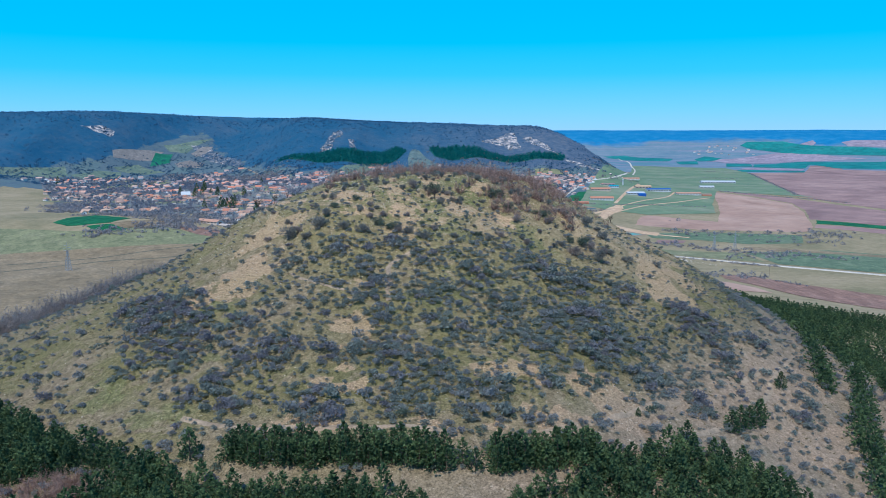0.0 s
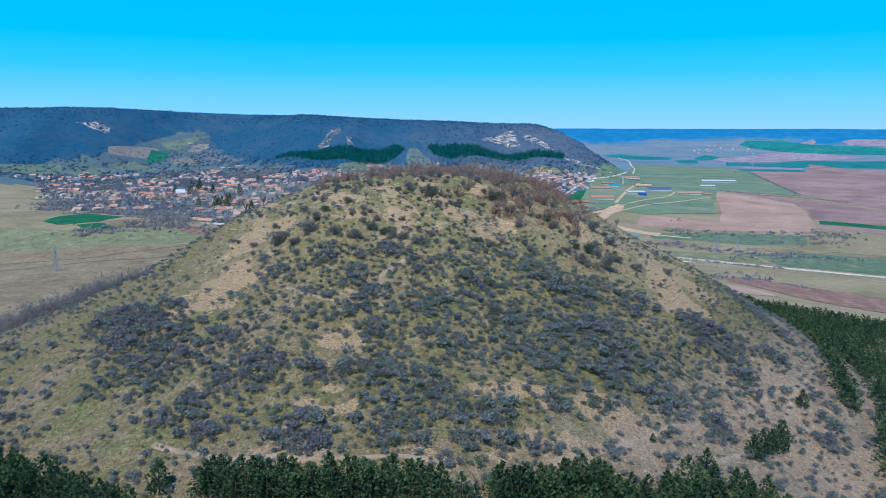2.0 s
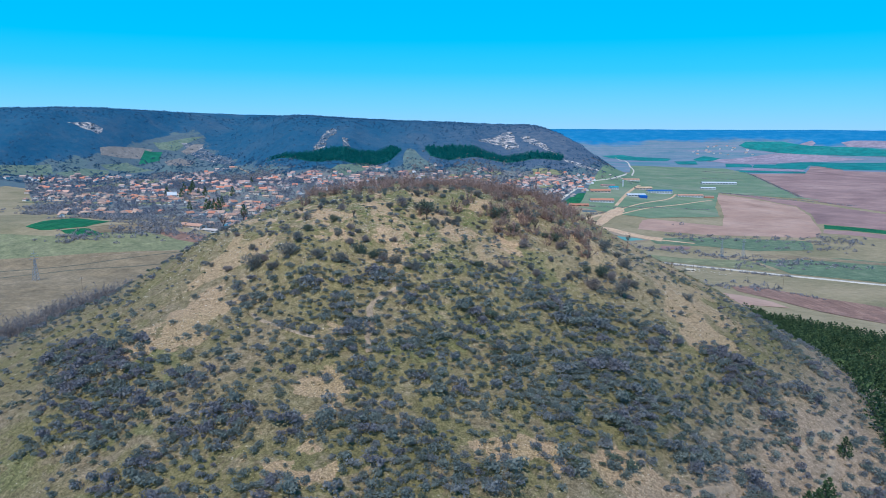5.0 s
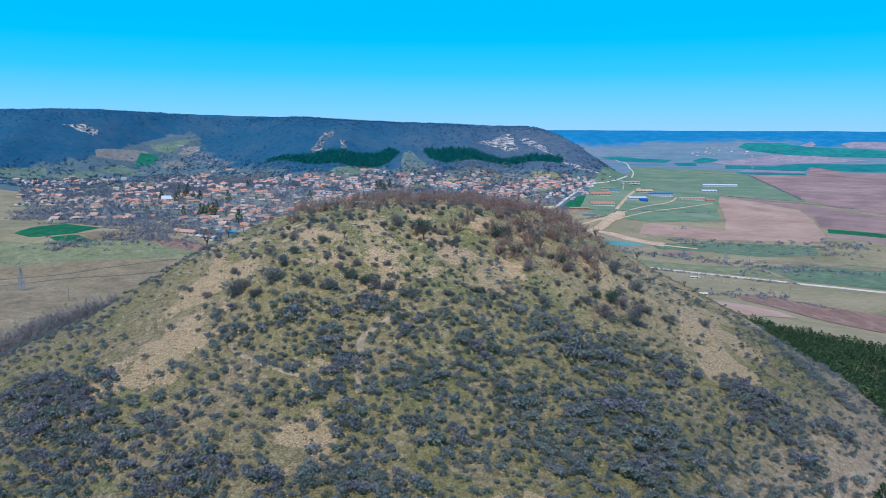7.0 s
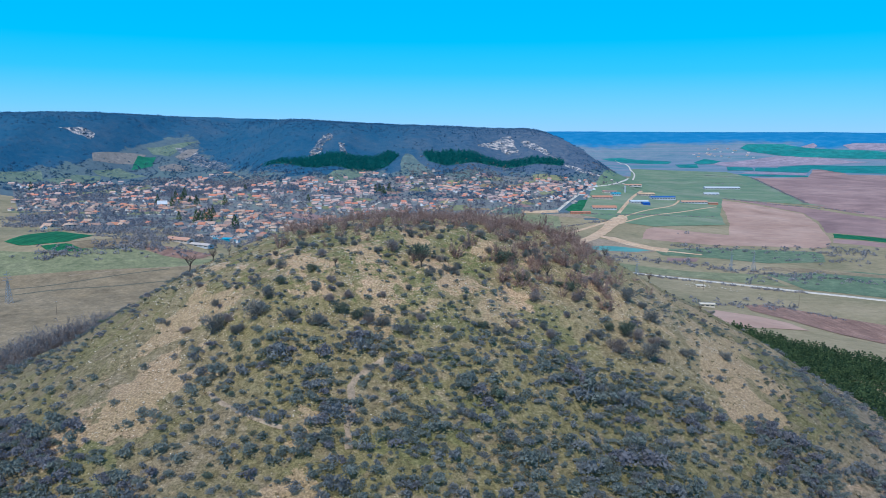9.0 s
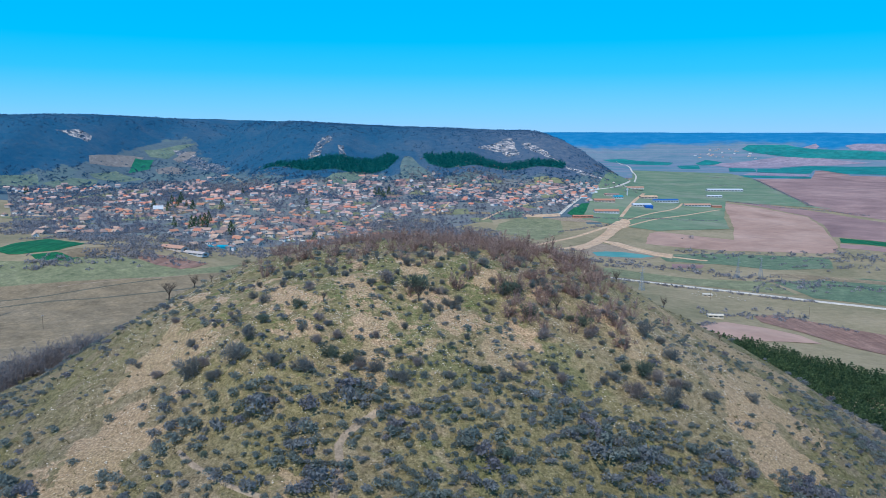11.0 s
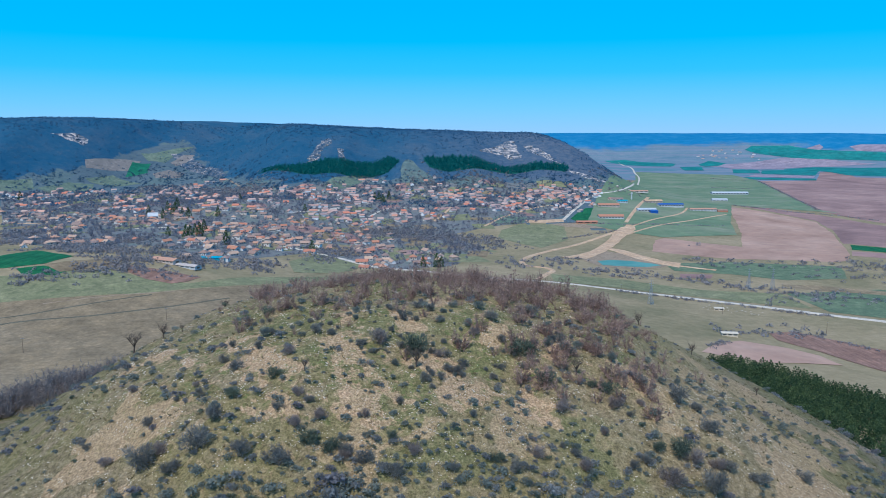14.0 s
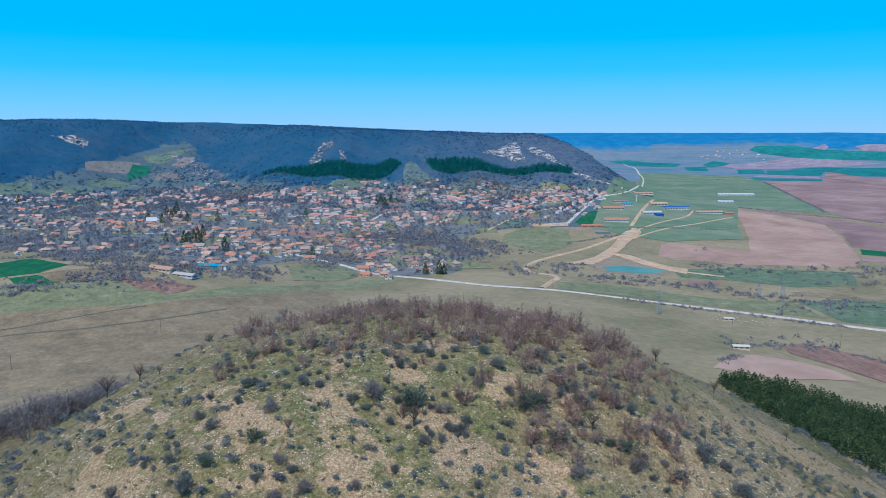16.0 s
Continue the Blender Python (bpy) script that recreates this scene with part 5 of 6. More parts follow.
# the brown thicket on the summit and along its back edge
def crown_share(x, y):
    d = 1.0 * blob(x, y, 2, 322, 20) + 1.0 * blob(x, y, 24, 314, 18) + 0.7 * blob(x, y, -14, 330, 16) + 0.7 * blob(x, y, 40, 302, 13) + 0.8 * blob(x, y, -38, 320, 11) + 0.35 * blob(x, y, 24, 288, 13) + 0.35 * blob(x, y, 48, 312, 12) + 0.25 * blob(x, y, 0, 298, 22) + 0.7 * blob(x, y, -26, 292, 9) + 0.6 * blob(x, y, -40, 290, 9) + 0.6 * blob(x, y, -12, 300, 9) + 0.5 * blob(x, y, 34, 280, 9) + 0.4 * blob(x, y, 46, 284, 10) + 0.35 * blob(x, y, 28, 268, 8) + 0.4 * blob(x, y, 18, 300, 10)
    return np.clip(d, 0, 1)


sx, sy = spread(rng, 1900, (-75, 262, 95, 350), crown_share)
scatter("summit_thicket", [haze_bush(80 + i, 14, 250) for i in range(6)], sx, sy, np.clip(rng.gamma(6, 0.26, len(sx)), 0.7, 2.6), SHRUB_BROWN, "reddish brown leafless thicket crowning the hilltop", "thicket", 6)
# the belt of thicket along the left foot of the hill
lx, ly = spread(rng, 4600, (-225, 280, -110, 505), lambda x, y: np.exp(-((x + 147 - 0.3 * (y - 440)) / 10) ** 2) * ease(285, 315, y) * (1 - ease(445, 500, y)))
scatter("foot_thicket", [haze_bush(60 + i, 14, 190) for i in range(6)], lx, ly, rng.uniform(2.8, 5.6, len(lx)) * 1.3, THORN_DARK, "brown-grey thicket along the foot of the hill", "thicket", 8)
rx, ry = spread(rng, 700, (100, 150, 200, 480), lambda x, y: 0.5 * np.exp(-((np.hypot(x + 5, y - 283) - 138) / 6) ** 2))
scatter("slope_thicket", BUSHES, rx, ry, rng.uniform(1.2, 2.4, len(rx)), SHRUB, "grey shrubs along the edge of the pine belt", "shrubs", 9)


wx, wy = spread(rng, 260, (-102, 136, -66, 156), lambda x, y: np.exp(-(((x + 84) / 13) ** 2 + ((y - 146) / 6) ** 2) ** 2))
scatter("brown_thicket", [haze_bush(90 + i, 14, 200) for i in range(4)], wx, wy, rng.uniform(1.2, 2.4, len(wx)), SHRUB_BROWN, "brown leafless bushes in a gap among the pines", "thicket", 13)
# stones of the hill
def stone_model(seed):
    """A squat, broken stone of eight faces."""
    r = np.random.default_rng(seed)
    v = np.array([(0.6, 0, 0), (0, 0.5, 0), (-0.6, 0, 0), (0, -0.5, 0), (0, 0, 0.4), (0, 0, -0.4)]) + r.normal(size=(6, 3)) * 0.1
    return np.array([[v[i], v[j], v[k]] for i, j, k in ((0, 1, 4), (1, 2, 4), (2, 3, 4), (3, 0, 4), (1, 0, 5), (2, 1, 5), (3, 2, 5), (0, 3, 5))])


STONES = [stone_model(i) for i in range(5)]
qx, qy = spread(rng, 34000, (-150, 140, 150, 345), lambda x, y: np.clip(0.06 + 0.9 * blob(x, y, -61, 226, 13) + 0.5 * blob(x, y, -66, 216, 8) + 0.6 * blob(x, y, -75, 262, 22) + 0.45 * blob(x, y, -10, 255, 34) + 0.35 * blob(x, y, 70, 268, 22) + 0.5 * blob(x, y, 43, 172, 12), 0, 1))
ux, uy = spread(rng, 44000, (-75, 236, 75, 310), lambda x, y: np.clip(0.2 + 0.75 * waves(x, y, 9, 1.3) + 0.3 * waves(x, y, 4, 0.3), 0.02, 0.8) * (1 - 0.6 * ease(285, 305, y)))
qx, qy = np.concatenate([qx, ux]), np.concatenate([qy, uy])
scatter("hill_stones", STONES, qx, qy, rng.uniform(0.11, 0.25, len(qx)) * rng.uniform(0.6, 1.9, len(qx)), STONE, "pale limestone rubble strewn over the hillside", "stones", 10, 0.1)
# dry grass
gx, gy = spread(rng, 12000, (-160, 136, 150, 345), lambda x, y: np.clip(0.75 + 0.5 * waves(x, y, 12, 3.0), 0.1, 1) * (1 - ease(135, 170, np.hypot(x + 5, y - 283))))
scatter("hill_grass", [grass_tuft(i) for i in range(5)], gx, gy, rng.uniform(0.3, 0.75, len(gx)), GRASS_BLADES, "dry and fresh grass tufts over the whole hill", "grass", 19)


# ---- single trees ----
def lone_tree(tall, label, seed):
    """A leafless tree with a forked trunk, limbs and twigs."""
    r = random.Random(seed)
    root = tagged(new("bare_tree"), label, "tree", "leafless trees")
    bm = bmesh.new()
    beam(bm, (0, 0, -0.4), (0.05 * tall, 0, 0.32 * tall), 0.035 * tall, 7, 0.024 * tall)
    part("trunk", bm, BARK, root)
    for k in range(7):
        a = k * 0.9 + r.uniform(-0.3, 0.3)
        p = Vector((0.04 * tall, 0, tall * r.uniform(0.2, 0.32)))
        q = p + Vector((math.cos(a) * r.uniform(0.15, 0.3), math.sin(a) * r.uniform(0.15, 0.3), r.uniform(0.18, 0.4))) * tall
        bm = bmesh.new()
        beam(bm, p, q, 0.016 * tall, 5, 0.007 * tall)
        for j in range(9):
            s = p.lerp(q, r.uniform(0.4, 1.0))
            e = s + Vector((r.uniform(-0.2, 0.2), r.uniform(-0.2, 0.2), r.uniform(0.05, 0.25))) * tall
            beam(bm, s, e, 0.006 * tall, 3, 0.002 * tall)
            for _ in range(3):
                u = s.lerp(e, r.uniform(0.4, 1))
                beam(bm, u, u + Vector((r.uniform(-0.1, 0.1), r.uniform(-0.1, 0.1), r.uniform(0.0, 0.12))) * tall, 0.003 * tall, 3, 0.001 * tall)
        part("limb", bm, BARK, root)
    return root


lone = [lone_tree(6.0, "dark leafless tree with a wide crown on the slope", 1), lone_tree(6.5, "leafless forked tree on the skyline of the hill", 2)]
for i, (x, y, s) in enumerate([(-74, 299, 1.15), (-68, 303, 0.8), (-60, 330, 0.7), (-49, 334, 0.75), (-41, 336, 0.8), (-3, 262, 0.85), (30, 270, 0.8), (72, 322, 0.7), (-24, 256, 0.5), (58, 326, 0.8), (85, 308, 0.45), (-62, 300, 0.4)]):
    m = pose(x, y, h(x, y), 0, 0, i * 53) @ Matrix.Diagonal((s, s, s, 1))
    if i < 2:
        lone[i].matrix_basis = m
    else:
        copy_thing(lone[i % 2], m).matrix_basis = m


# ---- pines at the foot of the hill ----
def pine(label, k):
    root = tagged(new("pine"), label, "pine", "pines of the plantation")
    bm = bmesh.new()
    beam(bm, (0, 0, -0.06), (0, 0, 0.9), 0.022, 6, 0.006)
    part("trunk", bm, BARK, root)
    part("crown", tri_mesh("crown", PINES[k]), NEEDLES, root)
    return root


pines = [pine("young dark green pine in the plantation below the hill", k) for k in range(6)]


def plant(x, y, tall, i):
    m = pose(x, y, h(x, y), 0, 0, i * 67 % 360) @ Matrix.Diagonal((tall * 1.05, tall * 1.05, tall, 1))
    if i < 6:
        pines[i].matrix_basis = m
    else:
        copy_thing(pines[i % 6], m).matrix_basis = m


places = [(-53.5, 150.5, 7.0), (73, 181, 6.0), (76.5, 184.5, 6.6), (80, 187.5, 6.2), (83.5, 191, 6.8), (86, 194.5, 5.8), (99.5, 213, 5.2), (57, 167, 6.0), (47, 173, 2.2), (4, 144, 5.5), (6.5, 142.5, 4.8)]
pr = random.Random(3)
for u in range(26):
    s = u / 25
    for k in range(2):
        places.append((-44.5 + 45 * s + pr.uniform(-0.7, 0.7), 149.5 - 8 * s + 3 * s * s + k * 2.6 - 1.5 + pr.uniform(-0.8, 0.8), pr.uniform(5.2, 7.0)))
for u in range(15):
    s = u / 14
    for k in range(2):
        places.append((10.5 + 22 * s + pr.uniform(-0.7, 0.7), 144.5 + 7 * s + k * 2.8 - 1.5 + pr.uniform(-0.8, 0.8), pr.uniform(5.4, 7.2)))
for i, (x, y, tall) in enumerate(places):
    plant(x, y, tall, i)
MASS_WEST = [(-140, 196), (-118, 188), (-104, 178), (-97, 170), (-88, 164), (-73, 155), (-60, 147), (-46, 140.5), (-38, 138), (-20, 135.5), (-3, 133.5), (-3, 127), (-60, 127), (-140, 130)]
MASS_EAST = [(27, 143), (34, 152), (46, 158), (58, 164), (74, 168), (79, 161), (84, 150), (84, 127), (14, 127), (14, 136), (20, 138)]
BELT = [(95, 140), (100, 176), (110, 210), (119, 235), (128, 262), (142, 300), (158, 360), (170, 420), (166, 490), (160, 552), (180, 566), (212, 540), (236, 500), (262, 455), (272, 400), (262, 330), (240, 260), (210, 200), (185, 140)]
for block, count, seed in ((MASS_WEST, 2600, 1), (MASS_EAST, 1100, 2)):
    r = np.random.default_rng(seed)
    kept = []
    for x, y in zip(r.uniform(-150, 90, count * 4), r.uniform(117, 197, count * 4)):
        if inside(block, x, y) and waves(np.array(x), np.array(y), 17, 1.0) > -0.8 and ((x + 84) / 15) ** 2 + ((y - 146) / 7) ** 2 > 1 and all((x - a) ** 2 + (y - b) ** 2 > 4.2 for a, b in kept[-400:]):
            kept.append((x, y))
    xs, ys = np.array(kept).T
    scatter("pine_wood", PINES, xs, ys, r.uniform(5.2, 7.6, len(xs)), NEEDLES, "dense wood of young dark green pines", "pines", seed)
r = np.random.default_rng(4)
x, y = r.uniform(95, 275, 16000), r.uniform(138, 570, 16000)
edge_y = (140, 172, 184, 203, 228, 250, 300, 360, 420, 560)
edge_x = (96, 102, 106, 113, 127, 134, 151, 169, 181, 190)
row = x - np.interp(y, edge_y, edge_x) + 0.7 * waves(x, y, 30, 2.0)
rows = ((row > -9 + 4 * (1 - ease(219, 228, y))) & (row < -4.5) & (y > 222)) | ((row > 3) & ((row - 3) % 14.5 < 6.0))
keep = inside(BELT, x, y) & np.where(y < 430, rows, 1).astype(bool)
x, y = x[keep], y[keep]
pick, cell = [], set()
for i in range(len(x)):
    c = (int(x[i] / 2.9), int(y[i] / 2.9))
    if c not in cell:
        cell.add(c)
        pick.append(i)
scatter("pine_belt", [pine_crown(50 + i, 7, 6, 4, 1.45) for i in range(5)], x[pick], y[pick], r.uniform(6.0, 8.6, len(pick)), NEEDLES, "long belt of dark green pines in planted rows", "pines", 7)


# ---- woods on the ridge ----
def on_ridge(x, y):
    return ridge_height(x, y)


wx, wy = spread(rng, 15000, (-1250, 1560, 460, 2330), lambda x, y: np.clip((on_ridge(x, y) - 36) / 30, 0, 1) * np.clip(0.2 + 0.8 * ease(0.80, 0.97, on_ridge(x, y) / (186 - 37 * ease(-1000, 320, x))) + 0.9 * (1 - ease(48, 80, on_ridge(x, y))), 0, 1)
                * (1 - 0.8 * blob(x, y, -745, 1915, 70)) * (1 - 0.9 * blob(x, y, -50, 1760, 45)) * (1 - 0.8 * blob(x, y, 170, 1930, 55)) * (1 - 0.8 * blob(x, y, 245, 1870, 45)))
scatter("ridge_wood", CLUMPS, wx, wy, rng.uniform(5.0, 9.0, len(wx)), HAZY_BARE_WOOD, "leafless oak wood on the ridge slope, blued by painted haze", "wood", 11, 0.1, (0.7, 1.1))

PLANTATION_WEST = [(-392.5, 1765), (-316.3, 1764), (-197.8, 1790), (-114.6, 1836), (-87.8, 1806), (-109.9, 1756), (-167.8, 1726), (-259.6, 1706)]
PLANTATION_EAST = [(-34, 1820), (24.8, 1839), (99.8, 1818), (224.7, 1816), (292, 1806), (278, 1774), (148.3, 1784), (23.7, 1752), (-19.0, 1775)]
for block in (PLANTATION_WEST, PLANTATION_EAST):
    patch("plantation_floor", block, PINE_FLOOR_SHADE, "dark floor between the far pines, shade painted in", "ground", 0.2, 30, 0.04)
    px, py = spread(rng, 4800, (min(p[0] for p in block), 1700, max(p[0] for p in block), 1842), lambda x, y: inside(block, x, y) * 1.0)
    scatter("pine_plantation", FAR_PINES, px, py, rng.uniform(6.5, 8.5, len(px)), HAZY_NEEDLES, "dense dark green pine plantation at the ridge foot", "plantation", 12)


def scar(name, poly, label, blocks, material=CHALK):
    """A limestone outcrop: pale bare ground with broken ledges standing out of it."""
    root = patch(name, poly, material, label, "outcrop", 0.3, 10, 0.5, "structure")
    r = np.random.default_rng(blocks)
    xs, ys = spread(r, blocks * 5, (min(p[0] for p in poly), min(p[1] for p in poly), max(p[0] for p in poly), max(p[1] for p in poly)), lambda x, y: inside(poly, x, y) * 1.0)
    bm = bmesh.new()
    for x, y, z in zip(xs[:blocks], ys[:blocks], land(xs[:blocks], ys[:blocks])):
        s = r.uniform(1.0, 3.2)
        geo = bmesh.ops.create_icosphere(bm, subdivisions=1, radius=s, matrix=Matrix.Translation((x, y, z + 0.2 * s)) @ pose(0, 0, 0, 0, 0, r.uniform(0, 180)) @ Matrix.Diagonal((1.5, 0.8, 0.8, 1)))
        for v in geo["verts"]:
            v.co += Vector(r.normal(size=3)) * s * 0.16
    part("ledges", bm, CHALK, root, "broken pale limestone ledges")


scar("limestone_outcrop", [(-292, 1775), (-284, 1830), (-276, 1915), (-258, 1920), (-246, 1885), (-262, 1850), (-262, 1790)], "pale limestone outcrop showing through the wood", 30, SCREE)
scar("limestone_outcrop", [(-232, 1850), (-218, 1845), (-200, 1790), (-214, 1780)], "small pale limestone outcrop above the pines", 12, SCREE)
scar("limestone_outcrop", [(95, 1885), (120, 1935), (160, 1990), (185, 1995), (188, 1940), (192, 1868), (168, 1860), (150, 1905)], "broad pale rock face on the end of the ridge", 34)
scar("limestone_outcrop", [(204, 1950), (230, 1945), (250, 1905), (266, 1835), (285, 1800), (268, 1800), (246, 1850), (225, 1880), (208, 1915)], "broad pale rock face on the end of the ridge", 26)
scar("limestone_outcrop", [(-905, 1900), (-870, 1945), (-838, 1942), (-836, 1910), (-870, 1905)], "pale earth slip in the wood", 14)
scar("limestone_outcrop", [(-680, 2048), (-632, 2066), (-575, 2000), (-512, 1915), (-488, 1864), (-535, 1890), (-592, 1965), (-651, 2008)], "broken pale slope beside the ridge clearing", 16, SCREE)
scar("limestone_outcrop", [(-560, 1800), (-535, 1850), (-500, 1835), (-515, 1790)], "pale earth slip above the town", 10, SCREE)
scar("limestone_outcrop", [(290, 1795), (340, 1770), (420, 1755), (415, 1740), (330, 1750), (288, 1778)], "pale quarry edge at the ridge end", 14)
# ---- the town ----
def gabled(w, d, tall, pitch, over=0.5, thick=0.25):
    """Walls with gable ends, and a two-sided roof slab with eaves. Returns two bmeshes; the ridge runs along x."""
    wall, roof = bmesh.new(), bmesh.new()
    x, y, top = w / 2, d / 2, tall + pitch
    v = [wall.verts.new(p) for p in ((-x, -y, -1), (x, -y, -1), (x, y, -1), (-x, y, -1), (-x, -y, tall), (x, -y, tall), (x, y, tall), (-x, y, tall), (-x, 0, top), (x, 0, top))]
    for f in ((0, 1, 5, 4), (2, 3, 7, 6), (1, 2, 6, 9, 5), (3, 0, 4, 8, 7)):
        wall.faces.new([v[i] for i in f])
    k = pitch / y
    X, Y = x + over, y + over
    low, high = tall - over * k, top
    for s in (1, -1):
        a = [roof.verts.new(p) for p in ((-X, s * Y, low), (X, s * Y, low), (X, 0, high), (-X, 0, high), (-X, s * Y, low + thick), (X, s * Y, low + thick), (X, 0, high + thick), (-X, 0, high + thick))]
        for f in ((0, 1, 2, 3), (4, 5, 6, 7), (0, 1, 5, 4), (1, 2, 6, 5), (3, 0, 4, 7)):
            roof.faces.new([a[i] for i in f])
    for b in (wall, roof):
        bmesh.ops.recalc_face_normals(b, faces=b.faces[:])
    return wall, roof


def hipped(w, d, tall, pitch, over=0.6):
    wall, roof = bmesh.new(), bmesh.new()
    boxes(wall, (-w / 2, -d / 2, -1, w / 2, d / 2, tall))
    X, Y, r = w / 2 + over, d / 2 + over, max(w / 2 - d / 2, 0.3)
    v = [roof.verts.new(p) for p in ((-X, -Y, tall - 0.1), (X, -Y, tall - 0.1), (X, Y, tall - 0.1), (-X, Y, tall - 0.1), (-X, -Y, tall + 0.15), (X, -Y, tall + 0.15), (X, Y, tall + 0.15), (-X, Y, tall + 0.15), (-r, 0, tall + pitch), (r, 0, tall + pitch))]
    for f in ((3, 2, 1, 0), (0, 1, 5, 4), (1, 2, 6, 5), (2, 3, 7, 6), (3, 0, 4, 7), (4, 5, 9, 8), (5, 6, 9), (6, 7, 8, 9), (7, 4, 8)):
        roof.faces.new([v[i] for i in f])
    bmesh.ops.recalc_face_normals(roof, faces=roof.faces[:])
    return wall, roof


def house(w, d, tall, pitch, hip, label, group="houses of the town"):
    root = tagged(new("house"), label, "house", group)
    tall, pitch = tall * 0.78, pitch * 1.25
    wall, roof = (hipped if hip else gabled)(w, d, tall, pitch)
    part("wall", wall, WALLS, root)
    part("roof", roof, ROOFS, root, "weathered clay tile roof")
    part("chimney", boxes(bmesh.new(), (w * 0.2, 0.4, tall + pitch * 0.4, w * 0.2 + 0.7, 1.1, tall + pitch + 0.7)), WALLS, root)
    part("door", boxes(bmesh.new(), (-0.5, -d / 2 - 0.06, 0, 0.5, -d / 2 + 0.05, 2.1)), WOOD, root)
    for cx in (-w * 0.3, w * 0.3):
        part("window", boxes(bmesh.new(), (cx - 0.7, -d / 2 - 0.05, tall - 1.9, cx + 0.7, -d / 2 + 0.05, tall - 0.6)), GLASS, root)
    part("window", boxes(bmesh.new(), (w / 2 - 0.05, -0.7, tall - 1.9, w / 2 + 0.05, 0.7, tall - 0.6)), GLASS, root)
    return root


TOWN = [(-836, 1559), (-792, 1685), (-684, 1705), (-658, 1820), (-584, 1867), (-456, 1733), (-351, 1646), (-248, 1646), (-151, 1700), (-67, 1673), (26, 1694), (146, 1727), (261, 1694), (322, 1646), (224, 1404), (110, 1313), (19, 1217), (67, 1072), (14, 943), (-52, 920), (-85, 945), (-147, 1019), (-199, 904), (-239, 865), (-315, 915), (-336, 834), (-489, 959)]
# middles of the clusters of houses
QUARTERS_1 = ((-785, 1544), (-758, 1639), (-722, 1696), (-710, 1443), (-632, 1250), (-531, 1198), (-569, 1178), (-498, 1179), (-459, 1065), (-413, 921), (-366, 928), (-632, 1635), (-592, 1590), (-551, 1394), (-481, 1337), (-447, 1170), (-426, 1198), (-579, 1708), (-546, 1788), (-502, 1696), (-380, 1181), (-409, 1264), (-453, 1587), (-366, 1352), (-354, 1392), (-314, 1260), (-294, 1250), (-325, 1088), (-290, 1068), (-266, 1057), (-267, 1143), (-237, 1116), (-229, 1144), (-277, 963), (-256, 956), (-230, 911), (-212, 933), (-343, 1565), (-290, 1382), (-305, 1590), (-264, 1609), (-234, 1497), (-218, 1592), (-193, 1606), (-154, 1616))
QUARTERS_2 = ((-144, 1517), (-168, 1559), (-135, 1649), (-82, 1605), (-170, 1332), (-156, 1380), (-124, 1318), (-71, 1345), (-36, 1393), (-16, 1371), (-192, 1367), (-214, 1225), (-196, 1250), (2, 1650), (-42, 1601), (24, 1580), (57, 1583), (81, 1626), (75, 1512), (95, 1460), (126, 1497), (155, 1477), (154, 1567), (191, 1599), (230, 1641), (234, 1592), (226, 1473), (275, 1626), (-246, 1108), (-227, 1042), (-198, 1071), (-175, 1099), (-157, 1091), (-178, 1041), (-150, 1181), (-109, 1178), (-109, 1104), (-91, 1087), (-69, 980), (-54, 959), (-24, 977), (-4, 993), (307, 1627), (258, 1542))
QUARTERS = QUARTERS_1 + QUARTERS_2
homes = []
hr = np.random.default_rng(21)
for cx, cy in QUARTERS * 13:
    x, y = float(cx + hr.normal() * 17), float(cy + hr.normal() * 30)
    if all((x - a) ** 2 + (y - b) ** 2 > 125 for a, b in homes):
        homes.append((x, y))
homes += [(-366, 928), (-357, 923), (-405, 911), (-411, 905)]
homes.sort(key=lambda p: p[1])
kinds = []
for w, d, tall, pitch, hip, label in (
        (11, 8, 3.4, 2.2, False, "low plastered house with a faded clay tile roof"),
        (10, 9, 5.6, 2.0, True, "two-storey plastered house with an orange tile roof"),
        (13, 7, 3.0, 2.0, False, "long low house with a brown tile roof"),
        (9, 8, 4.2, 2.4, True, "small square house with a red tile roof"),
        (8, 6, 2.8, 1.7, False, "small outbuilding with a grey-brown tile roof"),
        (15, 8, 3.2, 2.2, False, "long farmhouse with a weathered tile roof")):
    kinds.append(house(w, d, tall, pitch, hip, label))
rr = random.Random(5)


def street_turn(x, y):
    return math.degrees(0.5 * math.sin(x / 230 + 1) + 0.4 * math.sin(y / 170)) + rr.choice((0, 0, 90)) + rr.uniform(-22, 22)


for i, (x, y) in enumerate(homes[:290]):
    m = pose(x, y, h(x, y) + 0.1, 0, 0, street_turn(x, y)) @ Matrix.Diagonal((*(rr.uniform(0.68, 0.95),) * 3, 1))
    if i < len(kinds):
        kinds[i].matrix_basis = m
    else:
        copy_thing(rr.choice(kinds), m).matrix_basis = m
far_walls, far_roofs = ([], []), ([], [])
village = [(x + float(hr.normal()) * 26, y + float(hr.normal()) * 40) for x, y in [(1230, 3621), (1285, 3630), (1327, 3601), (1376, 3595), (1413, 3557)] for k in range(5)]
for x, y in homes[290:] + village:
    w, d, tall, pitch = rr.uniform(7, 13), rr.uniform(5.5, 8), rr.uniform(1.9, 3.0), rr.uniform(1.8, 2.6) * (0.55 if y > 3000 else 1)
    m = np.array(pose(x, y, h(x, y) + 0.1, 0, 0, street_turn(x, y)))
    for bm, (vs, fs) in zip(gabled(w, d, tall, pitch), (far_walls, far_roofs)):
        base = len(vs)
        bm.verts.index_update()
        vs += [tuple((m @ np.array((*v.co, 1)))[:3]) for v in bm.verts]
        fs += [tuple(base + v.index for v in f.verts) for f in bm.faces]
        bm.free()
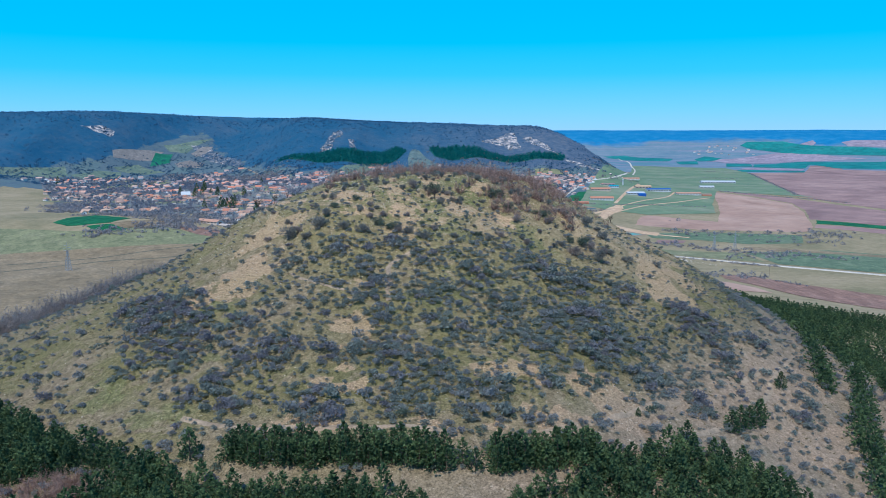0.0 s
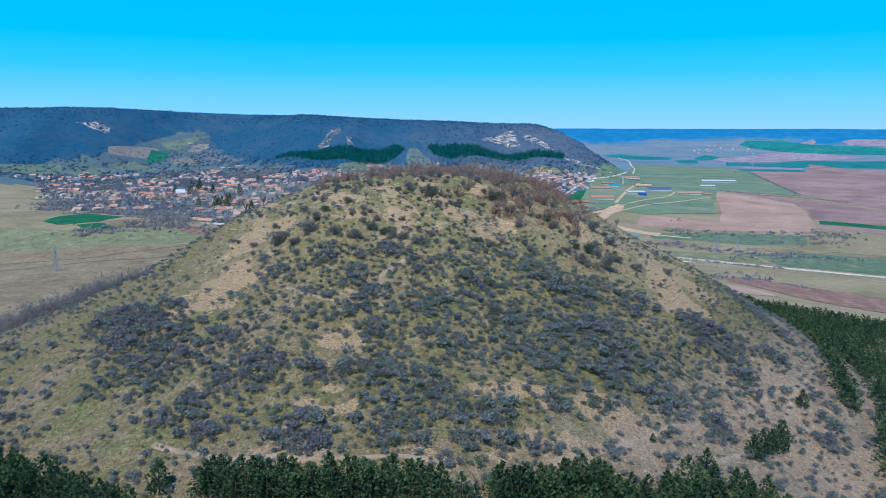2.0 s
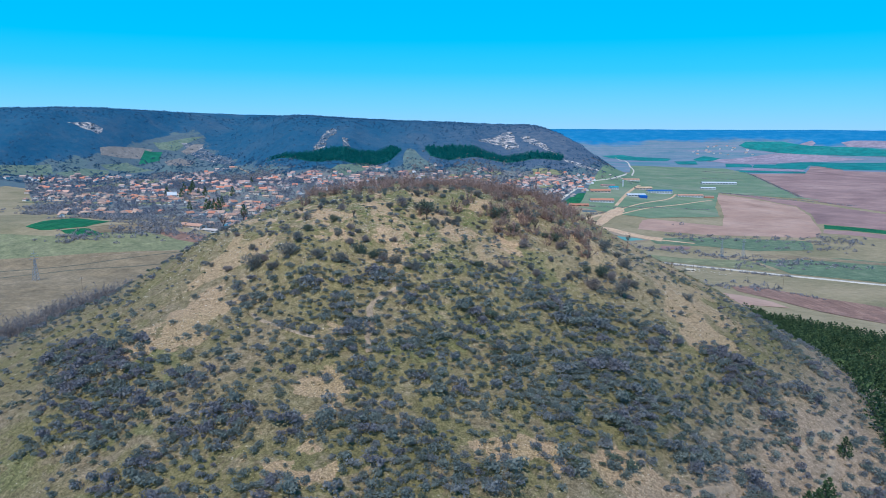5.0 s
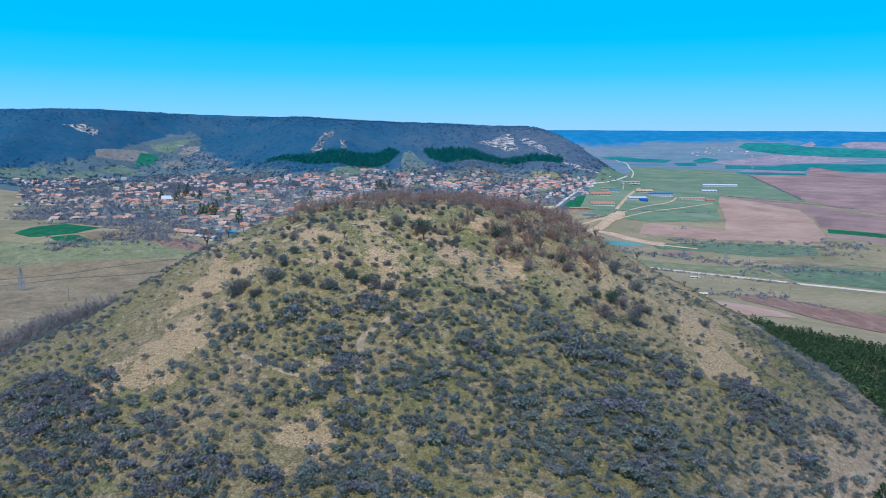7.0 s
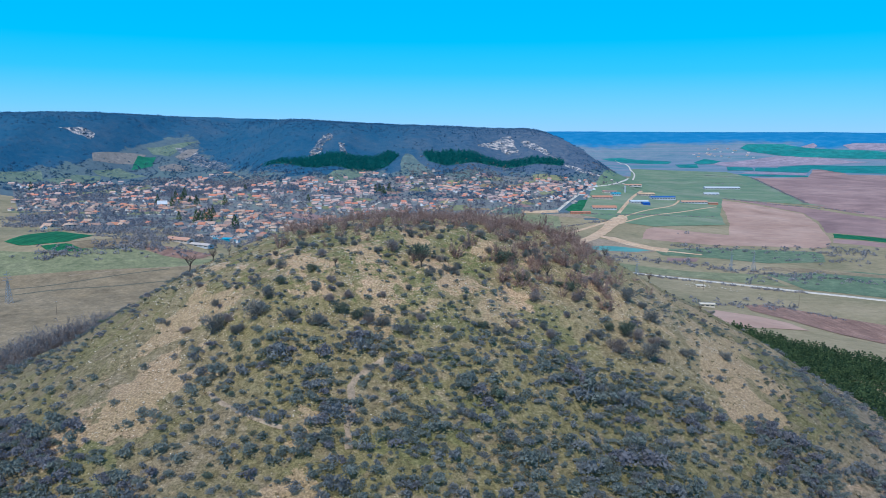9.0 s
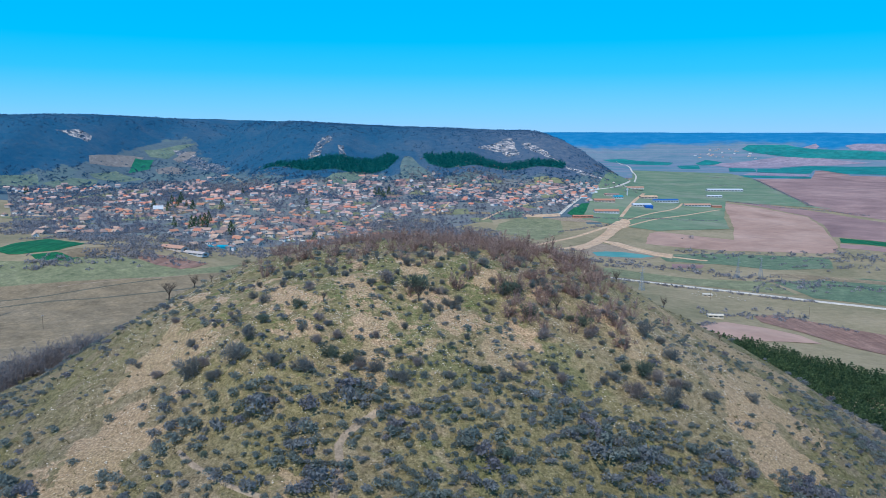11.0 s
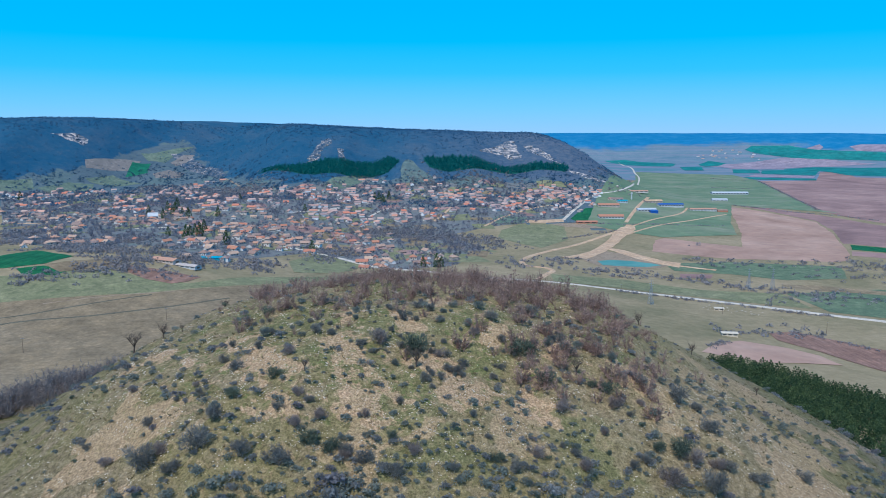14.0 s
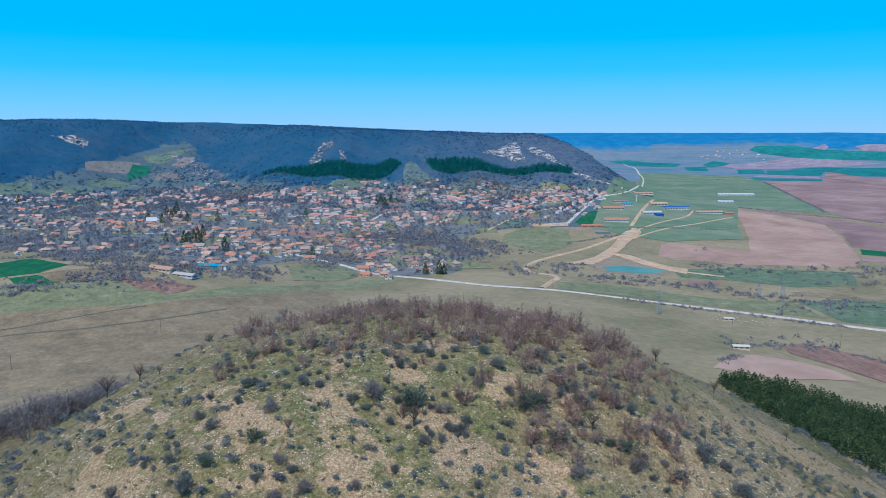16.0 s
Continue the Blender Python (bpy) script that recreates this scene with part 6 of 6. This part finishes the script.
for name, (vs, fs), material in (("far_house_walls", far_walls, WALLS_FAR), ("far_house_roofs", far_roofs, ROOFS_FAR)):
    me = bpy.data.meshes.new(name)
    me.from_pydata(vs, [], fs)
    tagged(part(name, me, material), "plastered houses with clay tile roofs crowding the far town", "houses", "", "stuff")

STREETS = [[(-406, 900), (-498, 1075), (-590, 1250), (-655, 1422), (-674, 1510)],
           [(-122, 1304), (-111, 1375), (-87, 1437), (-32, 1442)],
           [(-485, 1842), (-437, 1757), (-383, 1623)],
           [(72, 1286), (116, 1387), (176, 1478), (230, 1501)],
           [(-210, 1407), (-189, 1538), (-173, 1603)],
           [(-231, 1281), (-210, 1324), (-172, 1414)],
           [(-7, 1326), (12, 1401), (22, 1449)],
           [(-787, 1474), (-761, 1580), (-724, 1664), (-691, 1683)],
           [(-392, 1086), (-351, 1101)],
           [(-597, 1144), (-535, 1130)]]
for i, line in enumerate(STREETS):
    ribbon("street", line, 2.0 if i == 2 else 3.6, TRODDEN if i == 2 else SAND if i % 3 == 0 else ASPHALT, "narrow pale street between the houses", "street", 0.5)


def plots(name, count, material, label, seed):
    """Small fenced garden plots between the houses, all of one cover."""
    r = np.random.default_rng(seed)
    xs, ys = spread(r, count * 3, (-880, 980, 280, 1720), lambda x, y: inside(TOWN, x, y) * 1.0)
    verts, faces = [], []
    for x, y in zip(xs[:count], ys[:count]):
        a, w, d = r.uniform(-0.5, 0.5), r.uniform(8, 22), r.uniform(8, 26)
        for u, v in ((-1, -1), (0, -1), (1, -1), (-1, 1), (0, 1), (1, 1)):
            px, py = x + u * w * math.cos(a) - v * d * math.sin(a), y + u * w * math.sin(a) + v * d * math.cos(a)
            verts.append((px, py, float(sheet(px, py)) + 0.25 + 0.05 * seed))
        k = len(verts) - 6
        faces += [(k, k + 1, k + 4, k + 3), (k + 1, k + 2, k + 5, k + 4)]
    tagged(part(name, raw_mesh(name, verts, faces), material), label, "gardens", "", "stuff")


plots("garden_lawns", 70, MEADOW, "green garden plots between the town's houses", 1)
plots("garden_beds", 45, PLOUGHED, "dug brown garden beds between the houses", 2)
plots("fallow_yards", 45, DRY_GRASS, "dry fallow yards between the houses", 3)
tx, ty = spread(rng, 34000, (-900, 900, 420, 1880), lambda x, y: inside(TOWN, x, y) * np.clip(0.42 + 0.6 * waves(x, y, 70, 3.3), 0.12, 1))
gap = np.array([min((x - a) ** 2 + (y - b) ** 2 for a, b in homes) for x, y in zip(tx, ty)]) > 60
tx, ty = tx[gap], ty[gap]
half = len(tx) // 2
scatter("town_trees", FAR_TREES, tx[:half], ty[:half], rng.uniform(4, 8, half), HAZY_TWIGS, "leafless grey garden trees among the houses", "trees", 15)
scatter("town_bushes", FAR_BUSHES, tx[half:], ty[half:], rng.uniform(3, 7, len(tx) - half), HAZY_TWIGS, "leafless lavender-grey garden thickets among the houses", "thickets", 25)
fx, fy = spread(rng, 29000, (-1100, 1450, 500, 2050), lambda x, y: (x < 318 + 0.354 * (y - 1641)) * np.clip((on_ridge(x, y) - 5) / 10, 0, 1) * np.clip((75 - on_ridge(x, y)) / 25, 0, 1) * np.clip(0.25 + 1.1 * waves(x, y, 85, 1.7), 0, 0.8))
scatter("ridge_foot_trees", FAR_BUSHES, fx, fy, rng.uniform(4, 8, len(fx)), HAZY_BARE_WOOD, "dark leafless trees in belts along the ridge foot", "trees", 26)
# leafless thickets: round the town, along the stream and below the hill
TOWN_THICKETS = ((-467, 927, 18, 1), (-446, 950, 18, 1), (-418, 925, 17, 1), (-376, 904, 17, 1), (-335, 866, 16, 1), (-297, 856, 16, 1), (-272, 850, 15, 1), (-246, 854, 15, 1), (-186, 888, 15, 0.8), (-491, 985, 23, 1), (-500, 1024, 24, 1), (-378, 885, 21, 1), (-348, 859, 21, 1), (-355, 939, 22, 1), (-348, 966, 23, 1), (-311, 837, 20, 0.7), (-274, 794, 19, 1), (-276, 768, 19, 0.8), (-291, 900, 21, 0.6), (-409, 937, 22, 0.8), (-238, 829, 20, 0.6), (-222, 827, 20, 0.6), (-186, 852, 20, 0.7), (-177, 885, 21, 0.6), (-296, 748, 18, 0.6), (-329, 730, 18, 0.6), (-253, 758, 18, 0.5), (58, 1171, 27, 1), (18, 1194, 28, 1), (-14, 1193, 28, 1), (-48, 1236, 28, 1), (-72, 1213, 28, 0.9), (-98, 1233, 28, 0.8))
STREAM_THICKETS = ((171, 946, 22, 0.9), (196, 943, 22, 0.9), (218, 935, 22, 0.9), (247, 926, 22, 0.9), (267, 912, 22, 0.9), (288, 904, 21, 0.9), (305, 887, 21, 1), (322, 870, 21, 1), (337, 853, 20, 0.9), (352, 837, 20, 1), (369, 829, 20, 1), (394, 824, 20, 1), (410, 811, 20, 1), (328, 1035, 24, 0.9), (349, 1027, 24, 0.9), (372, 1008, 24, 0.4), (438, 1019, 24, 0.6), (468, 1011, 24, 0.7), (517, 1026, 24, 1), (516, 988, 23, 1), (474, 938, 22, 0.9), (474, 971, 23, 0.6), (398, 989, 23, 0.4), (418, 938, 22, 0.4))
THICKETS = TOWN_THICKETS + STREAM_THICKETS + ((39, 1096, 26, 0.7), (135, 999, 23, 1), (104, 965, 23, 0.8), (98, 1131, 26, 0.6), (-139, 968, 23, 0.5), (-121, 1026, 24, 0.6), (323, 798, 19, 0.3), (358, 787, 19, 0.3), (280, 679, 17, 0.5), (231, 663, 16, 0.4), (205, 662, 16, 0.5), (301, 762, 18, 0.15), (118, 991, 23, 0.9), (155, 1016, 24, 0.8), (364, 1160, 27, 0.05)) + ((-420, 1660, 60, 0.7), (-520, 1700, 50, 0.8), (120, 1720, 60, 0.6), (360, 1720, 50, 0.7), (-20, 1690, 40, 0.5))
tx, ty = spread(rng, 120000, (-1000, 560, 720, 1830), lambda x, y: np.clip(sum(s * blob(x, y, a, b, r) for a, b, r, s in THICKETS), 0, 1) * np.where(x > 90, 0.08 + 0.8 * np.clip(waves(x, y, 17, 2.4), 0, 1), 1))
scatter("valley_thickets", FAR_BUSHES, tx, ty, rng.uniform(4.2, 8.6, len(tx)), TREE_GREY, "leafless grey thickets and stream-side bushes", "thickets", 16)

lines = ([(-334, 803), (-300, 794), (-283, 820)],
         [(-424, 847), (-398, 858), (-375, 869)],
         [(-358, 731), (-330, 731), (-302, 741), (-282, 758), (-254, 748)],
         [(-256, 758), (-230, 761), (-211, 760)],
         [(205, 1347), (295, 1334), (481, 1365)],
         [(610, 1675), (680, 1574), (759, 1515), (789, 1458)],
         [(1003, 2484), (904, 2124), (807, 1794), (754, 1600)],
         [(895, 2595), (925, 2536), (977, 2509)],
         [(754, 2200), (845, 2164)],
         [(184, 1216), (232, 1248), (284, 1287)],
         [(366, 1860), (415, 1901), (590, 2427)],
         [(82, 1301), (135, 1338)],
         [(-102, 1670), (-66, 1647), (14, 1692)],
         [(172, 819), (265, 784), (341, 736)],
         [(179, 952), (258, 921), (305, 887), (354, 843), (417, 811)],
         [(205, 650), (245, 668), (285, 668), (310, 630)], [(180, 600), (205, 628)])
tx, ty = [], []
for line in lines:
    for (x0, y0), (x1, y1) in zip(line, line[1:]):
        k = int(math.hypot(x1 - x0, y1 - y0) / 1.9)
        u = rng.uniform(size=k)
        tx += list(x0 + (x1 - x0) * u + rng.normal(size=k) * 2.5)
        ty += list(y0 + (y1 - y0) * u + rng.normal(size=k) * 2.5)
scatter("hedges", FAR_BUSHES, tx, ty, rng.uniform(2.4, 5.4, len(tx)), TREE_GREY, "leafless hedges along field edges and tracks", "hedges", 17)


# ---- conifers of the town ----
def conifer(tall, wide, label, group, material, model):
    root = tagged(new("conifer"), label, "conifer", group)
    bm = bmesh.new()
    beam(bm, (0, 0, -0.6), (0, 0, tall * 0.8), tall * 0.018, 6, tall * 0.006)
    part("trunk", bm, BARK, root)
    part("crown", tri_mesh("crown", model * (tall * wide, tall * wide, tall)), material, root)
    return root


tall_one = conifer(17, 0.75, "tall dark conifer standing among the town's houses", "conifers of the town", NEEDLES, PINES[0])
spots = [(-441, 1262), (-397, 1202), (-426, 1302), (-395, 1234), (-404, 1273), (-382, 1239), (-357, 1191), (-430, 1358), (-292, 1000), (-300, 1043), (-294, 1059), (-286, 1016), (-290, 980), (-318, 1000), (-120, 1541), (-113, 1556), (-94, 1553), (-102, 1509), (-152, 1019), (-340, 1410), (-766, 1499), (-16, 937), (-1, 936), (4, 936), (-213, 1319), (-319, 1206), (-242, 972)]
for i, (x, y) in enumerate(spots):
    m = pose(x, y, h(x, y), 0, 0, i * 71) @ Matrix.Diagonal((*(rr.uniform(0.7, 1.1),) * 3, 1))
    if i == 0:
        tall_one.matrix_basis = m
    else:
        made = copy_thing(tall_one, m)
        made.matrix_basis = m


# ---- farm buildings and sheds ----
def barn(x, y, turn, w, d, tall, pitch, wall_mat, roof_mat, label, windows=0, flat=False):
    root = tagged(new("barn"), label, "barn", "farm buildings")
    w, tall = w * 0.85, tall * 0.8
    wall, roof = gabled(w, d, tall, pitch, 0.4)
    part("wall", wall, wall_mat, root)
    part("roof", roof, roof_mat, root)
    for i in range(windows):
        cx = -w / 2 + w * (i + 0.5) / windows
        part("window", boxes(bmesh.new(), (cx - w / windows * 0.33, -d / 2 - 0.07, tall * 0.42, cx + w / windows * 0.33, -d / 2 + 0.05, tall * 0.72)), GLASS, root)
    part("gate", boxes(bmesh.new(), (w / 2 - 0.05, -d * 0.2, 0, w / 2 + 0.08, d * 0.2, tall * 0.8)), WOOD, root)
    root.matrix_basis = pose(x, y, h(x, y) + 0.2, 0, 0, turn)
    return root


barn(294, 1392, 0, 50, 13, 4.5, 3.0, WHITE, ROOFS, "long white barn with a terracotta roof beside the sports ground", 8)
barn(243, 1340, 2, 40, 8, 3.2, 1.6, ROOFS, ROOFS, "low red-roofed shed at the junction", 3)
barn(315, 1507, 0, 46, 13, 4.5, 2.6, WALLS, ROOFS, "pale warehouse with a tile roof", 6)
barn(379, 1482, 4, 40, 14, 4.5, 2.0, WHITE, WHITE, "white farm hall with a bright metal roof", 6)
barn(389, 1470, 4, 16, 12, 4.0, 1.6, BLUE, BLUE, "small blue metal shed beside the hall")
barn(448, 1566, 4, 58, 15, 6.5, 1.6, WHITE, BLUE, "long white hall with a dark blue roof", 9)
barn(426, 1606, 3, 40, 14, 5, 2.4, WALLS, SAND, "sandy-coloured warehouse among farm buildings", 5)
barn(502, 1539, 2, 60, 11, 4.0, 2.0, WHITE, ROOFS, "long low barn with a salmon roof", 8)
barn(539, 1538, 2, 22, 9, 3.6, 1.6, ROOFS, ROOFS, "low brick-red shed beside the barn")
barn(722, 1981, 0, 105, 16, 5, 2.5, WHITE, WHITE, "very long white poultry shed", 12)
barn(624, 1783, 0, 40, 10, 4, 2.0, WHITE, WHITE, "white shed beside the poultry house", 4)
barn(354, 1563, 8, 22, 10, 5, 1.5, WHITE, TEAL, "white workshop with a pale blue roof", 4)
barn(348, 1592, -6, 34, 9, 3.4, 2.0, WALLS, ROOFS, "plastered stable with a tile roof", 4)
barn(430, 1751, 5, 60, 9, 3.4, 2.0, WALLS, ROOFS, "row of low sheds with brown roofs", 5)
barn(-251, 806, -28, 34, 10, 3.2, 1.8, WALLS, ROOFS, "long roofed animal shed with white walls", 6)
barn(-227, 794, -28, 30, 8, 2.6, 1.2, WHITE, WALLS, "low pale shed beside the pasture", 4)
barn(-223, 862, -5, 30, 9, 2.8, 1.0, TEAL, TEAL, "low hall under a turquoise tarpaulin")
barn(211, 645, -8, 13, 5, 2.6, 0.5, STONE, STONE, "small pale stone hut below the hill", 3)
barn(244, 754, -14, 9, 5, 2.0, 0.15, STONE, STONE, "roofless stone-walled ruin beside the road", 2)
barn(-408, 1192, 20, 16, 10, 7, 4.5, WHITE, WHITE, "white church with a pale roof among conifers", 4)
tower = tagged(new("water_tower"), "slim white tower among the farms", "tower")
bm = bmesh.new()
beam(bm, (0, 0, -1), (0, 0, 11), 1.6, 12, 1.4)
part("shaft", bm, WHITE, tower)
bm = bmesh.new()
beam(bm, (0, 0, 11), (0, 0, 14), 2.2, 12, 2.0)
part("tank", bm, WHITE, tower)
tower.matrix_basis = pose(387, 1621, h(387, 1621))
# rubble round the ruin
rx, ry = spread(rng, 1400, (183, 686, 332, 818), lambda x, y: 0.6 * blob(x, y, 243, 758, 10) + 0.5 * blob(x, y, 258, 754, 12) + 0.3 * blob(x, y, 272, 746, 10))
scatter("rubble", [clump(90 + i, 10) for i in range(4)], rx, ry, rng.uniform(0.8, 1.8, len(rx)), STONE, "pale rubble of fallen buildings in the grass", "rubble", 18, 0.3)


# ---- power lines ----
def pylon(tall, label):
    root = tagged(new("pylon"), label, "pylon", "power line pylons")
    for sx, sy in ((1, 1), (1, -1), (-1, 1), (-1, -1)):
        bm = bmesh.new()
        beam(bm, (sx * tall * 0.085, sy * tall * 0.085, -0.5), (sx * tall * 0.018, sy * tall * 0.018, tall * 0.7), 0.13)
        part("leg", bm, STEEL, root)
    bm = bmesh.new()
    for i in range(7):
        z0, z1 = tall * 0.1 * i, tall * 0.1 * (i + 1)
        a, b = tall * (0.085 - 0.067 * i / 7), tall * (0.085 - 0.067 * (i + 1) / 7)
        for k in range(4):
            c, s = math.cos(k * math.pi / 2), math.sin(k * math.pi / 2)
            p = [((u * c - v * s) * r, (u * s + v * c) * r) for u, v, r in ((1, 1, a), (-1, 1, a), (1, 1, b), (-1, 1, b))]
            beam(bm, (*p[0], z0), (*p[3], z1), 0.07, 3)
            beam(bm, (*p[1], z0), (*p[2], z1), 0.07, 3)
    part("lattice", bm, STEEL, root)
    bm = bmesh.new()
    beam(bm, (0, 0, tall * 0.68), (0, 0, tall), 0.28, 4, 0.1)
    part("mast", bm, STEEL, root)
    for z, w in ((0.72, 0.16), (0.81, 0.13), (0.9, 0.1)):
        bm = bmesh.new()
        beam(bm, (-tall * w, 0, tall * z), (tall * w, 0, tall * z), 0.14)
        part("crossarm", bm, STEEL, root)
    return root


first = pylon(23, "grey steel lattice pylon standing in the pasture")
spots = [(-301, 595), (184, 752), (315, 864), (339, 864)]
for i, (x, y) in enumerate(spots):
    m = pose(x, y, h(x, y), 0, 0, 35 if i else 60)
    if i == 0:
        first.matrix_basis = m
    else:
        copy_thing(first, m)
post = tagged(new("power_pole"), "thin weathered wooden power pole in the pasture", "pole", "power poles")
bm = bmesh.new()
beam(bm, (0, 0, -0.5), (0, 0, 9.5), 0.15, 8, 0.1)
part("pole", bm, WOOD, post)
part("crossarm", boxes(bmesh.new(), (-0.9, -0.08, 8.8, 0.9, 0.08, 9.0)), STEEL, post)
for i, (x, y) in enumerate([(-172, 500), (-192, 640), (-120, 640), (-60, 700), (20, 760), (-250, 560), (110, 855), (170, 800), (240, 735), (300, 680)]):
    m = pose(x, y, h(x, y), 0, 0, 40)
    if i == 0:
        post.matrix_basis = m
    else:
        copy_thing(post, m)
